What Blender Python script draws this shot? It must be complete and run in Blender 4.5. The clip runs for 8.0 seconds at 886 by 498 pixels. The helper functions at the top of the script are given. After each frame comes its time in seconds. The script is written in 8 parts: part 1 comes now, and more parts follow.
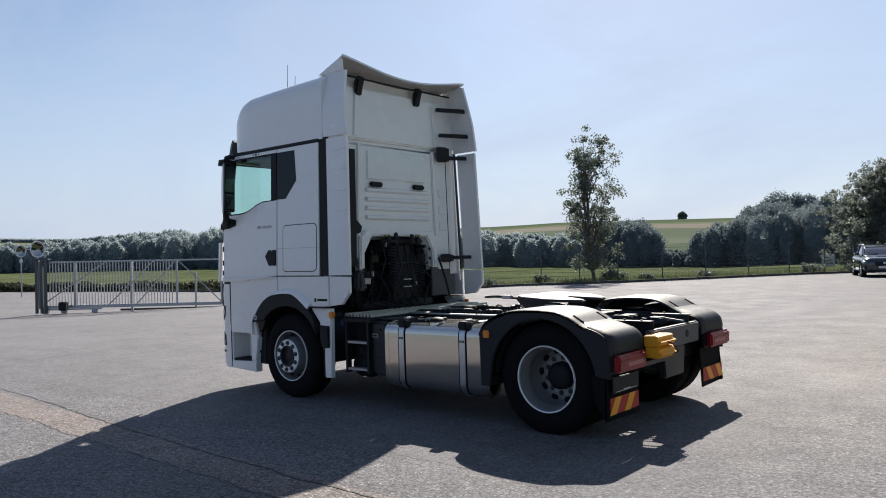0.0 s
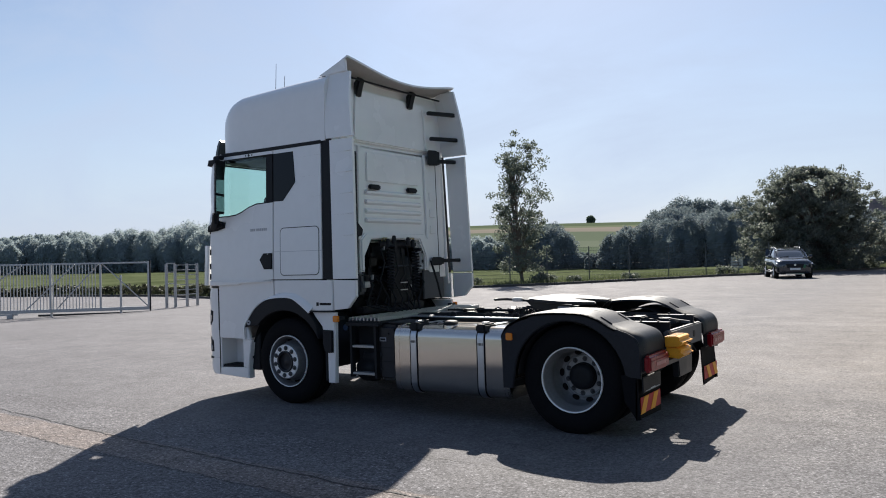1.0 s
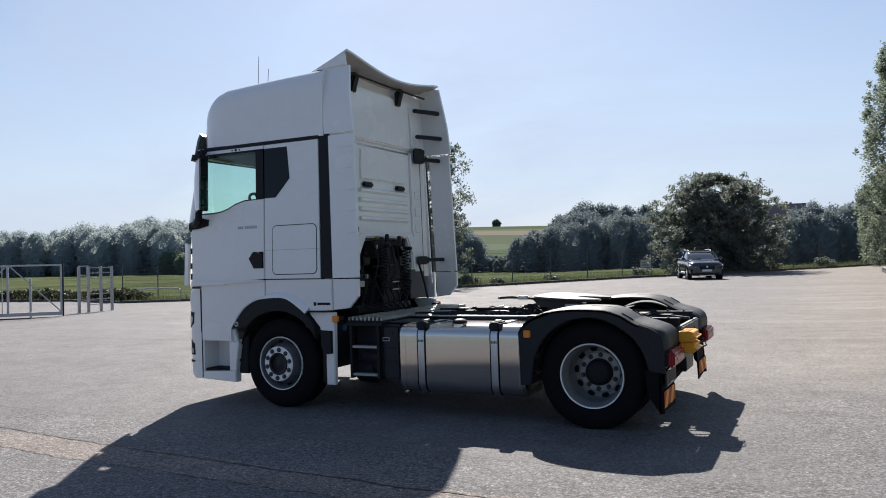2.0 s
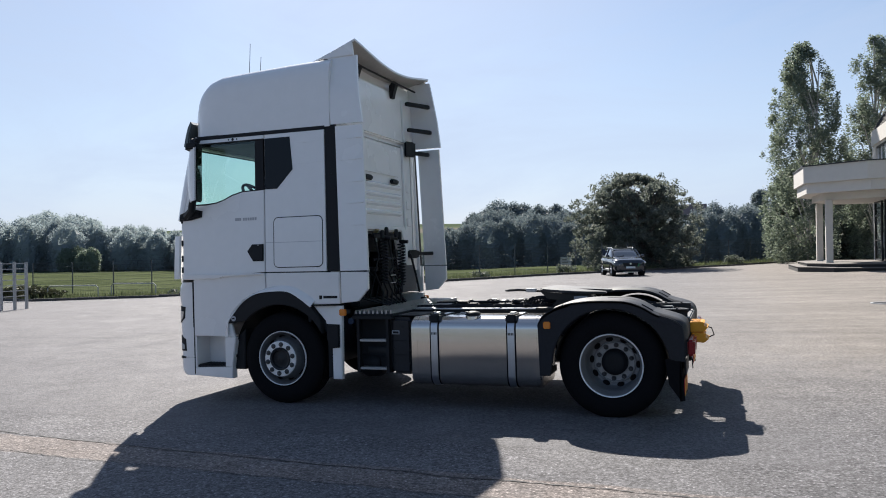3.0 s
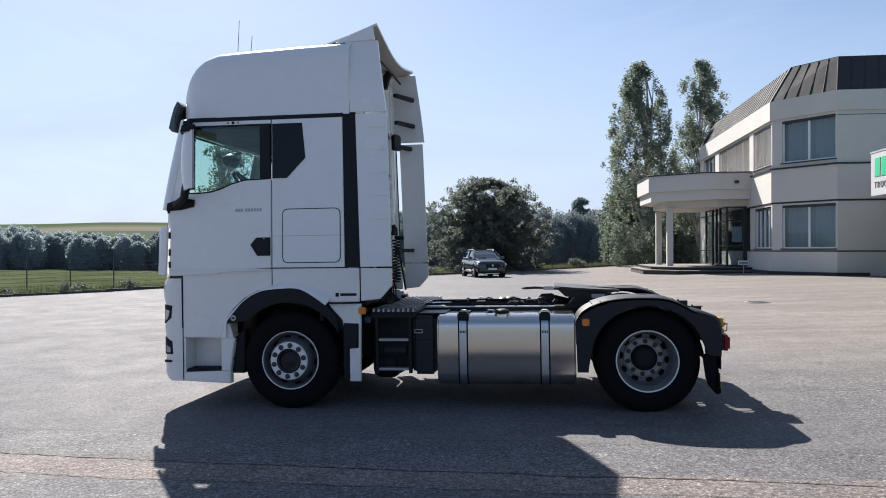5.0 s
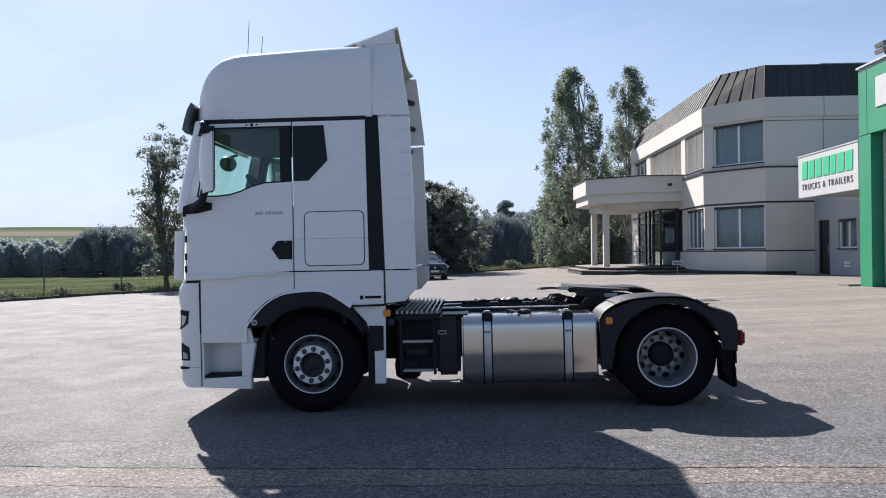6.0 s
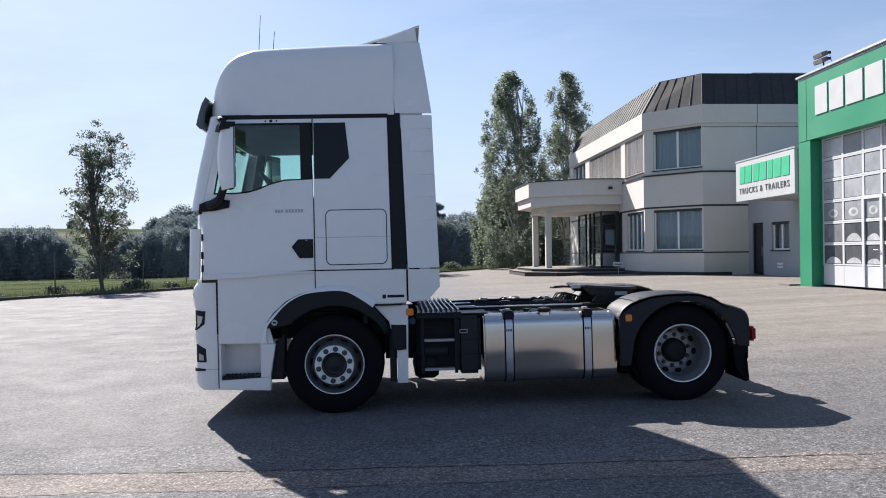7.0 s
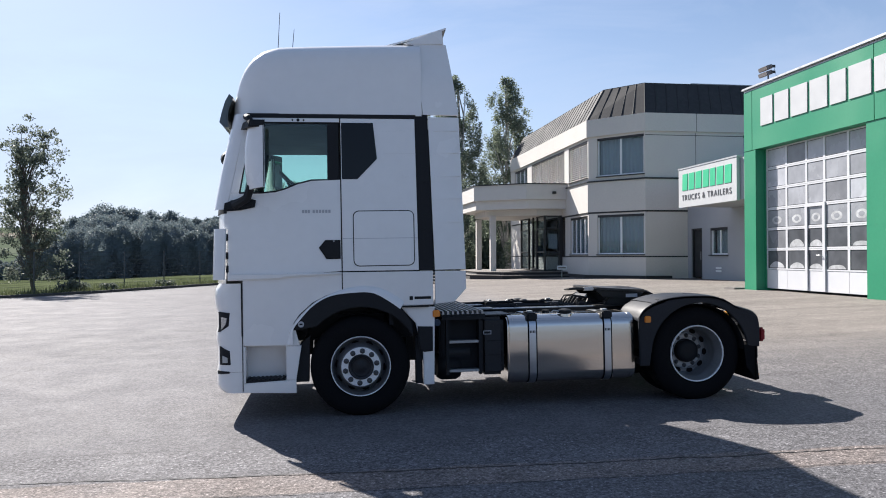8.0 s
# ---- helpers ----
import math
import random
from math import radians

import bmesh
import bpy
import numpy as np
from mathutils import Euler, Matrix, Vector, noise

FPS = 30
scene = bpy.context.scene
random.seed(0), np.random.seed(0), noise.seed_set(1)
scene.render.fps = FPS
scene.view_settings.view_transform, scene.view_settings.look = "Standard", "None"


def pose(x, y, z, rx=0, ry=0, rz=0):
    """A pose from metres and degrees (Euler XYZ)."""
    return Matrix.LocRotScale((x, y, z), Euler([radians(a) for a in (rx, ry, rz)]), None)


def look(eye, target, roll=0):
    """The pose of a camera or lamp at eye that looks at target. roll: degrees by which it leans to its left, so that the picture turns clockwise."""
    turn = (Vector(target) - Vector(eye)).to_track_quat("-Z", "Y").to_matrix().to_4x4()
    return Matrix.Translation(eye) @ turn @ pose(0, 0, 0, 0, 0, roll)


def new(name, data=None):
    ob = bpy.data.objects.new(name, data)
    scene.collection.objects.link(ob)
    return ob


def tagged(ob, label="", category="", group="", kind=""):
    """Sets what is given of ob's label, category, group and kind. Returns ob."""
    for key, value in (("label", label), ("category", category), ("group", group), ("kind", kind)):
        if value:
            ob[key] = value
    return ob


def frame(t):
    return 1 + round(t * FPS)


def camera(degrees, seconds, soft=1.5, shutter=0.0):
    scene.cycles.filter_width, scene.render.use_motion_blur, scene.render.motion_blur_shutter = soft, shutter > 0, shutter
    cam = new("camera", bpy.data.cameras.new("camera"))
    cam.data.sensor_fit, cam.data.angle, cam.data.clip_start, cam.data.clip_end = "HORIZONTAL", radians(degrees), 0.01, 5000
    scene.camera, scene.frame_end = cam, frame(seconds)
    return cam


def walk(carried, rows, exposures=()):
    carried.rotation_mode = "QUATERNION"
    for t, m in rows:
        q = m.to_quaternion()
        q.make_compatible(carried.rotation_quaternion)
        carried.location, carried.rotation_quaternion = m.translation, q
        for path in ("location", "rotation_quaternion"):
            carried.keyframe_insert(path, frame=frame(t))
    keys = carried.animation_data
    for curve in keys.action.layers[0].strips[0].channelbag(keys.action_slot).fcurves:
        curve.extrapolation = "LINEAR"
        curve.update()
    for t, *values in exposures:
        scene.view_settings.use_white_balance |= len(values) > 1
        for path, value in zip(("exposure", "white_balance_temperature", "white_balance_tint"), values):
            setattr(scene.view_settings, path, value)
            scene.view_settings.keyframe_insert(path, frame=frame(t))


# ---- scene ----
cam = camera(59.8, 8.0, soft=1.0)
PATH = [
    (0, (7.357, -6.955, 1.696), (6.071, -5.423, 1.7), -1.1),
    (0.5, (6.946, -7.273, 1.729), (5.745, -5.674, 1.732), -1.0),
    (1, (6.536, -7.594, 1.72), (5.43, -5.927, 1.727), -1.1),
    (1.5, (6.068, -7.841, 1.698), (5.065, -6.111, 1.709), -1.2),
    (2.8, (4.816, -8.396, 1.66), (4.088, -6.533, 1.664), -0.9),
    (3, (4.627, -8.48, 1.651), (3.939, -6.602, 1.652), -0.9),
    (3.5, (4.126, -8.621, 1.648), (3.544, -6.707, 1.641), -0.5),
    (4, (3.6, -8.657, 1.633), (3.127, -6.714, 1.62), -0.3),
    (4.5, (3.09, -8.732, 1.61), (2.728, -6.766, 1.596), -0.1),
    (4.7, (2.898, -8.741, 1.613), (2.576, -6.767, 1.606), -0.0),
    (5.8, (1.809, -8.89, 1.616), (1.702, -6.893, 1.624), -0.7),
    (6, (1.608, -8.93, 1.611), (1.539, -6.931, 1.618), -0.6),
    (6.5, (1.133, -8.924, 1.61), (1.155, -6.925, 1.618), -0.8),
    (7, (0.652, -8.934, 1.585), (0.767, -6.937, 1.596), -0.6),
    (7.5, (0.164, -8.942, 1.562), (0.371, -6.953, 1.576), -0.3),
    (8, (-0.34, -8.87, 1.582), (-0.043, -6.893, 1.599), -0.2),
]
EXPOSE = [(0.0, 0.98, 6130, 11), (1.5, 1.02, 6130, 11), (3.5, 1.09, 6020, 11), (6.0, 1.19, 5970, 12.5), (8.0, 1.23, 5960, 12.5)]
walk(cam, [(t, look(eye, target, roll)) for t, eye, target, roll in PATH], EXPOSE)

# ---------- light: a clear morning, the sun high behind the truck ----------
SUN_DIR = Vector((-0.57, 1.14, 1.0)).normalized()
SUN_EL = math.asin(SUN_DIR.z)
SUN_AZ = math.atan2(SUN_DIR.x, SUN_DIR.y)
world = bpy.data.worlds.new("sky_world")
scene.world = world
world.use_nodes = True
wn = world.node_tree
bg = wn.nodes["Background"]
sky = wn.nodes.new("ShaderNodeTexSky")
sky.sky_type = "NISHITA"
sky.sun_disc = False
sky.sun_elevation = SUN_EL
sky.sun_rotation = SUN_AZ
sky.altitude = 400
sky.air_density = 1.0
sky.dust_density = 0.7
sky.ozone_density = 0.7
# faint high cirrus
wtc = wn.nodes.new("ShaderNodeTexCoord")
wmp = wn.nodes.new("ShaderNodeMapping")
wmp.inputs["Scale"].default_value = (1.6, 4.5, 7.0)
wmp.inputs["Rotation"].default_value = (0.2, 0.15, 0.7)
wns = wn.nodes.new("ShaderNodeTexNoise")
wns.inputs["Scale"].default_value = 1.3
wns.inputs["Detail"].default_value = 7
wns.inputs["Roughness"].default_value = 0.62
wns.inputs["Distortion"].default_value = 0.6
wrg = wn.nodes.new("ShaderNodeMapRange")
wrg.inputs["From Min"].default_value = 0.38
wrg.inputs["From Max"].default_value = 0.8
wrg.inputs["To Max"].default_value = 0.75
wmx = wn.nodes.new("ShaderNodeMix")
wmx.data_type = "RGBA"
wn.links.new(wtc.outputs["Generated"], wmp.inputs[0])
wn.links.new(wmp.outputs[0], wns.inputs["Vector"])
wn.links.new(wns.outputs[0], wrg.inputs[0])
wn.links.new(wrg.outputs[0], wmx.inputs["Factor"])
wn.links.new(sky.outputs[0], wmx.inputs["A"])
# morning haze low over the horizon
wsp = wn.nodes.new("ShaderNodeSeparateXYZ")
whz = wn.nodes.new("ShaderNodeMapRange")
whz.interpolation_type = "SMOOTHSTEP"
whz.inputs["From Min"].default_value = -0.12
whz.inputs["From Max"].default_value = 0.43
whz.inputs["To Min"].default_value = 0.95
whz.inputs["To Max"].default_value = 0.0
wm2 = wn.nodes.new("ShaderNodeMix")
wm2.data_type = "RGBA"
# the haze is brightest towards the sun
wdt = wn.nodes.new("ShaderNodeVectorMath")
wdt.operation = "DOT_PRODUCT"
wdt.inputs[1].default_value = Vector((SUN_DIR.x, SUN_DIR.y, 0)).normalized()
wdr = wn.nodes.new("ShaderNodeMapRange")
wdr.inputs["From Min"].default_value = -0.5
wdr.inputs["From Max"].default_value = 0.8
whc = wn.nodes.new("ShaderNodeMix")
whc.data_type = "RGBA"
whc.inputs["A"].default_value = (2.5, 3.25, 4.8, 1)
whc.inputs["B"].default_value = (5.6, 6.35, 7.7, 1)
wn.links.new(wtc.outputs["Generated"], wdt.inputs[0])
wn.links.new(wdt.outputs["Value"], wdr.inputs[0])
wn.links.new(wdr.outputs[0], whc.inputs["Factor"])
wn.links.new(whc.outputs["Result"], wm2.inputs["B"])
wn.links.new(whc.outputs["Result"], wmx.inputs["B"])
wn.links.new(wtc.outputs["Generated"], wsp.inputs[0])
wn.links.new(wsp.outputs[2], whz.inputs[0])
wn.links.new(whz.outputs[0], wm2.inputs["Factor"])
wn.links.new(wmx.outputs["Result"], wm2.inputs["A"])
wn.links.new(wm2.outputs["Result"], bg.inputs[0])
bg.inputs[1].default_value = 0.051
sun_data = bpy.data.lights.new("sun", "SUN")
sun_data.energy = 5.0
sun_data.angle = radians(0.55)
sun_data.color = (1.0, 0.905, 0.765)
sun = new("sun", sun_data)
sun.matrix_world = look(SUN_DIR * 50, (0, 0, 0))

# ---------- mesh helpers ----------
def mesh_of(name, bm, mat, smooth=35):
    bmesh.ops.recalc_face_normals(bm, faces=bm.faces)
    me = bpy.data.meshes.new(name)
    bm.to_mesh(me)
    bm.free()
    if smooth:
        for p in me.polygons:
            p.use_smooth = True
        me.set_sharp_from_angle(angle=radians(smooth))
    if mat:
        me.materials.append(mat)
    return me


def part(name, bm, mat, parent=None, label="", smooth=35):
    """One mesh object under a thing or a part."""
    ob = new(name, mesh_of(name, bm, mat, smooth))
    if parent:
        ob.parent = parent
    if label:
        ob["label"] = label
    return ob


def thing(name, label, category, m=None, group="", kind=""):
    ob = new(name)
    ob.empty_display_size = 0.2
    if m is not None:
        ob.matrix_basis = m
    return tagged(ob, label, category, group, kind)


def B(*boxes, bevel=0.0, seg=2):
    """A bmesh of boxes (x0, x1, y0, y1, z0, z1)."""
    bm = bmesh.new()
    for b in boxes:
        add_box(bm, *b)
    if bevel:
        bmesh.ops.bevel(bm, geom=bm.edges[:], offset=bevel, segments=seg, affect="EDGES", clamp_overlap=True)
    return bm


def add_box(bm, x0, x1, y0, y1, z0, z1, m=None):
    v = [bm.verts.new((x, y, z)) for x in (x0, x1) for y in (y0, y1) for z in (z0, z1)]
    for f in ((0, 1, 3, 2), (4, 6, 7, 5), (0, 4, 5, 1), (2, 3, 7, 6), (0, 2, 6, 4), (1, 5, 7, 3)):
        bm.faces.new([v[i] for i in f])
    if m is not None:
        bmesh.ops.transform(bm, matrix=m, verts=v)
    return v


def prism(pts, axis, a, b, bevel=0.0, bm=None, seg=2):
    """A polygon of 2D points pushed along an axis from a to b. axis y: points are (x, z); x: (y, z); z: (x, y)."""
    own = bmesh.new()
    def put(p, h):
        return {"y": (p[0], h, p[1]), "x": (h, p[0], p[1]), "z": (p[0], p[1], h)}[axis]
    lo = [own.verts.new(put(p, a)) for p in pts]
    hi = [own.verts.new(put(p, b)) for p in pts]
    f1 = own.faces.new(lo)
    f2 = own.faces.new(hi)
    n = len(pts)
    for i in range(n):
        own.faces.new((lo[i], lo[(i + 1) % n], hi[(i + 1) % n], hi[i]))
    bmesh.ops.recalc_face_normals(own, faces=own.faces)
    if bevel:
        bmesh.ops.bevel(own, geom=[e for f in (f1, f2) for e in f.edges], offset=bevel, segments=seg, affect="EDGES", clamp_overlap=True)
    if bm is None:
        return own
    join(bm, own)
    return bm


def join(bm, other, m=None):
    if m is not None:
        bmesh.ops.transform(other, matrix=m, verts=other.verts)
    base = {}
    for v in other.verts:
        base[v] = bm.verts.new(v.co)
    for f in other.faces:
        bm.faces.new([base[v] for v in f.verts])
    other.free()
    return bm


def lathe(profile, seg=48, axis="y", at=(0, 0, 0), bm=None):
    """A profile of (radius, height) turned about an axis through at."""
    bm = bm or bmesh.new()
    rings = []
    for r, h in profile:
        ring = []
        for i in range(seg):
            a = 2 * math.pi * i / seg
            c, s = r * math.cos(a), r * math.sin(a)
            p = {"y": (c, h, s), "z": (c, s, h), "x": (h, c, s)}[axis]
            ring.append(bm.verts.new((p[0] + at[0], p[1] + at[1], p[2] + at[2])))
        rings.append(ring)
    for a, b in zip(rings, rings[1:]):
        for i in range(seg):
            j = (i + 1) % seg
            bm.faces.new((a[i], a[j], b[j], b[i]))
    return bm


def disc(bm, r, axis, at, seg=24, depth=0.02):
    """A closed short cylinder."""
    own = lathe([(r, 0), (r, depth)], seg, axis, at)
    own.verts.ensure_lookup_table()
    own.faces.new(own.verts[:seg])
    own.faces.new(own.verts[seg:2 * seg])
    return join(bm, own) if bm is not None else own


def tube(points, r, seg=8, bm=None, r_end=None, caps=True):
    """A round tube along points; r may taper to r_end."""
    bm = bm or bmesh.new()
    pts = [Vector(p) for p in points]
    rings = []
    n = len(pts)
    up = Vector((0.13, 0.21, 0.97))
    for i, p in enumerate(pts):
        d = (pts[min(i + 1, n - 1)] - pts[max(i - 1, 0)]).normalized()
        u = d.cross(up)
        if u.length < 1e-3:
            u = d.cross(Vector((1, 0, 0)))
        u.normalize()
        w = d.cross(u)
        rr = r if r_end is None else r + (r_end - r) * i / (n - 1)
        rings.append([bm.verts.new(p + (u * math.cos(2 * math.pi * k / seg) + w * math.sin(2 * math.pi * k / seg)) * rr) for k in range(seg)])
    for a, b in zip(rings, rings[1:]):
        for i in range(seg):
            j = (i + 1) % seg
            bm.faces.new((a[i], a[j], b[j], b[i]))
    if caps:
        bm.faces.new(rings[0])
        bm.faces.new(rings[-1])
    return bm


def sheet(nu, nv, fn, thick=None, bm=None):
    """A grid of points fn(u, v), with an offset vector function or none for thickness."""
    bm = bm or bmesh.new()
    def layer(off):
        return [[bm.verts.new(Vector(fn(i / nu, j / nv)) + off(i / nu, j / nv)) for j in range(nv + 1)] for i in range(nu + 1)]
    a = layer(lambda u, v: Vector())
    for i in range(nu):
        for j in range(nv):
            bm.faces.new((a[i][j], a[i + 1][j], a[i + 1][j + 1], a[i][j + 1]))
    if thick:
        b = layer(thick)
        for i in range(nu):
            for j in range(nv):
                bm.faces.new((b[i][j], b[i][j + 1], b[i + 1][j + 1], b[i + 1][j]))
        edge = [(i, 0) for i in range(nu + 1)] + [(nu, j) for j in range(1, nv + 1)] + [(i, nv) for i in range(nu - 1, -1, -1)] + [(0, j) for j in range(nv - 1, 0, -1)]
        for (i, j), (k, l) in zip(edge, edge[1:] + edge[:1]):
            bm.faces.new((a[i][j], a[k][l], b[k][l], b[i][j]))
    return bm


def raw_mesh(name, verts, faces, mats, parent=None, smooth=False, idx=None):
    """A mesh from numpy arrays of corners and equal-sided faces."""
    verts = np.asarray(verts, dtype=np.float32)
    faces = np.asarray(faces, dtype=np.int32)
    k = faces.shape[1]
    me = bpy.data.meshes.new(name)
    me.vertices.add(len(verts))
    me.vertices.foreach_set("co", verts.ravel())
    me.loops.add(faces.size)
    me.loops.foreach_set("vertex_index", faces.ravel())
    me.polygons.add(len(faces))
    me.polygons.foreach_set("loop_start", np.arange(0, faces.size, k, dtype=np.int32))
    me.polygons.foreach_set("loop_total", np.full(len(faces), k, dtype=np.int32))
    me.polygons.foreach_set("use_smooth", np.full(len(faces), smooth))
    for m in mats:
        me.materials.append(m)
    if idx is not None:
        me.polygons.foreach_set("material_index", np.asarray(idx, dtype=np.int32))
    me.update(calc_edges=True)
    ob = new(name, me)
    if parent:
        ob.parent = parent
    return ob


# ---------- materials ----------
def material(name, color, rough=0.5, metal=0.0, var=0.06, scale=3.0, fine=60.0, bump=0.0, bump_scale=80.0, spec=0.5, coat=0.0, tint=None, rough_var=0.08, stretch=None):
    """A surface with colour variation at two scales, uneven gloss and fine relief. Sizes in features per metre."""
    m = bpy.data.materials.new(name)
    m.use_nodes = True
    nt = m.node_tree
    bs = nt.nodes["Principled BSDF"]
    tc = nt.nodes.new("ShaderNodeTexCoord")
    src = tc.outputs["Object"]
    if stretch:
        mp = nt.nodes.new("ShaderNodeMapping")
        mp.inputs["Scale"].default_value = stretch
        nt.links.new(src, mp.inputs[0])
        src = mp.outputs[0]
    n1 = nt.nodes.new("ShaderNodeTexNoise")
    n1.inputs["Scale"].default_value = scale
    n1.inputs["Detail"].default_value = 5
    n2 = nt.nodes.new("ShaderNodeTexNoise")
    n2.inputs["Scale"].default_value = fine
    n2.inputs["Detail"].default_value = 3
    for n in (n1, n2):
        nt.links.new(src, n.inputs["Vector"])
    add = nt.nodes.new("ShaderNodeMath")
    add.operation = "ADD"
    nt.links.new(n1.outputs[0], add.inputs[0])
    nt.links.new(n2.outputs[0], add.inputs[1])
    ramp = nt.nodes.new("ShaderNodeMapRange")
    ramp.inputs["From Min"].default_value = 0.65
    ramp.inputs["From Max"].default_value = 1.35
    nt.links.new(add.outputs[0], ramp.inputs[0])
    mix = nt.nodes.new("ShaderNodeMix")
    mix.data_type = "RGBA"
    lo = [c * (1 - var) for c in color]
    hi = [min(1, c * (1 + var)) for c in (tint or color)]
    mix.inputs["A"].default_value = (*lo, 1)
    mix.inputs["B"].default_value = (*hi, 1)
    nt.links.new(ramp.outputs[0], mix.inputs["Factor"])
    nt.links.new(mix.outputs["Result"], bs.inputs["Base Color"])
    rr = nt.nodes.new("ShaderNodeMapRange")
    rr.inputs["From Min"].default_value = 0.3
    rr.inputs["From Max"].default_value = 0.7
    rr.inputs["To Min"].default_value = max(0.02, rough - rough_var)
    rr.inputs["To Max"].default_value = min(1, rough + rough_var)
    nt.links.new(n1.outputs[0], rr.inputs[0])
    nt.links.new(rr.outputs[0], bs.inputs["Roughness"])
    bs.inputs["Metallic"].default_value = metal
    bs.inputs["Specular IOR Level"].default_value = spec
    bs.inputs["Coat Weight"].default_value = coat
    bs.inputs["Coat Roughness"].default_value = 0.06
    if bump:
        n3 = nt.nodes.new("ShaderNodeTexNoise")
        n3.inputs["Scale"].default_value = bump_scale
        n3.inputs["Detail"].default_value = 4
        nt.links.new(src, n3.inputs["Vector"])
        bp = nt.nodes.new("ShaderNodeBump")
        bp.inputs["Strength"].default_value = bump
        bp.inputs["Distance"].default_value = 0.01
        nt.links.new(n3.outputs[0], bp.inputs["Height"])
        nt.links.new(bp.outputs[0], bs.inputs["Normal"])
    return m


def glass(name, tint=(0.85, 0.95, 0.92), rough=0.0):
    """Thin tinted glass: clear film with a mirror-like gloss."""
    m = bpy.data.materials.new(name)
    m.use_nodes = True
    nt = m.node_tree
    nt.nodes.clear()
    out = nt.nodes.new("ShaderNodeOutputMaterial")
    tr = nt.nodes.new("ShaderNodeBsdfTransparent")
    tr.inputs[0].default_value = (*tint, 1)
    gl = nt.nodes.new("ShaderNodeBsdfGlossy")
    gl.inputs["Roughness"].default_value = rough
    lw = nt.nodes.new("ShaderNodeLayerWeight")
    lw.inputs[0].default_value = 0.5
    pw = nt.nodes.new("ShaderNodeMath")
    pw.operation = "POWER"
    pw.inputs[1].default_value = 4.0
    nt.links.new(lw.outputs["Facing"], pw.inputs[0])
    fr = nt.nodes.new("ShaderNodeMapRange")
    fr.inputs["To Min"].default_value = 0.045
    fr.inputs["To Max"].default_value = 0.9
    nt.links.new(pw.outputs[0], fr.inputs[0])
    mx = nt.nodes.new("ShaderNodeMixShader")
    nt.links.new(fr.outputs[0], mx.inputs[0])
    nt.links.new(tr.outputs[0], mx.inputs[1])
    nt.links.new(gl.outputs[0], mx.inputs[2])
    nt.links.new(mx.outputs[0], out.inputs[0])
    return m


def leaf_material(name, a, b, trans=0.25):
    """Leaves: colour varies from leaf to leaf, with some light let through."""
    m = bpy.data.materials.new(name)
    m.use_nodes = True
    nt = m.node_tree
    bs = nt.nodes["Principled BSDF"]
    ge = nt.nodes.new("ShaderNodeNewGeometry")
    mix = nt.nodes.new("ShaderNodeMix")
    mix.data_type = "RGBA"
    mix.inputs["A"].default_value = (*a, 1)
    mix.inputs["B"].default_value = (*b, 1)
    nt.links.new(ge.outputs["Random Per Island"], mix.inputs["Factor"])
    nt.links.new(mix.outputs["Result"], bs.inputs["Base Color"])
    bs.inputs["Roughness"].default_value = 0.62
    bs.inputs["Specular IOR Level"].default_value = 0.12
    tl = nt.nodes.new("ShaderNodeBsdfTranslucent")
    nt.links.new(mix.outputs["Result"], tl.inputs[0])
    dim = nt.nodes.new("ShaderNodeMix")
    dim.data_type = "RGBA"
    dim.blend_type = "MULTIPLY"
    dim.inputs["Factor"].default_value = 1.0
    dim.inputs["B"].default_value = (trans * 2.0, trans * 2.0, trans * 1.9, 1)
    nt.links.new(mix.outputs["Result"], dim.inputs["A"])
    nt.links.new(dim.outputs["Result"], tl.inputs[0])
    sh = nt.nodes.new("ShaderNodeAddShader")
    nt.links.new(bs.outputs[0], sh.inputs[0])
    nt.links.new(tl.outputs[0], sh.inputs[1])
    nt.links.new(sh.outputs[0], nt.nodes["Material Output"].inputs[0])
    return m


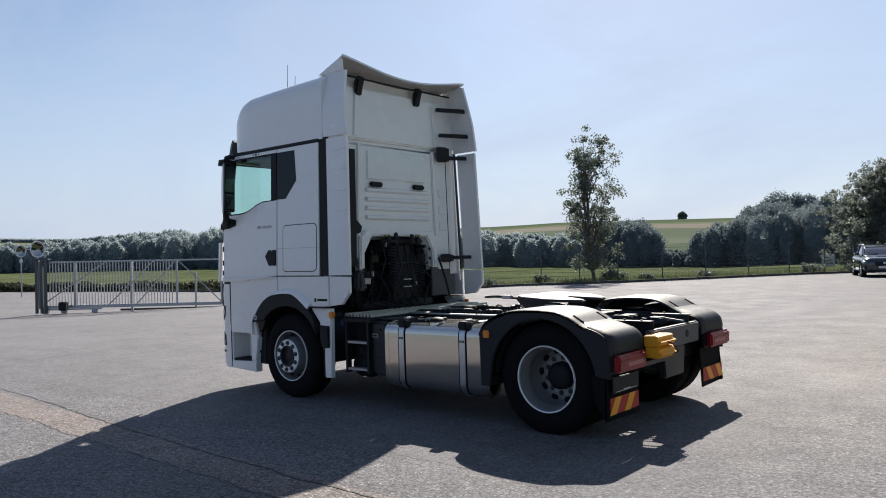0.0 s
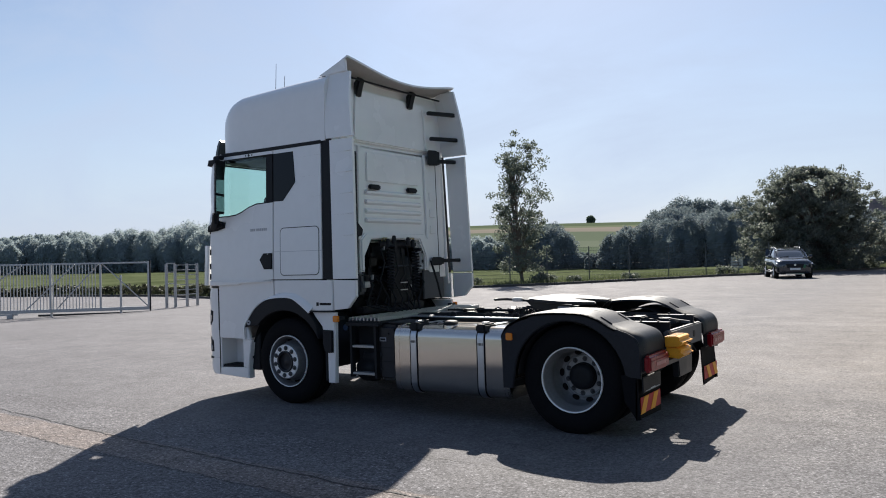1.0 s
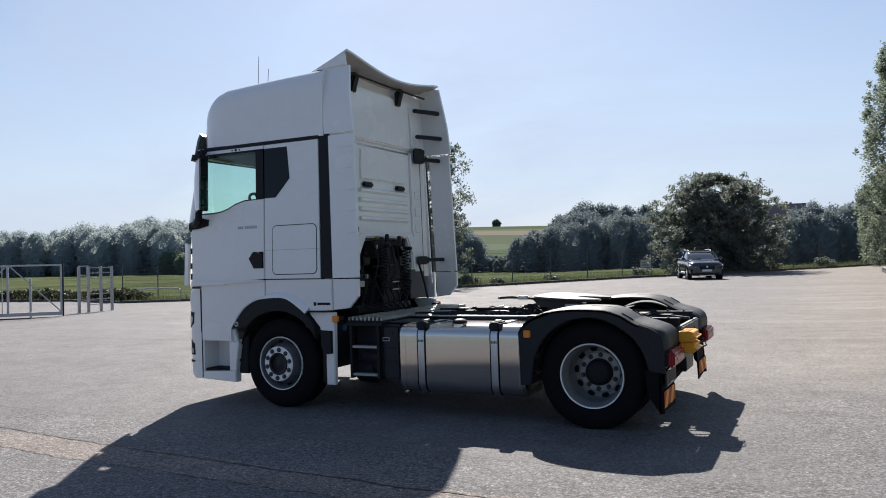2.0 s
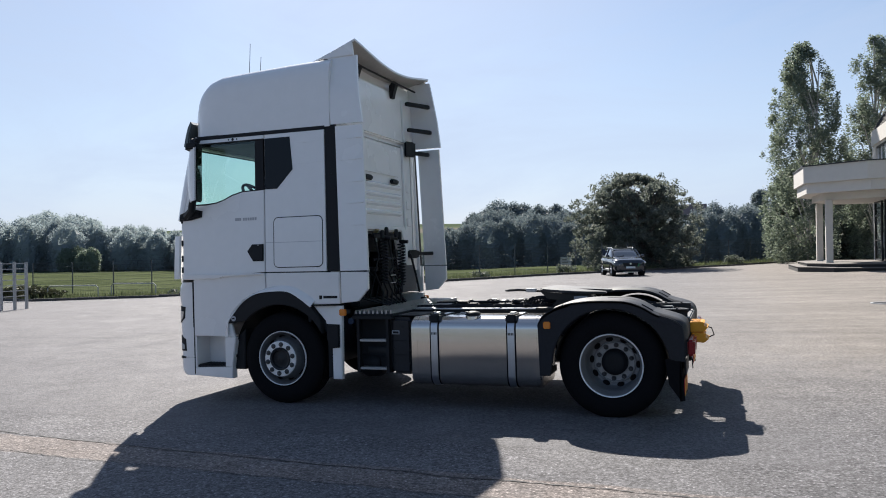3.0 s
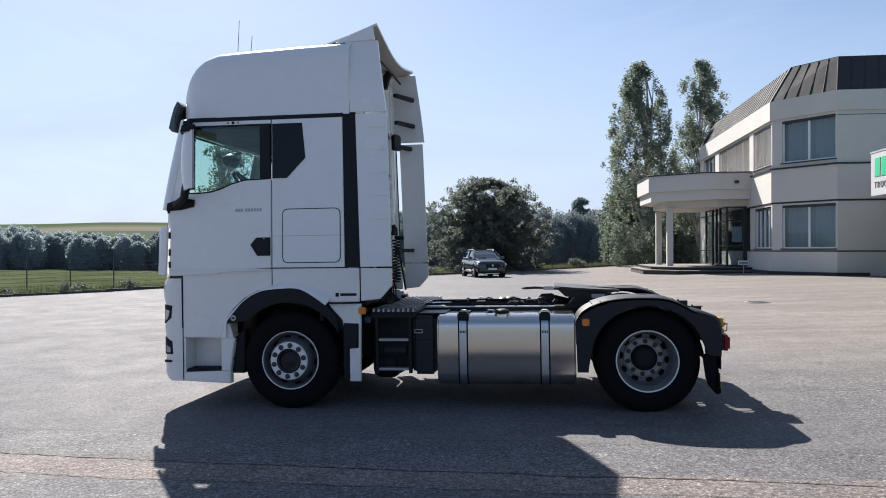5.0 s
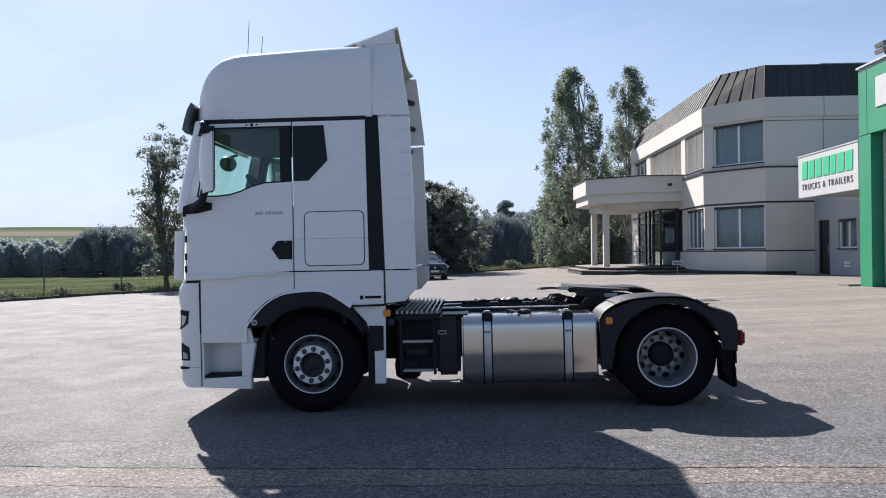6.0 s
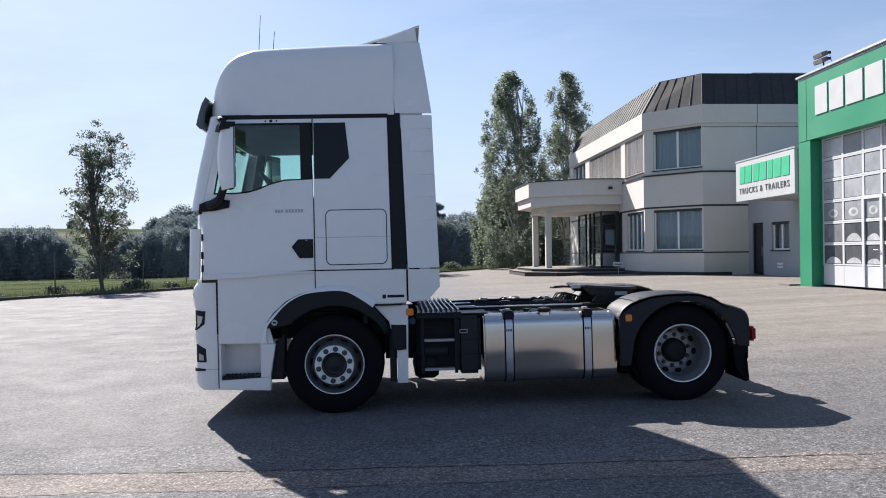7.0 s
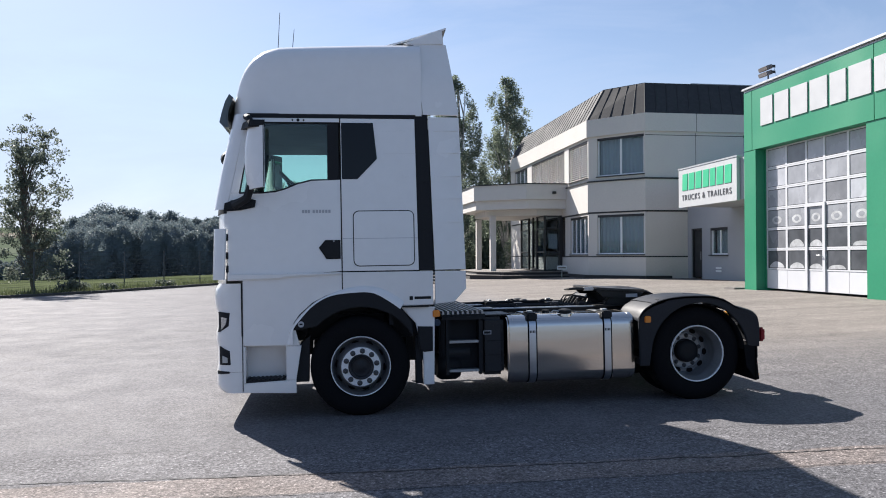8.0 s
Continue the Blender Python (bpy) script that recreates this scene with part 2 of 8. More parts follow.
def asphalt_material():
    """Worn yard asphalt: aggregate speckle, drifting patches, stains, a paler strip laid along one seam."""
    m = bpy.data.materials.new("yard_asphalt")
    m.use_nodes = True
    nt = m.node_tree
    N, Lk = nt.nodes, nt.links
    bs = N["Principled BSDF"]
    ge = N.new("ShaderNodeNewGeometry")
    pos = ge.outputs["Position"]
    def noise_at(scale, detail, rough=0.5, vec=None, dist=0.0):
        n = N.new("ShaderNodeTexNoise")
        n.inputs["Scale"].default_value = scale
        n.inputs["Detail"].default_value = detail
        n.inputs["Roughness"].default_value = rough
        n.inputs["Distortion"].default_value = dist
        Lk.new(vec or pos, n.inputs["Vector"])
        return n.outputs[0]
    def rng(v, a, b, c, d):
        r = N.new("ShaderNodeMapRange")
        for k, x in zip(("From Min", "From Max", "To Min", "To Max"), (a, b, c, d)):
            r.inputs[k].default_value = x
        Lk.new(v, r.inputs[0])
        return r.outputs[0]
    def math2(op, a, b):
        n = N.new("ShaderNodeMath")
        n.operation = op
        for i, v in enumerate((a, b)):
            if isinstance(v, (int, float)):
                n.inputs[i].default_value = v
            else:
                Lk.new(v, n.inputs[i])
        return n.outputs[0]
    big = rng(noise_at(0.22, 6, 0.6), 0.3, 0.7, 0.92, 1.08)
    mp = N.new("ShaderNodeMapping")
    mp.inputs["Scale"].default_value = (0.25, 1.6, 1)
    Lk.new(pos, mp.inputs[0])
    streak = rng(noise_at(0.8, 5, 0.6, mp.outputs[0]), 0.3, 0.7, 0.92, 1.08)
    mid = rng(noise_at(2.6, 8, 0.72), 0.3, 0.7, 0.84, 1.16)
    fine = rng(noise_at(75, 4, 0.75), 0.3, 0.7, 0.6, 1.4)
    vo = N.new("ShaderNodeTexVoronoi")
    vo.inputs["Scale"].default_value = 55
    Lk.new(pos, vo.inputs["Vector"])
    stone = rng(vo.outputs["Color"], 0.1, 0.9, 0.74, 1.26)
    v = math2("MULTIPLY", math2("MULTIPLY", big, mid), math2("MULTIPLY", fine, stone))
    v = math2("MULTIPLY", v, streak)
    v = math2("MULTIPLY", v, rng(noise_at(26, 3, 0.7), 0.32, 0.68, 0.75, 1.25))
    # pale chips of stone in the wearing course
    vc = N.new("ShaderNodeTexVoronoi")
    vc.inputs["Scale"].default_value = 34
    Lk.new(pos, vc.inputs["Vector"])
    chip = math2("MULTIPLY", rng(vc.outputs["Distance"], 0.18, 0.30, 1, 0), rng(vc.outputs["Color"], 0.62, 0.72, 0, 1))
    v = math2("ADD", v, math2("MULTIPLY", chip, 0.35))
    sx = N.new("ShaderNodeSeparateXYZ")
    Lk.new(pos, sx.inputs[0])
    # lanes laid one beside the other, running slightly askew to the truck
    wob = rng(noise_at(2.0, 5, 0.65), 0.2, 0.8, -0.05, 0.05)
    yy = math2("ADD", math2("ADD", sx.outputs[1], math2("MULTIPLY", sx.outputs[0], 0.04)), wob)
    strip = math2("MULTIPLY", rng(yy, -3.06, -3.03, 1, 0), rng(yy, -3.55, -3.51, 0, 1))
    coarse = rng(yy, -2.26, -2.14, 1, 0)
    patch = math2("MULTIPLY", rng(math2("ADD", sx.outputs[0], math2("MULTIPLY", wob, 9.0)), 4.7, 5.5, 0, 1), rng(math2("ADD", sx.outputs[1], math2("MULTIPLY", wob, 12.0)), 0.5, 3.0, 1, 0))
    coarse = math2("MAXIMUM", coarse, patch)
    grit = math2("ADD", math2("MULTIPLY", rng(noise_at(24, 3, 0.7), 0.32, 0.68, 0.66, 1.34), rng(noise_at(48, 2, 0.6), 0.3, 0.7, 0.72, 1.28)), math2("MULTIPLY", chip, 0.8))
    grit = math2("MULTIPLY", grit, 0.95)
    lane = N.new("ShaderNodeMix")
    Lk.new(coarse, lane.inputs["Factor"])
    lane.inputs["A"].default_value = 1.0
    Lk.new(grit, lane.inputs["B"])
    v = math2("MULTIPLY", v, lane.outputs["Result"])
    # darker behind the truck, tone matched by colour; past it the bleached, tyre-swept ground before the hall
    east = rng(math2("ADD", sx.outputs[0], math2("MULTIPLY", wob, 14.0)), 2.0, 6.5, 0, 1)
    north = rng(math2("ADD", sx.outputs[1], math2("MULTIPLY", wob, 14.0)), -1.5, 4.0, 0, 1)
    swept = math2("MULTIPLY", east, north)
    v = math2("MULTIPLY", v, math2("ADD", 1.0, math2("MULTIPLY", math2("SUBTRACT", east, swept), -0.18)))
    ms = N.new("ShaderNodeMapping")
    ms.inputs["Scale"].default_value = (0.10, 1.0, 1)
    ms.inputs["Rotation"].default_value = (0, 0, 0.12)
    Lk.new(pos, ms.inputs[0])
    sweep = math2("MULTIPLY", rng(noise_at(1.3, 6, 0.65, ms.outputs[0]), 0.3, 0.7, 0.80, 1.20), 1.44)
    v = math2("MULTIPLY", v, math2("ADD", 1.0, math2("MULTIPLY", swept, math2("SUBTRACT", sweep, 1.0))))
    # paler towards the road, its brightness matched by colour
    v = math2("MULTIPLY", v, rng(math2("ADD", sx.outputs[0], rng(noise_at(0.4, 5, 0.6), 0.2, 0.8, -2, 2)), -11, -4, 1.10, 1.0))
    col = N.new("ShaderNodeMix")
    col.data_type = "RGBA"
    col.inputs["A"].default_value = (0.131, 0.128, 0.135, 1)
    col.inputs["B"].default_value = (0.175, 0.152, 0.143, 1)
    Lk.new(math2("MULTIPLY", strip, rng(noise_at(1.5, 5, 0.6), 0.3, 0.55, 0.55, 1.0)), col.inputs["Factor"])
    tan = N.new("ShaderNodeMix")
    tan.data_type = "RGBA"
    Lk.new(swept, tan.inputs["Factor"])
    Lk.new(col.outputs["Result"], tan.inputs["A"])
    tan.inputs["B"].default_value = (0.127, 0.115, 0.105, 1)
    hue = N.new("ShaderNodeMix")
    hue.data_type = "RGBA"
    hue.blend_type = "MULTIPLY"
    hue.inputs["Factor"].default_value = 1
    Lk.new(tan.outputs["Result"], hue.inputs["A"])
    cb = N.new("ShaderNodeCombineXYZ")
    for i in range(3):
        Lk.new(v, cb.inputs[i])
    Lk.new(cb.outputs[0], hue.inputs["B"])
    Lk.new(hue.outputs["Result"], bs.inputs["Base Color"])
    Lk.new(rng(noise_at(1.1, 5, 0.6), 0.3, 0.7, 0.74, 0.88), bs.inputs["Roughness"])
    bs.inputs["Specular IOR Level"].default_value = 0.15
    bp = N.new("ShaderNodeBump")
    bp.inputs["Strength"].default_value = 0.55
    bp.inputs["Distance"].default_value = 0.006
    Lk.new(math2("ADD", vo.outputs["Distance"], noise_at(130, 3, 0.6)), bp.inputs["Height"])
    Lk.new(bp.outputs[0], bs.inputs["Normal"])
    return m


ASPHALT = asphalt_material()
TAR = material("tar_filled_crack", (0.03, 0.03, 0.032), 0.8, var=0.3, fine=120, bump=0.3)
# kerb stones coloured dark all over
DARKKERB = material("dark_kerb_surface", (0.075, 0.070, 0.066), 0.85, var=0.3, scale=1.2, fine=30, bump=0.3)
BRIGHTSTEEL = material("bright_wheel_flange", (0.84, 0.85, 0.86), 0.34, 0.15, var=0.08, scale=8)
WHITE = material("white_truck_paint", (0.82, 0.82, 0.82), 0.25, var=0.025, scale=0.8, fine=9, coat=0.6, rough_var=0.05, bump=0.10, bump_scale=2.2)
BLACK = material("black_plastic", (0.015, 0.0165, 0.020), 0.55, var=0.15, scale=4, bump=0.08, bump_scale=300, spec=0.2)
GREYPLASTIC = material("dark_grey_mudguard_plastic", (0.016, 0.018, 0.024), 0.54, var=0.25, scale=3, bump=0.1, bump_scale=260, spec=0.26)
RUBBER = material("tyre_rubber", (0.0075, 0.0078, 0.0095), 0.8, var=0.25, scale=5, bump=0.12, spec=0.1)
CHASSIS = material("dark_grey_chassis_paint", (0.019, 0.021, 0.026), 0.42, var=0.25, scale=4, bump=0.05, spec=0.3)
STEEL = material("silver_painted_wheel_steel", (0.34, 0.35, 0.36), 0.42, 0.4, var=0.14, scale=6, fine=80)
# rims in two greys, mid grey at the rear and darker in front
REARRIM = material("mid_grey_rim", (0.22, 0.226, 0.235), 0.5, 0.3, var=0.18, scale=7, fine=60)
RIMDARK = material("dark_grey_rim", (0.17, 0.175, 0.185), 0.45, 0.3, var=0.2, scale=7, fine=60)
NUT = material("dull_steel_nut", (0.060, 0.062, 0.066), 0.5, 0.0, var=0.15, scale=9)
ALU = material("brushed_aluminium", (0.66, 0.62, 0.57), 0.17, 1.0, var=0.06, scale=2.0, fine=60, stretch=(0.15, 4, 4), rough_var=0.07)
BAND = material("stainless_tank_band", (0.58, 0.60, 0.63), 0.33, 1.0, var=0.06)
GALV = material("galvanised_steel", (0.42, 0.43, 0.44), 0.5, 0.7, var=0.15, scale=5, fine=50)
DARKGLASS = material("dark_tinted_glass", (0.006, 0.008, 0.011), 0.08, var=0.05, coat=0.0, rough_var=0.02, spec=0.25)
CABGLASS = glass("cab_glass", (0.80, 0.93, 0.89))
WINGLASS = glass("window_glass", (0.72, 0.78, 0.8))
AMBER = material("amber_lens", (0.75, 0.24, 0.02), 0.25, var=0.08, fine=200, spec=0.6)
REDLENS = material("red_lens", (0.20, 0.005, 0.012), 0.3, var=0.15, fine=200, spec=0.3)
GRIME = material("greasy_metal", (0.014, 0.0135, 0.013), 0.42, 0.3, var=0.35, scale=14, bump=0.3)

# ---------- ground ----------
def ground_z(x, y):
    """The yard rises gently towards the hall."""
    if x < -16:
        z = float(np.interp(x, (-60, -31, -24, -16), (-0.95, -0.85, -0.70, -0.288)))
    elif x < 5:
        z = 0.016 * (x - 2)
    elif x < 14:
        z = 0.048 + 0.034 * (x - 5)
    else:
        z = 0.354 + 0.004 * min(x - 14, 10)
    k = max(0.0, min(1.0, (y - 20) / 25))
    return z * (1 - 0.25 * k) - (0.02 * k)


# the edge of the yard, from the road on one side to beyond the entrance on the other
KERB = [(-69.6, 13.4), (-46.6, 21.8), (-36, 23.9), (-30.5, 22.9), (-27, 24.0), (-22.5, 24.9), (-18, 25.3), (-15, 27.6), (-11.6, 30.6), (-8.6, 35.4), (-5.5, 40.6), (-1.0, 46.0), (4.0, 54.0), (9.0, 60.5), (17, 68), (40, 84)]


def kerb_y(x):
    for (x0, y0), (x1, y1) in zip(KERB, KERB[1:]):
        if x0 <= x <= x1:
            return y0 + (y1 - y0) * (x - x0) / (x1 - x0)
    return KERB[0][1] if x < KERB[0][0] else KERB[-1][1]


# ---------- terrain: one sheet from the yard to the hills ----------
def smooth(a, b, x):
    t = max(0.0, min(1.0, (x - a) / (b - a)))
    return t * t * (3 - 2 * t)


CREST = [(-180, 24), (-90, 29), (-70, 31), (-62, 30), (-50, 29), (-43, 37), (-36, 43), (-31, 48), (-17, 47), (-8, 52), (6, 50), (60, 30), (180, 24)]


def terrain_z(x, y):
    """Level by the yard, dipping to the wood's edge, then rising to a flat-topped ridge of fields."""
    r = math.hypot(x, y)
    az = math.degrees(math.atan2(x, y))
    z = ground_z(x, y) - 0.10
    z -= (2.6 + 1.8 * smooth(-50, -15, az)) * smooth(60, 220, r)
    crest = float(np.interp(az, [a for a, _ in CREST], [c for _, c in CREST]))
    z += crest * smooth(330, 1300, r) + 9 * smooth(1500, 2600, r)
    # a knoll behind the belt, raised to fit house and lime to the camera's view
    z += 16 * math.exp(-((x - 6) ** 2 + (y - 422) ** 2) / (2 * 95 ** 2))
    z += (noise.noise(Vector((x, y, 0)) * 0.004) * 3) * smooth(280, 600, r)
    return z


def field_material():
    """Meadow near the yard; arable strips on the far slope, stubble below a dark green crop."""
    m = material("meadow_ground", (0.050, 0.068, 0.032), 0.95, var=0.45, scale=0.12, fine=1.6, tint=(0.080, 0.092, 0.050), spec=0.0)
    nt = m.node_tree
    mix = [n for n in nt.nodes if n.type == "MIX"][0]
    bs = nt.nodes["Principled BSDF"]
    ge = nt.nodes.new("ShaderNodeNewGeometry")
    mp = nt.nodes.new("ShaderNodeMapping")
    mp.inputs["Scale"].default_value = (0.0011, 0.0011, 0.0)
    nt.links.new(ge.outputs["Position"], mp.inputs[0])
    ns = nt.nodes.new("ShaderNodeTexNoise")
    ns.inputs["Scale"].default_value = 2.0
    ns.inputs["Detail"].default_value = 2
    nt.links.new(mp.outputs[0], ns.inputs["Vector"])
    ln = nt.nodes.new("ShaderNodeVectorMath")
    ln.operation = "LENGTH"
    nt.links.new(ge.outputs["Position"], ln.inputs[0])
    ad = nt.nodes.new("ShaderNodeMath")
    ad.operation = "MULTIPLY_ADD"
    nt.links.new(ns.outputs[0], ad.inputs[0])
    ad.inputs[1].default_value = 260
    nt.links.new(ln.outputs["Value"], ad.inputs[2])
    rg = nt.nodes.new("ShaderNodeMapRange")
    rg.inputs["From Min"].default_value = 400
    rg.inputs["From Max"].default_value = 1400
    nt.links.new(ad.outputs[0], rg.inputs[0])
    # the far strips are greyed, with haze put into their colour
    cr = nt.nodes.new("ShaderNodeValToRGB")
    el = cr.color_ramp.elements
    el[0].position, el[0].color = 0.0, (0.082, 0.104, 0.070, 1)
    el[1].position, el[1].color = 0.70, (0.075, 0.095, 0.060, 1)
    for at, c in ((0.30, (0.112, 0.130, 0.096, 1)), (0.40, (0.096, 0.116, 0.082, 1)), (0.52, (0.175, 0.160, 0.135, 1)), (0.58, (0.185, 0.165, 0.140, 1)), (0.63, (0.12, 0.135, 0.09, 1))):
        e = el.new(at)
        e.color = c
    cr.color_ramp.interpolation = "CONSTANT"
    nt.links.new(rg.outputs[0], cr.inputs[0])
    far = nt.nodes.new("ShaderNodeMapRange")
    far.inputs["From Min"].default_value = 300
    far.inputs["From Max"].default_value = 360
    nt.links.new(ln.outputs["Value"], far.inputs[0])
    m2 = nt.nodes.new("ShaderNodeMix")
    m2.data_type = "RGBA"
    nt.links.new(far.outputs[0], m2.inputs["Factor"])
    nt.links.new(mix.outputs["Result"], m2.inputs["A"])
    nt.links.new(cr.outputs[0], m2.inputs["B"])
    nt.links.new(m2.outputs["Result"], bs.inputs["Base Color"])
    return m


def build_terrain():
    radii = [0] + [4 * 1.085 ** k for k in range(86)]
    nseg = 160
    verts, faces = [], []
    for r in radii:
        for i in range(nseg):
            a = 2 * math.pi * i / nseg
            x, y = r * math.sin(a), r * math.cos(a)
            verts.append((x, y, terrain_z(x, y)))
    for k in range(len(radii) - 1):
        for i in range(nseg):
            j = (i + 1) % nseg
            faces.append((k * nseg + i, k * nseg + j, (k + 1) * nseg + j, (k + 1) * nseg + i))
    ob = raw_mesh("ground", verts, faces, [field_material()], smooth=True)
    tagged(ob, "green meadow and farmland rising to low hills", "ground", kind="structure")


build_terrain()


def build_yard():
    xs = np.concatenate([np.arange(-69, -24, 3.0), np.arange(-24, 20, 0.75), np.arange(20, 41, 3.0)])
    nv = 90
    verts, faces = [], []
    for x in xs:
        top = kerb_y(x)
        for j in range(nv + 1):
            y = -60 + (top + 60) * (j / nv)
            verts.append((x, y, ground_z(x, y)))
    for i in range(len(xs) - 1):
        for j in range(nv):
            a = i * (nv + 1) + j
            faces.append((a, a + nv + 1, a + nv + 2, a + 1))
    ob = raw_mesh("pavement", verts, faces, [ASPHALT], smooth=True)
    tagged(ob, "worn grey asphalt yard with a long cracked seam", "pavement", kind="structure")
    # tar seam across the yard in front of the truck
    rnd = random.Random(5)
    def crack(pts, width, name):
        vs, fs = [], []
        n = 0
        for (x0, y0), (x1, y1) in zip(pts, pts[1:]):
            k = int(max(2, math.hypot(x1 - x0, y1 - y0) / 0.05))
            for q in range(k):
                t = q / k
                x, y = x0 + (x1 - x0) * t, y0 + (y1 - y0) * t
                y += 0.05 * noise.noise(Vector((x * 2.2, y, 3))) + 0.025 * noise.noise(Vector((x * 11, y, 7)))
                w = width * (0.35 + 0.65 * rnd.random())
                z = ground_z(x, y) + 0.004
                dx, dy = (y1 - y0), (x1 - x0)
                dl = math.hypot(dx, dy)
                vs += [(x + w * dx / dl, y - w * dy / dl, z), (x - w * dx / dl, y + w * dy / dl, z)]
                if n:
                    fs.append((2 * n - 2, 2 * n, 2 * n + 1, 2 * n - 1))
                n += 1
        o = raw_mesh(name, vs, fs, [TAR], parent=ob)
        return o
    crack([(-14, -2.35), (-4.25, -2.74), (-2.4, -2.86), (-0.9, -3.01), (0.1, -3.10), (1.4, -3.17), (3.2, -3.28), (12, -3.7)], 0.011, "tar_seam")
    crack([(-12, -3.05), (0, -3.53), (9, -3.89)], 0.006, "tar_seam")
    crack([(-4.5, -2.0), (0, -2.19), (4.0, -2.35)], 0.004, "tar_seam")
    crack([(-5.8, -1.8), (-5.58, -0.6), (-5.52, 0.3), (-5.4, 1.5), (-4.9, 2.5), (-4.7, 3.6)], 0.007, "tar_seam")
    crack([(-26, 3.2), (-10, 4.6), (-3.2, 5.2)], 0.008, "tar_seam")
    crack([(4.5, 9.0), (12, 8.2)], 0.010, "tar_seam")
    # kerb stones along the yard's edge, one beside the other
    k = thing("kerb", "dark kerb edging the yard", "kerb", kind="structure")
    stone_me = mesh_of("kerb_stone", B((-0.494, 0.494, -0.02, 0.12, -0.15, 0.13), bevel=0.012, seg=1), DARKKERB)
    for (x0, y0), (x1, y1) in zip(KERB[1:], KERB[2:]):
        n = max(1, int(math.hypot(x1 - x0, y1 - y0)))
        ln = math.hypot(x1 - x0, y1 - y0) / n
        for q in range(n):
            t = (q + 0.5) / n
            x, y = x0 + (x1 - x0) * t, y0 + (y1 - y0) * t
            o = new("kerb_stone", stone_me)
            o.parent = k
            o.matrix_basis = Matrix.Translation((x, y, ground_z(x, y) + rnd.uniform(-0.008, 0.008))) @ Matrix.Rotation(math.atan2(y1 - y0, x1 - x0), 4, "Z") @ Matrix.Diagonal((ln, 1, 1, 1))


build_yard()


def manhole(x, y):
    t = thing("manhole_cover", "round cast-iron manhole cover in the asphalt", "manhole", pose(x, y, ground_z(x, y)))
    part("cover", disc(None, 0.36, "z", (0, 0, -0.05), 32, 0.056), GRIME, t)
    part("ring", lathe([(0.37, -0.05), (0.37, 0.008), (0.43, 0.008), (0.43, -0.05)], 32, "z"), GALV, t)


manhole(8.4, 13.0)

# ---------- office building ----------
FACADE = material("light_grey_facade_panel", (0.58, 0.553, 0.515), 0.75, var=0.06, scale=0.6, fine=14, bump=0.05)
PLASTER = material("blue_grey_plaster", (0.33, 0.340, 0.362), 0.85, var=0.08, scale=0.8, fine=30, bump=0.12)
FRAMEWHITE = material("white_window_frame", (0.75, 0.76, 0.78), 0.4, var=0.04)
ROOFMETAL = material("dark_standing_seam_roof", (0.046, 0.047, 0.051), 0.7, 0.0, spec=0.15, var=0.2, scale=0.7, fine=5)
DARKFRAME = material("dark_bronze_frame", (0.02, 0.021, 0.024), 0.45, var=0.1)
CURTAIN = material("pale_curtain", (0.62, 0.63, 0.66), 0.9, var=0.1, scale=2, fine=12, stretch=(8, 8, 0.4))
BLIND = material("grey_blind_slat", (0.22, 0.20, 0.195), 0.5, 0.2, var=0.08)
# rooms behind the glass look dim by their dark colour
ROOMDARK = material("dark_room_grey", (0.10, 0.10, 0.11), 0.9, var=0.1)
SOFFIT = material("pale_soffit", (0.60, 0.575, 0.54), 0.8, var=0.04)
STEPSTONE = material("grey_step_stone", (0.17, 0.155, 0.145), 0.8, var=0.2, scale=1.5, fine=30, bump=0.2)
# riser stone is coloured dark for the shade on the steps' front
RISER = material("shade_dark_riser", (0.035, 0.034, 0.034), 0.8, var=0.25, scale=3, bump=0.1)

EX, FY = 14.15, 29.92       # side and front planes of the office
CX, CY = 16.35, 32.6        # ends of the cut-off corner


def wall_frame(a, b):
    """A frame with x along a wall from a to b, y into the house and z up."""
    d = Vector((b[0] - a[0], b[1] - a[1], 0)).normalized()
    inn = Vector((-d.y, d.x, 0))
    m = Matrix(((d.x, inn.x, 0, a[0]), (d.y, inn.y, 0, a[1]), (0, 0, 1, 0), (0, 0, 0, 1)))
    return m, (Vector((b[0], b[1], 0)) - Vector((a[0], a[1], 0))).length


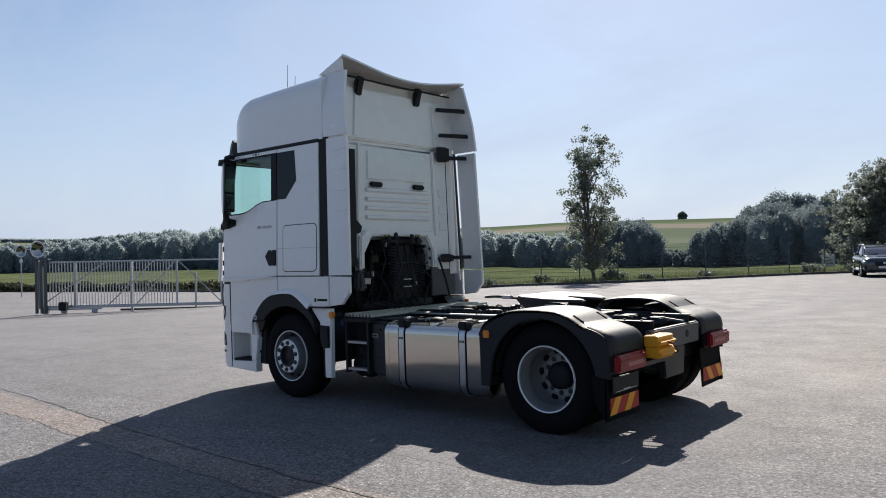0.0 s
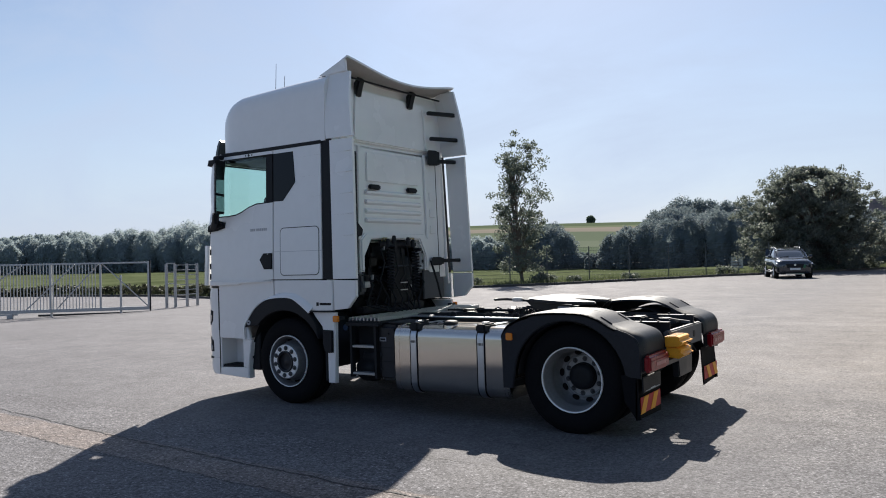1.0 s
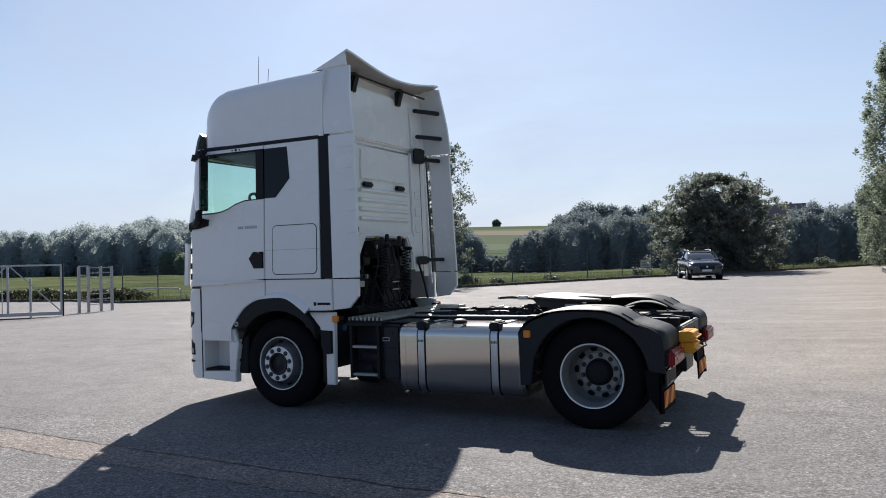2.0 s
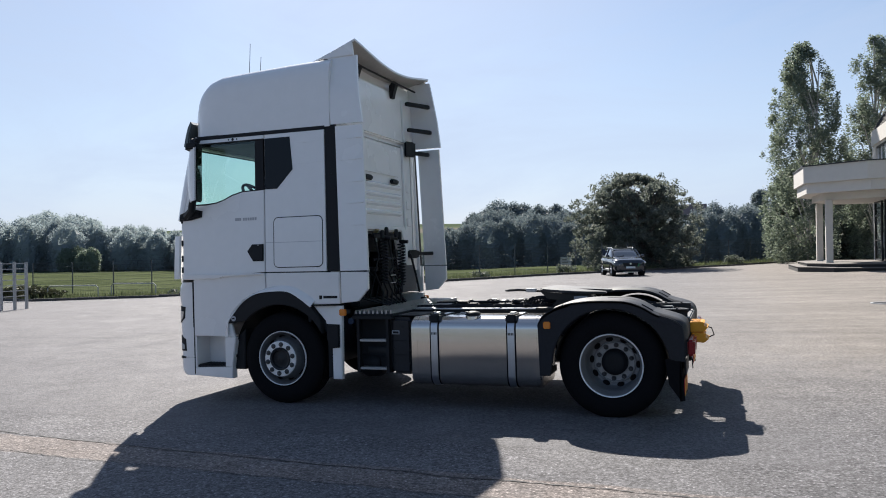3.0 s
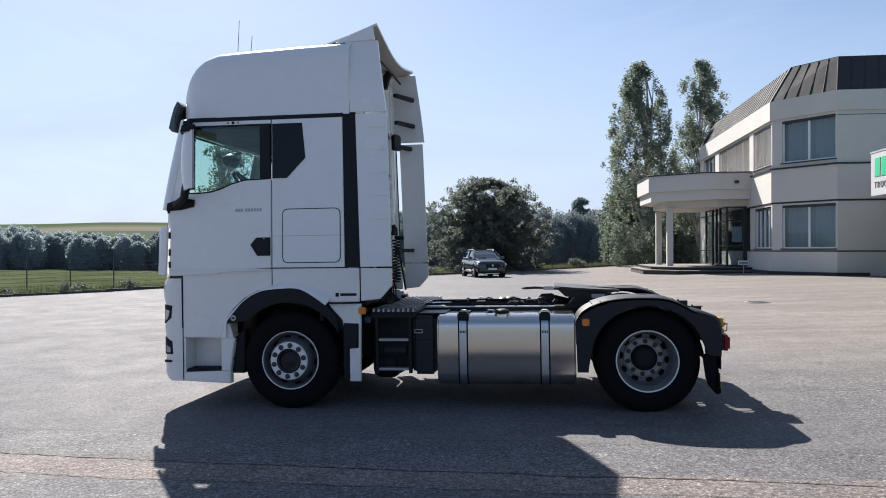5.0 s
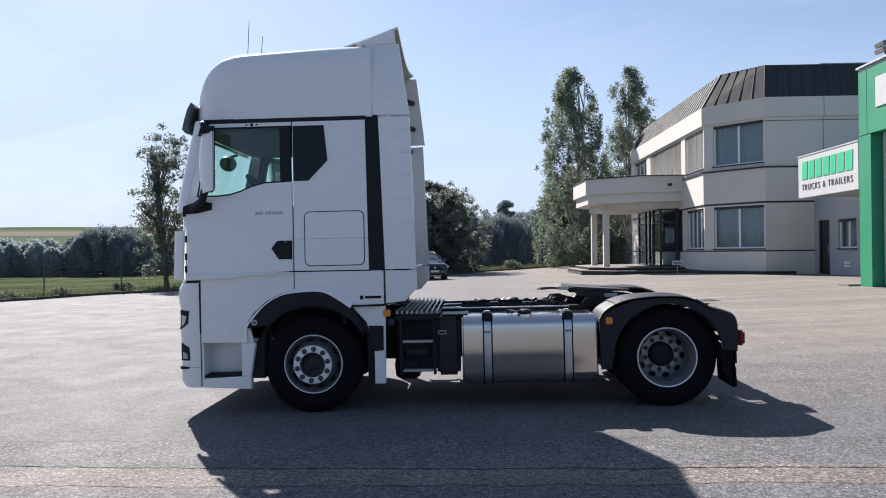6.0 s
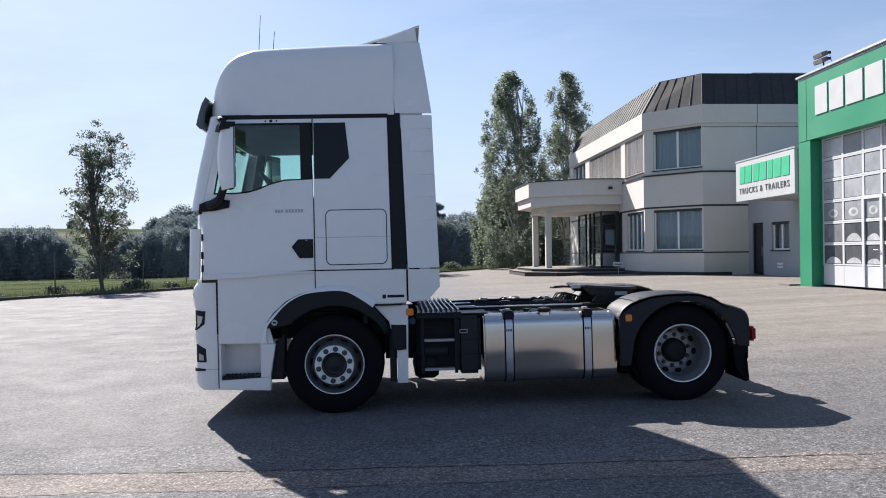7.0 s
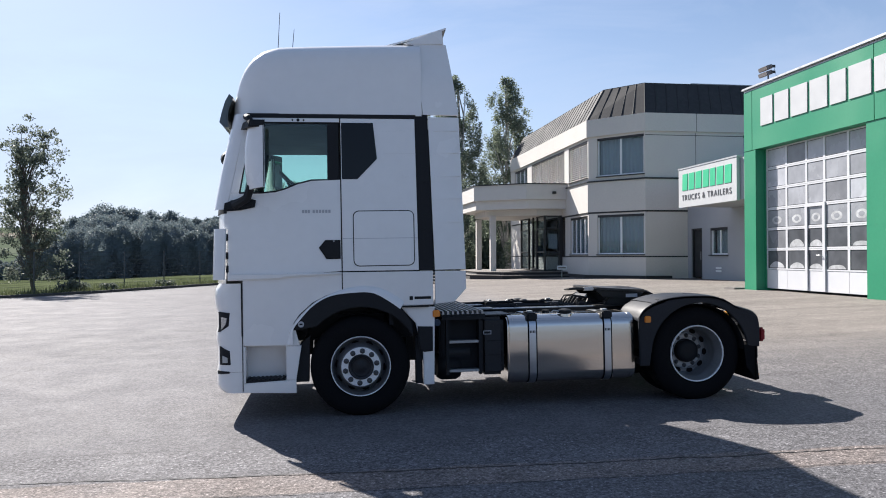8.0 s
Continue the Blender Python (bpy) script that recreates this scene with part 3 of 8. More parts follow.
def window(parent, m, x0, x1, z0, z1, panes=2, blind=False, inside="curtain", depth=0.14):
    """A framed window with panes, a sill and what hangs behind it."""
    w = new("window")
    w.parent = parent
    w.matrix_basis = m
    f = 0.07
    fr = bmesh.new()
    add_box(fr, x0, x1, depth - 0.04, depth + 0.05, z0, z0 + f)
    add_box(fr, x0, x1, depth - 0.04, depth + 0.05, z1 - f, z1)
    add_box(fr, x0, x0 + f, depth - 0.04, depth + 0.05, z0 + f, z1 - f)
    add_box(fr, x1 - f, x1, depth - 0.04, depth + 0.05, z0 + f, z1 - f)
    step = (x1 - x0) / panes
    for i in range(1, panes):
        add_box(fr, x0 + i * step - f * 0.75, x0 + i * step + f * 0.75, depth - 0.045, depth + 0.05, z0 + f, z1 - f)
    part("frame", fr, FRAMEWHITE, w, "white window frame", 0)
    for i in range(panes):
        a, b = x0 + i * step + f * 0.8, x0 + (i + 1) * step - f * 0.8
        p = part("pane", B((a, b, depth, depth + 0.012, z0 + f, z1 - f)), WINGLASS, w, smooth=0)
        p.visible_shadow = False
    part("sill", B((x0 - 0.05, x1 + 0.05, -0.09, depth, z0 - 0.06, z0 - 0.004), bevel=0.01), DARKFRAME, w, "dark metal sill")
    part("shutter_box", B((x0, x1, depth - 0.10, depth - 0.045, z1 - 0.13, z1), bevel=0.008), DARKFRAME, w, "dark shutter box")
    if blind:
        n = int((z1 - z0) / 0.115)
        rot = Matrix.Rotation(radians(38), 4, "X")
        for i in range(n):
            sl = part("slat", B((x0 + 0.03, x1 - 0.03, -0.035, 0.035, -0.003, 0.003)), BLIND, w, smooth=0)
            sl.matrix_basis = Matrix.Translation((0, depth - 0.10, z0 + 0.05 + i * 0.115)) @ rot
    if inside == "curtain":
        def fold(u, v):
            x = x0 + (x1 - x0) * u
            return (x, depth + 0.22 + 0.05 * math.sin(u * (x1 - x0) * 26) + 0.02 * math.sin(u * 71), z0 + 0.02 + (z1 - z0) * v)
        part("curtain", sheet(70, 3, fold), CURTAIN, w, "pale drawn curtain", 60)
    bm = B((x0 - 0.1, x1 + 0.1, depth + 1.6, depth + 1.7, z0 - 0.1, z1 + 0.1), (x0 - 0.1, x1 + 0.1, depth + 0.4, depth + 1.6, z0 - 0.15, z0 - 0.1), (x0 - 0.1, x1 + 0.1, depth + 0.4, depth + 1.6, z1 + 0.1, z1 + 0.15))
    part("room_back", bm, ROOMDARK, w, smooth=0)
    return w


def panel_wall(parent, m, length, holes, z0, z1, mat, th=0.3, joints=(), name="wall"):
    """A wall with openings (x0, x1, z0, z1) right through it, cut into strips."""
    xs = sorted({0.0, length, *[h[0] for h in holes], *[h[1] for h in holes]})
    zs = sorted({z0, z1, *[h[2] for h in holes], *[h[3] for h in holes], *[j for j in joints]})
    bm = bmesh.new()
    for xa, xb in zip(xs, xs[1:]):
        for za, zb in zip(zs, zs[1:]):
            if not any(h[0] <= xa and xb <= h[1] and h[2] <= za and zb <= h[3] for h in holes):
                add_box(bm, xa, xb, 0, th, za, zb)
    bmesh.ops.remove_doubles(bm, verts=bm.verts, dist=1e-4)
    seen = {}
    for f in list(bm.faces):
        key = tuple(sorted(v.index for v in f.verts))
        seen.setdefault(frozenset(v for v in f.verts), []).append(f)
    bmesh.ops.delete(bm, geom=[f for fs in seen.values() if len(fs) > 1 for f in fs], context="FACES_ONLY")
    ob = part(name, bm, mat, parent, smooth=0)
    ob.matrix_basis = m
    return ob


def offset_outline(d):
    """The office outline pushed in by d, on the seen sides."""
    k = d * (math.sqrt(2) - 1)
    return [(EX + d, 51.0), (EX + d, CY + k), (CX + k, FY + d), (44.0, FY + d)]


def build_office():
    t = thing("office_building", "two-storey pale grey panelled office with dark mansard roof", "building")
    side, slen = wall_frame((EX, 50.7), (EX, CY))
    cut, clen = wall_frame((EX, CY), (CX, FY))
    front, flen = wall_frame((CX, FY), (44.0, FY))
    base, top = 0.1, 8.30
    up, lo = (5.93, 8.04), (1.62, 3.79)
    def sy(y0, y1):
        return 50.7 - y1, 50.7 - y0
    swin = [sy(32.72, 36.15), sy(37.0, 44.7), sy(45.9, 49.7)]
    holes = [(*w, *up) for w in swin] + [(*sy(32.75, 35.9), *lo), (*sy(36.9, 44.5), 0.3, 3.95)]
    panel_wall(t, side, slen, holes, base, top, FACADE)
    for i, w in enumerate(swin):
        window(t, side, *w, *up, panes=(2, 4, 3)[i], blind=i < 2)
    window(t, side, *sy(32.75, 35.9), *lo, panes=4)
    cw = (0.56, clen - 0.07)
    panel_wall(t, cut, clen, [(*cw, *up), (*cw, *lo)], base, top, FACADE)
    window(t, cut, *cw, *up)
    window(t, cut, *cw, *lo)
    fw = (5.6, 8.4)
    panel_wall(t, front, flen, [(*fw, *up)], base, top, FACADE)
    window(t, front, *fw, *up)
    # projecting bands: plinth line, storey band, parapet
    def band(z0, z1, out, mat, name, end=44.0):
        o = offset_outline(-out)
        i = offset_outline(0.0)
        pts = [(o[0][0], 50.7), o[1], o[2], (end, o[3][1]), (end, i[3][1] - 0.002), (i[2][0], i[2][1] - 0.002), (i[1][0] - 0.002, i[1][1]), (i[0][0] - 0.002, 50.7)]
        return part(name, prism(pts, "z", z0, z1), mat, t, smooth=0)
    band(8.16, 9.12, 0.12, FACADE, "parapet")
    band(3.97, 5.62, 0.05, FACADE, "storey_band")
    band(5.62, 5.70, 0.11, DARKFRAME, "storey_ledge")
    # dark strip painted in for the shadow line under the storey band
    band(3.88, 3.965, 0.03, DARKFRAME, "storey_shadow_gap")
    band(1.46, 1.52, 0.04, DARKFRAME, "plinth_ledge")
    band(0.1, 1.46, 0.03, FACADE, "plinth")
    # a strip coloured dark along the wall's foot
    band(0.1, 0.47, 0.30, RISER, "foot_strip", 17.7)
    # recessed joints between the facade panels
    bm = bmesh.new()
    for x in (2.86, 6.0, 9.2):
        add_box(bm, x - 0.012, x + 0.012, -0.006, 0.0, 5.75, 8.1)
        add_box(bm, x - 0.012, x + 0.012, -0.126, -0.122, 8.16, 9.12)
        add_box(bm, x - 0.012, x + 0.012, -0.006, 0.0, 1.5, 3.9)
    add_box(bm, 0.0, 20, -0.006, 0.0, 7.95, 7.98)
    o = part("panel_joint", bm, DARKFRAME, t, smooth=0)
    o.matrix_basis = front
    # mansard of standing-seam sheet
    eave, ridge = offset_outline(-0.05), offset_outline(1.1)
    z0, z1 = 9.125, 10.97
    bm = bmesh.new()
    seams = bmesh.new()
    for (a, b), (c, d) in zip(zip(eave, eave[1:]), zip(ridge, ridge[1:])):
        A, Bv, Cv, D = (Vector((*a, z0)), Vector((*b, z0)), Vector((*c, z1)), Vector((*d, z1)))
        bm.faces.new([bm.verts.new(v) for v in (A, Bv, D, Cv)])
        n = max(2, int((Bv - A).length / 0.62))
        nrm = (Bv - A).cross(Cv - A).normalized()
        if nrm.z < 0:
            nrm = -nrm
        for i in range(n + 1):
            s = i / n
            tube([A.lerp(Bv, s) + nrm * 0.012, Cv.lerp(D, s) + nrm * 0.012], 0.022, 4, seams)
    part("roof", bm, ROOFMETAL, t, "dark standing-seam metal mansard", 0)
    part("roof_seams", seams, ROOFMETAL, t, smooth=0)
    pts = [(ridge[0][0], 51), ridge[1], ridge[2], (44, ridge[3][1]), (44, 51)]
    part("roof_deck", prism(pts, "z", z1 - 0.05, z1 + 0.02), ROOFMETAL, t, smooth=0)
    sky_l = bmesh.new()
    prism([(19.6, 10.97), (20.6, 11.55), (42, 11.55), (42, 10.97)], "y", 33.2, 33.4, bm=sky_l)
    prism([(33.2, 11.45), (34.2, 11.75), (35.2, 11.45), (35.2, 10.97), (33.2, 10.97)], "x", 20.6, 42, bm=sky_l)
    part("roof_light", sky_l, GALV, t, "long ridge roof light", 0)
    # back of the house, closing it
    part("back_wall", B((EX, 44, 50.7, 51.0, 0.1, 9.0), (43.7, 44, FY + 0.3, 50.7, 0.1, 9.0)), FACADE, t, smooth=0)
    part("floor_slab", B((EX + 0.3, 43.7, 33.4, 50.7, 4.6, 4.9), (EX + 0.3, 43.7, 33.4, 50.7, 8.9, 9.0)), ROOMDARK, t, smooth=0)
    # meter flap low on the front
    bm = B((1.0, 1.47, -0.05, -0.032, 0.68, 1.28), bevel=0.006)
    o = part("meter_flap", bm, FACADE, t)
    o.matrix_basis = front
    return t


office = build_office()




def build_entrance():
    """Canopy on columns over a stepped platform, and the glazed porch."""
    t = thing("entrance_canopy", "pale faceted concrete canopy on two slim columns", "canopy")
    out = [(EX, 36.45), (11.6, 36.5), (8.75, 38.5), (8.6, 43.0), (10.2, 45.6), (EX, 45.6)]
    def shrink(d):
        c = Vector((12.2, 41))
        return [((p[0] if abs(p[0] - EX) < 0.01 else p[0] + d * (1 if p[0] < 12 else 0.3)), p[1] + (d if p[1] < 41 else -d)) for p in out]
    part("fascia", prism(out, "z", 4.98, 5.9), SOFFIT, t, smooth=0)
    part("lower_fascia", prism(shrink(0.16), "z", 4.42, 4.98), SOFFIT, t, smooth=0)
    part("soffit", prism(shrink(0.9), "z", 4.05, 4.42), SOFFIT, t, smooth=0)
    part("coping", prism([(p[0] - (0.05 if p[0] < 14 else 0), p[1] + (-0.05 if p[1] < 41 else 0.05)) for p in out], "z", 5.9, 5.96), DARKFRAME, t, "dark metal coping", 0)
    for x, y in ((10.05, 39.0), (10.05, 43.6)):
        part("column", B((x - 0.18, x + 0.18, y - 0.18, y + 0.18, 0.575, 4.06), bevel=0.015), SOFFIT, t)
    part("spotlight", B((13.2, 13.42, 36.28, 36.5, 5.30, 5.46), bevel=0.02), DARKFRAME, t, "small black floodlight")
    p = thing("entrance_platform", "two broad concrete steps, risers coloured dark as in shade", "steps", kind="structure")
    o1 = [(EX, 35.2), (9.8, 35.5), (8.3, 37.8), (8.3, 44.5), (9.8, 47), (EX, 47)]
    o2 = [(EX, 36.3), (10.1, 36.2), (8.8, 38.2), (8.8, 44.0), (10.2, 46.4), (EX, 46.4)]
    def inset(o, d):
        return [(a if abs(a - EX) < 0.01 else a + d, b + (d if b < 41 else -d)) for a, b in o]
    part("lower_riser", prism(inset(o1, 0.04), "z", -0.1, 0.355), RISER, p, smooth=0)
    part("lower_tread", prism(o1, "z", 0.358, 0.40, bevel=0.01), STEPSTONE, p)
    part("upper_riser", prism(inset(o2, 0.04), "z", 0.403, 0.535), RISER, p, smooth=0)
    part("upper_tread", prism(o2, "z", 0.538, 0.58, bevel=0.01), STEPSTONE, p)
    g = thing("glass_porch", "glazed entrance porch with dark metal frames", "entrance")
    bm = bmesh.new()
    px, y0, y1 = 13.05, 37.6, 43.4
    for y in (y0, 39.3, 40.3, 41.4, y1):
        add_box(bm, px - 0.06, px + 0.06, y - 0.06, y + 0.06, 0.61, 4.05)
    for z in (0.62, 1.75, 3.2, 3.98):
        add_box(bm, px - 0.05, px + 0.05, y0 + 0.06, 39.24, z, z + 0.07)
        add_box(bm, px - 0.05, px + 0.05, 41.46, y1 - 0.06, z, z + 0.07)
        add_box(bm, px + 0.06, EX - 0.1, y0 - 0.05, y0 + 0.05, z, z + 0.07)
    add_box(bm, EX - 0.22, EX + 0.02, y0 - 0.2, y0 + 0.1, 0.61, 4.05)
    part("frame", bm, DARKFRAME, g, smooth=0)
    for a, b in ((y0, 39.3), (39.3, 40.3), (40.3, 41.4), (41.4, y1)):
        q = part("pane", B((px - 0.008, px + 0.008, a + 0.06, b - 0.06, 0.66, 3.98)), WINGLASS, g, smooth=0)
        q.visible_shadow = False
    q = part("pane", B((px + 0.06, EX - 0.22, y0 - 0.008, y0 + 0.008, 0.66, 3.98)), WINGLASS, g, smooth=0)
    q.visible_shadow = False
    part("door_leaf", B((px - 0.09, px - 0.02, 39.36, 39.46, 0.63, 3.2), (px - 0.09, px - 0.02, 40.2, 40.3, 0.63, 3.2), (px - 0.09, px - 0.02, 39.46, 40.2, 0.63, 0.75)), DARKFRAME, g, smooth=0)
    part("door_handle", tube([(px - 0.15, 40.1, 1.4), (px - 0.15, 40.1, 2.2)], 0.02), GALV, g, "long steel pull handle")
    part("notice_board", B((13.35, 13.9, 37.75, 37.78, 2.0, 2.9)), CURTAIN, g, smooth=0)
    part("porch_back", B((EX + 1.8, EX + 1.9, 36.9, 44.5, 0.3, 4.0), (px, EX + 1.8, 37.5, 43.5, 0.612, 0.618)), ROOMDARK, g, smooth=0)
    s = thing("low_sign", "small white sign on a short post", "sign", pose(13.3, 34.9, ground_z(13.3, 34.9)))
    part("post", tube([(0, 0, 0), (0, 0, 0.6)], 0.025), GALV, s)
    part("board", B((-0.29, 0.29, -0.02, 0.02, 0.46, 0.70), bevel=0.008), FRAMEWHITE, s)
    part("writing_bar", B((-0.23, 0.23, -0.026, -0.022, 0.53, 0.62)), BLIND, s, smooth=0)


build_entrance()

# ---------- link wing with the hanging sign ----------
GREEN = material("green_cladding", (0.024, 0.23, 0.118), 0.42, var=0.06, scale=0.5, fine=12)
SIGNGREEN = material("sign_green", (0.03, 0.42, 0.21), 0.5, var=0.04)
SIGNWHITE = material("sign_white", (0.47, 0.48, 0.49), 0.5, var=0.04)
GATEWHITE = material("white_gate_panel", (0.58, 0.59, 0.61), 0.4, var=0.03, bump=0.03)
SIGNDARK = material("sign_dark_lettering", (0.09, 0.09, 0.10), 0.5, var=0.05)
# pane tones go by row; lower ones carry the dark hall behind in colour
DIMPANE = material("dark_acrylic_pane", (0.085, 0.09, 0.10), 0.2, var=0.3, scale=1.2, fine=3, rough_var=0.1)
MIDPANE = material("mid_grey_acrylic_pane", (0.27, 0.28, 0.30), 0.22, var=0.25, scale=1.1, fine=3, rough_var=0.1)
PANEMARK = material("pale_pane_mark", (0.42, 0.43, 0.44), 0.5, var=0.35, scale=2.5, fine=9)
HAZEPANE = material("milky_acrylic_pane", (0.40, 0.41, 0.44), 0.25, var=0.22, scale=0.9, fine=2.5, rough_var=0.1)
nt = HAZEPANE.node_tree
oi = nt.nodes.new("ShaderNodeObjectInfo")
hm = nt.nodes.new("ShaderNodeMix")
hm.data_type = "RGBA"
hm.blend_type = "MULTIPLY"
hm.inputs["Factor"].default_value = 1.0
hr = nt.nodes.new("ShaderNodeMapRange")
hr.inputs["To Min"].default_value = 0.45
hr.inputs["To Max"].default_value = 1.15
nt.links.new(oi.outputs["Random"], hr.inputs[0])
hb = nt.nodes["Principled BSDF"]
nt.links.new(hb.inputs["Base Color"].links[0].from_socket, hm.inputs["A"])
nt.links.new(hr.outputs[0], hm.inputs["B"])
nt.links.new(hm.outputs["Result"], hb.inputs["Base Color"])


def build_link():
    t = thing("link_wing", "low blue-grey plastered wing between office and hall", "building")
    lx = 18.72
    m, ln = wall_frame((lx, FY), (lx, 14.0))
    def sy(y0, y1):
        return FY - y1, FY - y0
    holes = [(*sy(28.32, 29.48), 0.30, 2.95), (*sy(25.75, 27.46), 1.58, 2.92)]
    panel_wall(t, m, ln, holes, 0.1, 5.4, PLASTER)
    window(t, m, *sy(25.75, 27.46), 1.58, 2.92, panes=2, inside="curtain")
    part("roof", B((18.62, 40, 16.9, FY - 0.3, 5.4, 5.5)), GALV, t, "flat roof edged in metal", 0)
    part("overhang", B((16.25, lx, 16.9, 25.35, 3.82, 5.52)), PLASTER, t, smooth=0)
    d = part("door", B((lx + 0.12, lx + 0.17, 28.42, 29.38, 0.42, 2.87), bevel=0.008), DARKFRAME, t, "dark glazed side door")
    part("door_frame", B((lx + 0.05, lx + 0.2, 28.32, 28.40, 0.4, 2.95), (lx + 0.05, lx + 0.2, 29.40, 29.48, 0.4, 2.95), (lx + 0.05, lx + 0.2, 28.40, 29.40, 2.88, 2.95)), DARKFRAME, t, smooth=0)
    part("door_handle", tube([(lx + 0.06, 28.57, 1.3), (lx + 0.06, 28.57, 1.75)], 0.018), GALV, d)
    part("door_room", B((lx + 0.9, lx + 1.0, 27.8, 29.9, 0.3, 3.2)), ROOMDARK, t, smooth=0)
    for z in (0.72, 0.87):
        part("vent_grille", B((lx - 0.03, lx, 26.35, 26.88, z, z + 0.10), bevel=0.005), FRAMEWHITE, t)
    s = thing("company_sign", "white box sign with green bars and grey lettering", "sign")
    part("box", B((16.10, 16.24, 20.25, 25.48, 3.78, 5.55), bevel=0.01), SIGNWHITE, s)
    part("trim", B((16.08, 16.3, 20.2, 25.53, 5.555, 5.62)), GALV, s, smooth=0)
    x = 16.092
    # the company's name as plain block shapes
    y = 25.1
    for i, wdt in enumerate((0.56, 0.60, 0.62, 0.60, 0.50, 0.62, 0.60)):
        b = bmesh.new()
        prism([(y - 0.03, 4.56), (y - wdt + 0.03, 4.56), (y - wdt - 0.01, 5.32), (y - 0.07, 5.32)], "x", x - 0.012, x + 0.004, bm=b)
        part("name_bar", b, SIGNGREEN, s, "plain green block", 0)
        y -= wdt + 0.06
    cu = bpy.data.curves.new("trade_lettering", "FONT")
    cu.body = "TRUCKS & TRAILERS"
    cu.size = 0.37
    cu.space_character = 1.3
    cu.extrude = 0.006
    tx = new("trade_lettering", cu)
    tx.data.materials.append(SIGNDARK)
    tx.matrix_basis = Matrix(((0, 0, -1, x - 0.006), (-1, 0, 0, 25.12), (0, 1, 0, 4.10), (0, 0, 0, 1)))
    bpy.context.view_layer.update()
    w = tx.dimensions.x
    tx.scale = (4.45 / w, 1, 1)
    tx.parent = s


build_link()


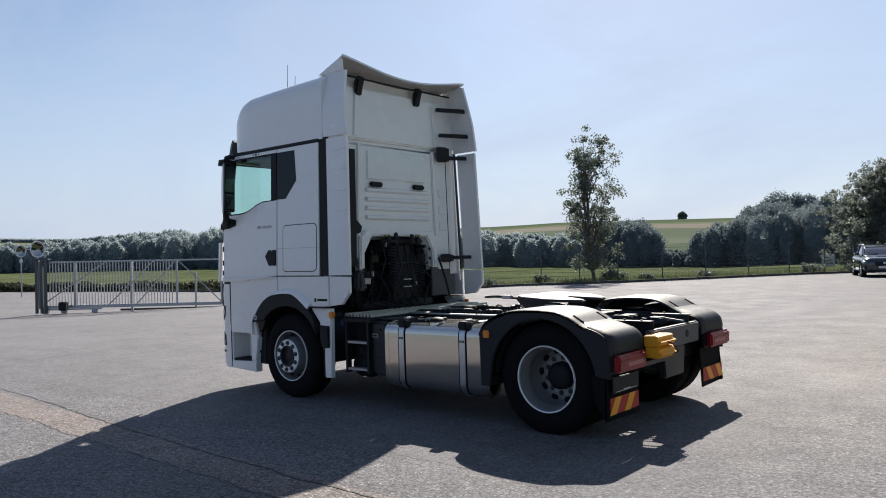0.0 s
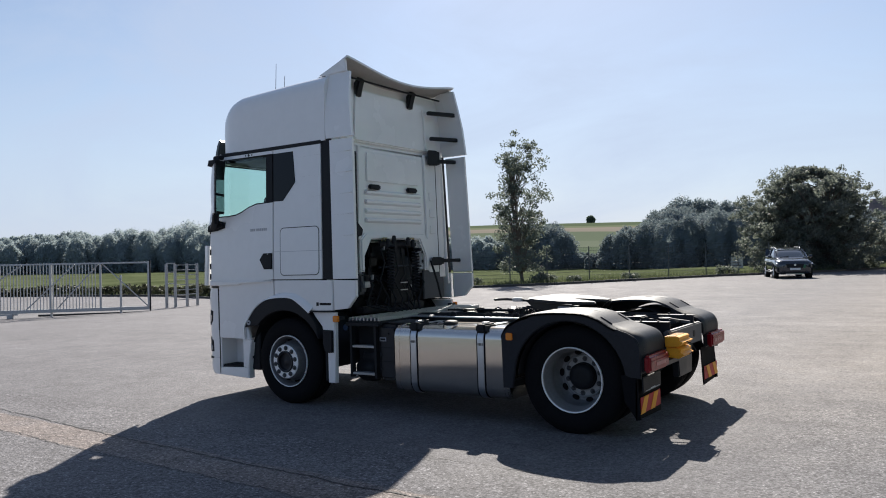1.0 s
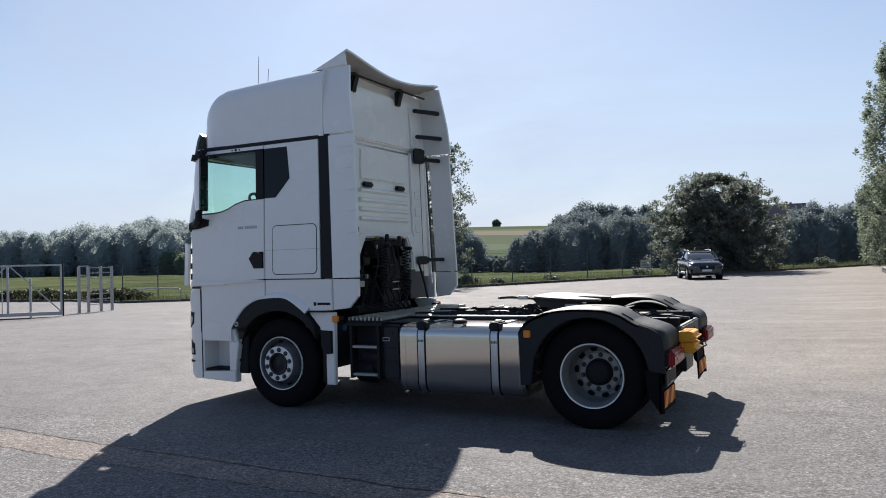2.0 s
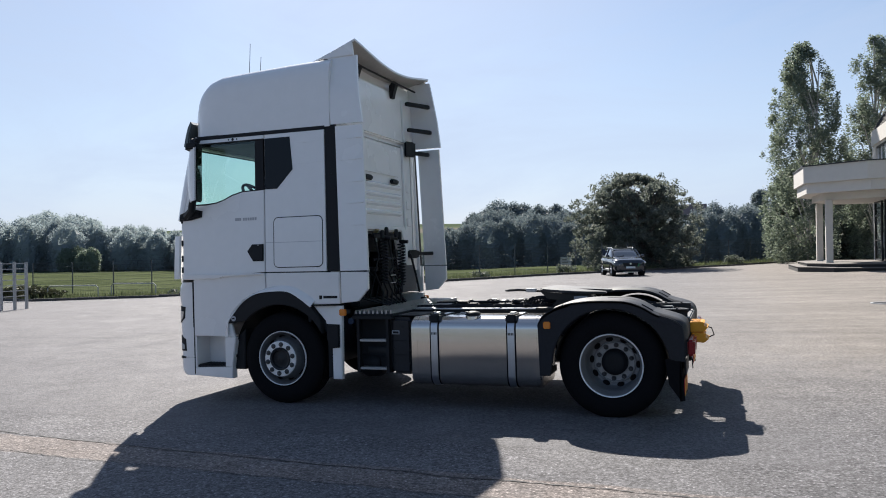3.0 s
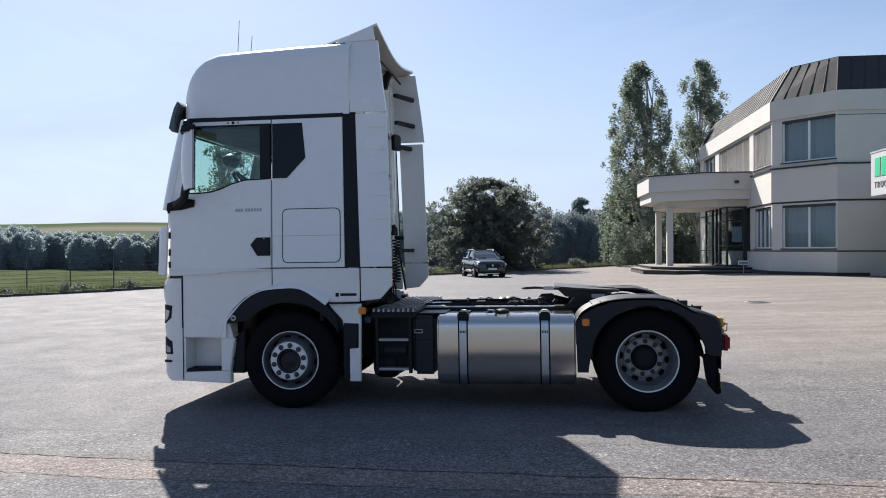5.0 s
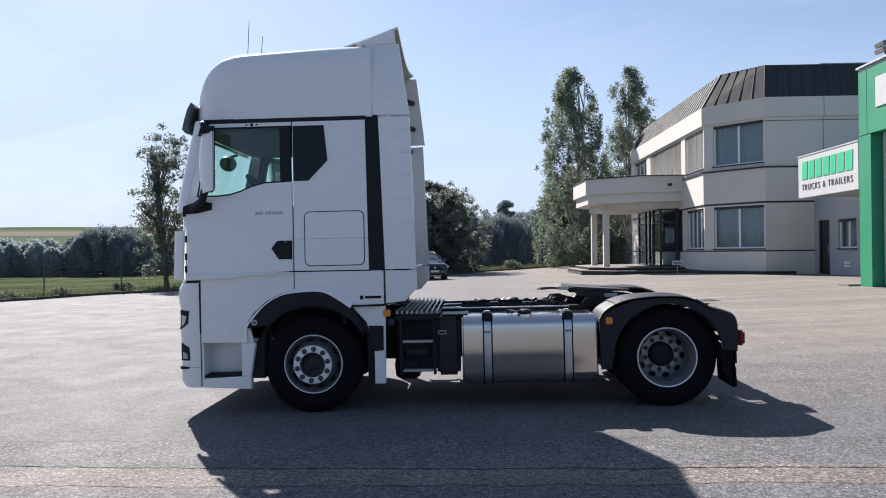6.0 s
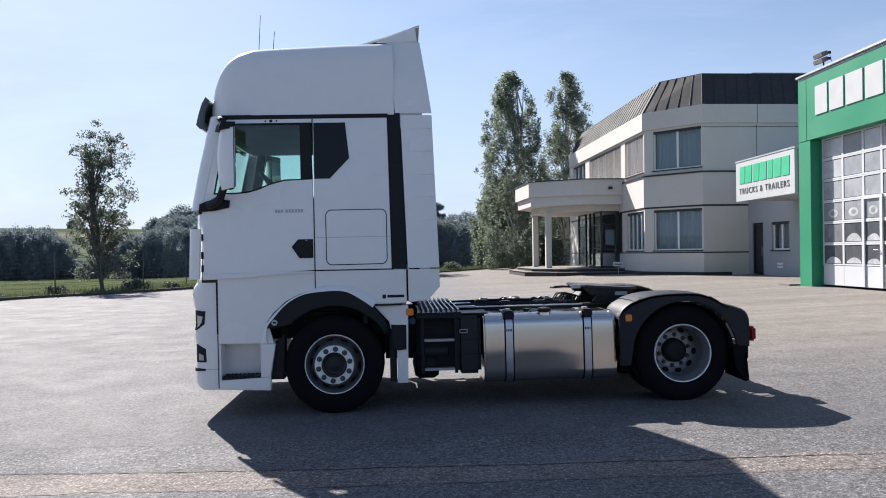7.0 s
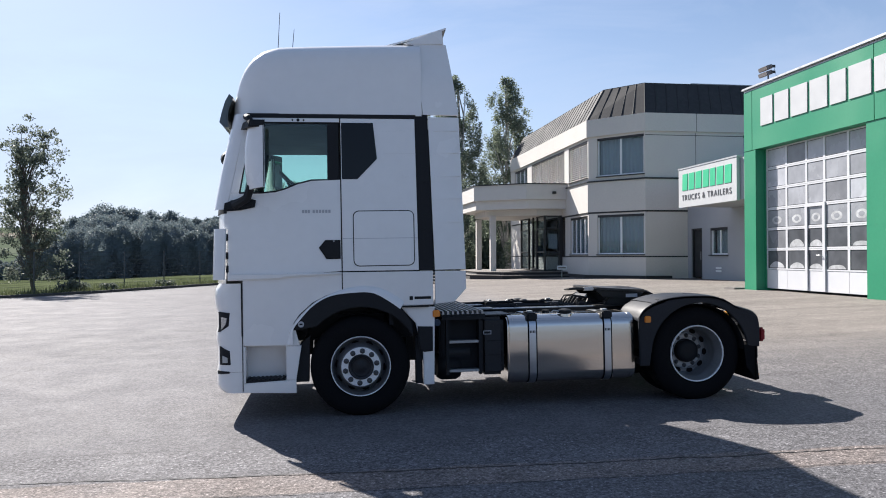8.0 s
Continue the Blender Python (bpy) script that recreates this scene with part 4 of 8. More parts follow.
def build_hall():
    t = thing("workshop_hall", "green-clad workshop hall with a tall white sectional gate", "building")
    hx = 14.25
    y0, y1 = -14.0, 16.47
    g0, g1, gz = 10.38, 15.66, 5.195
    part("corner_panel", B((hx, hx + 0.5, 15.74, y1, 0.2, 5.18)), GREEN, t, smooth=0)
    part("fascia_panel", B((hx, hx + 0.5, 15.96, y1, 5.2, 7.28), bevel=0.006), GREEN, t)
    part("fascia_panel", B((hx, hx + 0.5, 9.92, 15.94, 5.2, 7.28), bevel=0.006), GREEN, t)
    part("fascia_panel", B((hx, hx + 0.5, 3.9, 9.90, 5.2, 7.28), bevel=0.006), GREEN, t)
    part("fascia_panel", B((hx, hx + 0.5, y0, 3.88, 5.2, 7.28), bevel=0.006), GREEN, t)
    part("gate_jamb", B((hx + 0.33, hx + 0.7, g1 + 0.004, 15.737, 0.2, 5.196)), GREEN, t, smooth=0)
    part("gate_jamb", B((hx + 0.03, hx + 0.7, 8.9, g0 - 0.105, 0.2, 5.196)), GREEN, t, smooth=0)
    # wall out of view, coloured pale to keep green bounce off the truck
    part("pier_wall", B((hx + 0.1, hx + 0.6, y0, 8.9, 0.2, 5.2)), PLASTER, t, "plain pale wall, out of view", 0)
    part("wall", B((hx + 0.5, 34, y1 - 0.3, y1, 0.2, 7.2), (33.7, 34, y0, y1 - 0.3, 0.2, 7.2), (hx + 0.6, 33.7, y0, y0 + 0.3, 0.2, 7.2)), GREEN, t, smooth=0)
    part("roof", B((hx + 0.02, 34, y0, y1, 7.285, 7.34)), GALV, t, smooth=0)
    part("roof_flashing", B((hx - 0.06, hx + 0.25, y0, y1 + 0.05, 7.345, 7.42), bevel=0.01), GALV, t, "grey metal roof flashing")
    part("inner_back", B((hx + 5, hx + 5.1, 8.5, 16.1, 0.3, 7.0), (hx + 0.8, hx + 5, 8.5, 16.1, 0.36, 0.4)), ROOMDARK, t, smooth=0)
    # sectional gate: seven rows by five fields, a wicket in the middle
    gate = new("sectional_gate")
    gate.parent = t
    gate["label"] = "white sectional gate with glazed fields and a wicket"
    gx = hx + 0.36
    rows = 7
    edge = (g0, 11.45, 12.54, 13.43, 14.50, g1)
    cols = len(edge) - 1
    rh = (gz - 1.07) / (rows - 1)
    for r in range(rows):
        z0, z1 = (0.42, 1.07) if r == 0 else (1.07 + (r - 1) * rh, 1.07 + r * rh)
        if r == 0:
            for c in range(cols):
                part("solid_field", B((gx, gx + 0.05, edge[c] + 0.003, edge[c + 1] - 0.003, z0 + 0.01, z1 - 0.004), bevel=0.004), GATEWHITE, gate)
            continue
        bm = bmesh.new()
        fr = 0.065
        add_box(bm, gx - 0.012, gx + 0.04, g0, g1, z0 + 0.003, z0 + fr * 0.75)
        add_box(bm, gx - 0.012, gx + 0.04, g0, g1, z1 - fr * 0.75, z1 - 0.003)
        for c in range(cols + 1):
            y = edge[c]
            wd = fr if c in (0, cols) else fr * 0.8
            add_box(bm, gx - 0.010, gx + 0.038, max(g0, y - wd), min(g1, y + wd), z0 + fr * 0.75, z1 - fr * 0.75)
        part("section_frame", bm, GATEWHITE, gate, smooth=0)
        for c in range(cols):
            y, cw = edge[c], edge[c + 1] - edge[c]
            part("gasket", B((gx + 0.012, gx + 0.02, y + 0.05, y + cw - 0.05, z0 + 0.045, z1 - 0.045)), BLACK, gate, smooth=0)
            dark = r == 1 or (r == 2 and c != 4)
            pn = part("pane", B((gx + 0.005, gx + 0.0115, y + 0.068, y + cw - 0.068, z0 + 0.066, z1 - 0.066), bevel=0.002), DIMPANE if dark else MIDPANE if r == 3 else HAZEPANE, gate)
            # pale arcs at the foot of the lower panes, ringed ovals in the row above
            if dark and c != 1 - r % 2:
                hw, hh = cw * 0.36, rh * (0.30 if r == 2 else 0.22) * (0.7 + 0.15 * c)
                arc = [(y + cw / 2 + hw * math.cos(radians(a)), z0 + 0.07 + hh * math.sin(radians(a)) * (1 + 0.06 * math.sin(a * 0.05 + c))) for a in range(0, 181, 15)]
                part("residue", prism(arc, "x", gx + 0.002, gx + 0.0048), PANEMARK, pn, smooth=0)
            if r == 3:
                cz = z0 + rh * 0.42
                for k, (hw, hh, mt) in enumerate(((cw * 0.24, rh * 0.20, PANEMARK), (cw * 0.12, rh * 0.11, MIDPANE))):
                    arc = [(y + cw / 2 + hw * math.cos(radians(a)), cz + hh * math.sin(radians(a))) for a in range(0, 360, 20)]
                    part("residue", prism(arc, "x", gx + 0.0035 - k * 0.002, gx + 0.0049 - k * 0.002), mt, pn, smooth=0)
    wk = bmesh.new()
    wy0, wy1 = edge[2], edge[3]
    zt = 1.07 + 3 * rh
    add_box(wk, gx - 0.045, gx - 0.014, wy0 - 0.05, wy0 + 0.07, 0.44, zt + 0.05)
    add_box(wk, gx - 0.045, gx - 0.014, wy1 - 0.07, wy1 + 0.05, 0.44, zt + 0.05)
    add_box(wk, gx - 0.045, gx - 0.014, wy0 + 0.07, wy1 - 0.07, zt - 0.06, zt + 0.05)
    w = part("wicket_frame", wk, GATEWHITE, gate, "white wicket door frame", 0)
    part("wicket_handle", tube([(gx - 0.05, wy0 + 0.1, 1.55), (gx - 0.11, wy0 + 0.1, 1.55), (gx - 0.11, wy0 + 0.25, 1.55)], 0.014), GALV, w)
    part("gate_frame", B((gx - 0.03, gx + 0.06, g0 - 0.1, g0, 0.4, gz)), GATEWHITE, gate, smooth=0)
    # the company's name over the gate, as plain white blocks
    y = 15.42
    for wdt in (0.80, 0.86, 0.95, 0.92, 0.80, 1.0, 0.9):
        b = bmesh.new()
        prism([(y - 0.05, 5.95), (y - wdt + 0.05, 5.95), (y - wdt + 0.05, 6.88), (y - 0.05, 6.88)], "x", hx - 0.03, hx - 0.002, bm=b)
        part("name_block", b, SIGNWHITE, t, "plain white block", 0)
        y -= wdt + 0.03
    part("ramp_slab", B((hx - 0.35, hx + 0.6, 16.55, 17.3, 0.3, 0.41), bevel=0.02), STEPSTONE, t)
    # twin floodlight on the roof
    f = thing("floodlight", "twin grey floodlights on a roof mast", "floodlight", pose(14.75, 15.75, 7.34) @ Matrix.Scale(0.72, 4))
    part("mast", tube([(0, 0, 0), (0, 0, 0.75)], 0.035), DARKFRAME, f)
    for z in (0.68, 0.95):
        lamp = bmesh.new()
        add_box(lamp, -0.16, 0.16, -0.38, 0.38, -0.10, 0.10, Matrix.Translation((-0.08, 0.1, z)) @ Matrix.Rotation(radians(-18), 4, "Y"))
        bmesh.ops.bevel(lamp, geom=lamp.edges[:], offset=0.025, segments=2, affect="EDGES")
        q = part("lamp_head", lamp, BLIND, f)
        part("bracket", B((-0.05, 0.12, -0.42, -0.38, z - 0.06, z + 0.06)), DARKFRAME, f, smooth=0)
    part("cable", tube([(0.05, -0.4, 0.9), (0.1, -0.55, 0.4), (0.1, -0.5, 0.02)], 0.008, 5), DARKFRAME, f)


build_hall()


# ---------- the tractor unit ----------
LABELGREY = material("pale_grey_print", (0.42, 0.43, 0.46), 0.5, var=0.05)
YELLOW = material("yellow_chock_plastic", (0.72, 0.33, 0.015), 0.45, var=0.12, scale=6, bump=0.06)
HAZRED = material("red_reflective_stripe", (0.38, 0.018, 0.018), 0.55, var=0.06)
HAZYEL = material("orange_reflective_stripe", (0.74, 0.33, 0.02), 0.55, var=0.06)
INTERIOR = material("dark_cab_trim", (0.013, 0.014, 0.017), 0.7, var=0.12, bump=0.05)
MIRROR = material("mirror_glass", (0.22, 0.23, 0.24), 0.03, 1.0, var=0.0, rough_var=0.01)
CHROME = material("bright_lamp_reflector", (0.55, 0.57, 0.60), 0.15, 0.9, var=0.05)
VISOR = material("smoked_visor_plastic", (0.055, 0.068, 0.070), 0.22, var=0.1, coat=0.5, spec=0.6)
BOXGREY = material("mid_grey_box_plastic", (0.075, 0.079, 0.088), 0.6, var=0.15, scale=5, bump=0.1)
BLUEPLASTIC = material("blue_cap_plastic", (0.02, 0.045, 0.10), 0.45, var=0.1)
TREADPLATE = material("ribbed_aluminium_tread", (0.36, 0.37, 0.39), 0.34, 0.9, var=0.15, scale=8)

AMBERSTEEL = material("yellow_passivated_steel", (0.36, 0.31, 0.17), 0.45, 0.6, var=0.2, scale=12)
PALELENS = material("pale_red_lens", (0.30, 0.085, 0.09), 0.3, var=0.1, scale=20)
PLATE = material("dull_greased_plate", (0.045, 0.046, 0.050), 0.50, 0.2, var=0.5, scale=9, bump=0.25, spec=0.3)

truck = thing("tractor_unit", "white two-axle tractor unit with high-roof cab and bare chassis", "truck",
              Matrix.Translation((0, 0.15, -0.03)) @ Matrix.Rotation(radians(-0.8), 4, "Y") @ Matrix.Diagonal((1, 1.042, 1, 1)))


def interp(tab, v):
    return float(np.interp(v, [a for a, _ in tab], [b for _, b in tab]))


FRONT = [(0.28, -1.40), (0.34, -1.445), (0.57, -1.46), (0.8, -1.44), (1.37, -1.44), (2.08, -1.42), (2.5, -1.34), (3.05, -1.21)]
ROOF_H = [(-1.25, 3.03), (-1.24, 3.10), (-1.22, 3.24), (-1.18, 3.39), (-1.12, 3.54), (-1.03, 3.655), (-0.92, 3.728), (-0.77, 3.77), (-0.44, 3.788), (0.12, 3.813), (0.66, 3.828)]
ROOF_W = [(-1.25, 0.80), (-1.23, 0.95), (-1.17, 1.06), (-1.08, 1.135), (-0.95, 1.18), (-0.78, 1.2), (0.7, 1.2)]
HALF = 1.2


def smooth_line(pts, n=4):
    """Points on a smooth curve through pts."""
    out = []
    for i in range(len(pts) - 1):
        p0, p1, p2, p3 = (Vector(pts[min(max(i + k, 0), len(pts) - 1)]) for k in (-1, 0, 1, 2))
        for j in range(n):
            t = j / n
            q = 0.5 * (2 * p1 + (p2 - p0) * t + (2 * p0 - 5 * p1 + 4 * p2 - p3) * t * t + (3 * p1 - p0 - 3 * p2 + p3) * t ** 3)
            out.append((q.x, q.y))
    return out + [tuple(pts[-1])]


def front_x(y, z):
    return interp(FRONT, z) + 0.12 * (abs(y) / HALF) ** 6


def side_y(z):
    return interp([(0, 1.2), (3.1, 1.2), (3.4, 1.185), (3.6, 1.14), (3.79, 1.09), (3.98, 1.035)], z)


def poly_on_side(pts, s, y0, y1, bevel=0.004, bm=None):
    return prism(pts, "y", s * y0, s * y1, bevel=bevel, bm=bm)


def build_cab():
    # high roof: sections along the cab, boxy with rounded shoulders
    xs = [-1.25, -1.24, -1.225, -1.21, -1.19, -1.165, -1.14, -1.11, -1.07, -1.02, -0.97, -0.91, -0.84, -0.76, -0.65, -0.44, -0.2, 0.12, 0.4, 0.66]
    bm = bmesh.new()
    rings = []
    n = 36
    for x in xs:
        h, w = interp(ROOF_H, x) - 3.03, interp(ROOF_W, x)
        h = max(h, 0.0)
        ring = []
        for i in range(n + 1):
            a = math.pi * i / n
            c, s = math.cos(a), math.sin(a)
            e = 2 / 9.0
            ring.append(bm.verts.new((x, -w * math.copysign(abs(c) ** e, c), 3.03 + h * abs(s) ** e)))
        rings.append(ring)
    for a, b in zip(rings, rings[1:]):
        for i in range(n):
            bm.faces.new((a[i], a[i + 1], b[i + 1], b[i]))
    bm.faces.new(rings[-1])
    bm.faces.new([r[0] for r in rings] + [r[-1] for r in reversed(rings)])
    part("roof_shell", bm, WHITE, truck, smooth=50)
    # front: lower panel, windscreen, header
    def front_sheet(z0, z1, y0, y1, off=0.0, nv=10):
        return sheet(28, nv, lambda u, v: (front_x(y0 + (y1 - y0) * u, z0 + (z1 - z0) * v) + off, y0 + (y1 - y0) * u, z0 + (z1 - z0) * v), lambda u, v: Vector((0.03, 0, 0)))
    part("front_panel", front_sheet(1.36, 2.06, -1.18, 1.18), WHITE, truck)
    g = part("windscreen", sheet(28, 10, lambda u, v: (front_x(-1.12 + 2.24 * u, 2.07 + 0.86 * v) + 0.004, -1.12 + 2.24 * u, 2.07 + 0.86 * v)), CABGLASS, truck)
    g.visible_shadow = False
    part("windscreen_header", front_sheet(2.93, 3.045, -1.19, 1.19, 0.0, 3), WHITE, truck)
    part("cowl", front_sheet(2.05, 2.12, -1.19, 1.19, -0.012, 2), BLACK, truck)
    # sun visor over the windscreen
    part("sun_visor", prism([(-1.225, 3.225), (-1.265, 3.26), (-1.305, 3.19), (-1.34, 3.08), (-1.365, 2.975), (-1.33, 2.935), (-1.275, 2.92), (-1.285, 3.0), (-1.275, 3.10)], "y", -1.08, 1.08, bevel=0.012), VISOR, truck, "smoked plastic sun visor")
    part("cab_floor", B((-1.3, 0.62, -1.1, 1.1, 1.42, 1.47)), BLACK, truck, smooth=0)
    part("headliner", B((-1.1, 0.6, -1.12, 1.12, 2.93, 3.02)), INTERIOR, truck, smooth=0)
    part("dashboard", prism([(-1.28, 1.5), (-1.30, 2.18), (-1.1, 2.265), (-0.84, 2.25), (-0.72, 2.10), (-0.78, 1.5)], "y", -1.1, 1.1, bevel=0.03), INTERIOR, truck)
    part("rear_curtain", B((0.18, 0.24, -1.12, 1.12, 1.48, 2.93)), INTERIOR, truck, smooth=0)
    for y in (-0.62, 0.62):
        seat = bmesh.new()
        join(seat, prism([(-0.45, 1.75), (-0.47, 1.9), (0.02, 1.86), (0.02, 1.72)], "y", y - 0.26, y + 0.26, bevel=0.04))
        join(seat, prism([(-0.06, 1.84), (0.04, 2.62), (0.16, 2.62), (0.12, 1.80)], "y", y - 0.25, y + 0.25, bevel=0.05))
        join(seat, prism([(0.04, 2.63), (0.07, 2.84), (0.16, 2.84), (0.16, 2.63)], "y", y - 0.13, y + 0.13, bevel=0.03))
        join(seat, B((-0.35, 0.0, y - 0.15, y + 0.15, 1.47, 1.74)))
        part("seat", seat, INTERIOR, truck)
    sw = lathe([(0.21 + 0.018 * math.cos(a), 0.018 * math.sin(a)) for a in [k * math.pi / 4 for k in range(9)]], 28, "z")
    join(sw, B((-0.2, 0.2, -0.02, 0.02, -0.012, 0.012)))
    join(sw, lathe([(0.001, 0.03), (0.07, 0.03), (0.08, -0.03), (0.03, -0.04), (0.03, -0.35)], 16, "z"))
    o = part("steering_wheel", sw, INTERIOR, truck)
    o.matrix_basis = pose(-0.66, -0.60, 2.36, 0, 48, 0)
    part("windscreen_pillar", tube([(-1.24, 1.13, 2.1), (-1.08, 1.13, 2.95)], 0.05, 8), INTERIOR, truck)


build_cab()

WINDOW = [(-1.165, 2.25), (-1.03, 2.955), (-0.185, 2.955), (-0.185, 2.385), (-0.46, 2.375), (-0.60, 2.34), (-0.72, 2.29), (-0.82, 2.262), (-0.95, 2.25)]


def build_side(s):
    """One flank of the cab: s is -1 on the driver's side, 1 on the other."""
    y0, y1 = 1.165, 1.2
    door = new("door")
    door.parent = truck
    bm = poly_on_side([(-1.285, 1.412), (-0.95, 1.422), (-0.178, 1.462), (-0.178, 2.385), (-0.46, 2.375), (-0.60, 2.34), (-0.72, 2.29), (-0.82, 2.262), (-0.95, 2.25), (-1.165, 2.25), (-1.245, 2.25), (-1.285, 2.09)], s, y0, y1, 0.006)
    poly_on_side([(-1.245, 2.252), (-1.165, 2.252), (-1.03, 2.957), (-0.178, 2.957), (-0.178, 3.0), (-1.09, 3.0)], s, y0, y1, 0.004, bm)
    part("door_skin", bm, WHITE, door)
    g = part("side_window", poly_on_side(WINDOW, s, 1.176, 1.182, 0), CABGLASS, door, "green-tinted side window", 0)
    g.visible_shadow = False
    part("window_seal", tube([(x, s * 1.19, z) for x, z in WINDOW + WINDOW[:1]], 0.011, 6), BLACK, door)
    part("window_pillar", poly_on_side([(-0.30, 2.385), (-0.187, 2.39), (-0.187, 2.953), (-0.30, 2.953)], s, 1.15, 1.192, 0.003), BLACK, door)
    part("door_trim", poly_on_side([(-1.26, 1.45), (-0.19, 1.48), (-0.19, 2.37), (-0.46, 2.36), (-0.82, 2.24), (-1.2, 2.24)], s, 1.11, 1.15, 0.004), INTERIOR, door)
    hd = part("door_handle", poly_on_side([(-0.40, 1.70), (-0.335, 1.775), (-0.185, 1.775), (-0.185, 1.585), (-0.325, 1.585)], s, 1.196, 1.215, 0.012), BLACK, door, "black plastic door handle")
    part("lock", disc(None, 0.008, "y", (-0.25, s * 1.215, 1.765), 10, s * 0.004), GALV, hd)
    for k in range(9):
        xa = -0.56 + k * 0.028 if k < 3 else -0.455 + (k - 3) * 0.031
        part("lettering_bar", B((xa, xa + 0.022, s * 1.2005, s * 1.2025, 2.047, 2.079)), LABELGREY, door, smooth=0)
    for x in (-0.64, -0.585, -0.53):
        part("header_dot", disc(None, 0.009 if x != -0.585 else 0.016, "y", (x, s * 1.2, 2.98), 10, s * 0.004), BLACK, door)
    # cab side behind the door, quarter window, flap, black band
    part("cab_side", poly_on_side([(-0.166, 1.462), (0.60, 1.458), (0.585, 3.0), (-0.166, 3.0)], s, y0, y1, 0.005), WHITE, truck)
    part("quarter_window", poly_on_side([(-0.16, 2.955), (0.16, 2.955), (0.195, 2.59), (-0.005, 2.385), (-0.16, 2.385)], s, 1.198, 1.206, 0.003), DARKGLASS, truck, "dark tinted quarter window")
    def ring(x0, x1, z0, z1, r):
        pts = []
        for cx, cz, a0 in ((x1 - r, z1 - r, 0), (x0 + r, z1 - r, 90), (x0 + r, z0 + r, 180), (x1 - r, z0 + r, 270)):
            for k in range(5):
                a = radians(a0 + k * 22.5)
                pts.append((cx + r * math.cos(a), cz + r * math.sin(a)))
        return pts
    part("flap_seal", poly_on_side(ring(-0.058, 0.562, 1.505, 2.068, 0.06), s, 1.1985, 1.2025, 0), BLACK, truck, smooth=0)
    part("locker_flap", poly_on_side(ring(-0.049, 0.553, 1.514, 2.059, 0.052), s, 1.198, 1.2045, 0.001), WHITE, truck, "flush white locker flap")
    # thin grey strips draw the crease's shade on the flat panels
    part("crease_line", B((-0.16, -0.062, s * 1.2003, s * 1.2015, 1.786, 1.791), (0.566, 0.59, s * 1.2003, s * 1.2015, 1.782, 1.787), (-0.045, 0.55, s * 1.2046, s * 1.2056, 1.784, 1.789)), LABELGREY, truck, smooth=0)
    part("black_band", poly_on_side([(0.605, 1.455), (0.755 if s < 0 else 0.725, 1.452), (0.718 if s < 0 else 0.69, 3.045), (0.588, 3.045)], s, 1.15, 1.19, 0.004), BLACK, truck, "black ribbed side band")
    for z in np.arange(1.55, 3.0, 0.16) if s < 0 else ():
        part("band_rib", B((0.63, 0.725, s * 1.19, s * 1.1935, z, z + 0.012)), BLACK, truck, smooth=0)
    part("band_backing", poly_on_side([(0.62, 1.30), (0.72, 1.30), (0.685, 3.03), (0.60, 3.03)], s, 1.125, 1.148, 0.003), WHITE, truck)
    part("roof_gutter", poly_on_side([(-1.10, 3.003), (0.60, 3.003), (0.60, 3.045), (-1.08, 3.045)], s, 1.15, 1.203, 0.004), BLACK, truck)
    part("inner_side", poly_on_side([(-0.15, 1.47), (0.6, 1.47), (0.6, 2.98), (-0.15, 2.98)], s, 1.11, 1.15, 0), INTERIOR, truck, smooth=0)
    # pillar cover wrapping round to the windscreen
    def pillar(u, v):
        z = 2.09 + 0.95 * v
        xd = -1.288 + 0.20 * max(0.0, (z - 2.12) / 0.88)
        xf = interp(FRONT, z) - 0.006
        return (xd + (xf - xd) * math.sin(u * math.pi / 2), s * (1.06 + 0.136 * math.cos(u * math.pi / 2)), z)
    part("pillar_cover", sheet(10, 8, pillar, lambda u, v: Vector((0.012, -s * 0.012, 0))), WHITE, truck)
    # corner strip beside the windscreen with its slots
    part("corner_deflector", sheet(6, 8, lambda u, v: (interp(FRONT, 1.42 + 0.64 * v) + 0.005 + 0.115 * u ** 2, s * (1.13 + 0.105 * math.sqrt(u)), 1.40 + 0.50 * v), lambda u, v: Vector((0.012, -s * 0.02, 0))), WHITE, truck)
    for z in (1.47, 1.60, 1.78):
        part("deflector_slot", B((-1.30, -1.275, s * 1.19, s * 1.206, z, z + 0.07), bevel=0.004), BLACK, truck)
    # lower wing ahead of the wheel, under a moulded lip
    part("sill_lip", prism([(-1.285, 1.388), (-0.775, 1.397), (-0.715, 1.413), (-0.178, 1.432), (-0.178, 1.452), (-0.715, 1.453), (-1.285, 1.456)], "y", s * 1.19, s * 1.222, bevel=0.012, seg=3), WHITE, truck)
    part("wing", poly_on_side([(-1.145, 1.395), (-0.95, 1.410), (-0.178, 1.450), (-0.178, 1.255), (-0.33, 1.225), (-0.47, 1.155), (-0.60, 1.04), (-0.66, 0.955), (-0.60, 0.735), (-1.15, 0.745)], s, 1.155, 1.195, 0.006), WHITE, truck)
    part("sill_panel", poly_on_side([(-0.168, 1.45), (0.745, 1.445), (0.745, 1.105), (0.56, 1.10), (0.375, 1.10), (0.25, 1.205), (0.12, 1.245), (-0.168, 1.256)], s, 1.155, 1.195, 0.006), WHITE, truck)
    part("brand_bar", B((0.50, 0.535, s * 1.1955, s * 1.1975, 1.155, 1.195), (0.55, 0.72, s * 1.1955, s * 1.1975, 1.163, 1.19)), BLACK, truck, "small dark sticker", 0)
    # step box
    bm = poly_on_side([(-1.15, 0.285), (-0.64, 0.262), (-0.64, 0.395), (-1.15, 0.375)], s, 1.10, 1.195, 0.008)
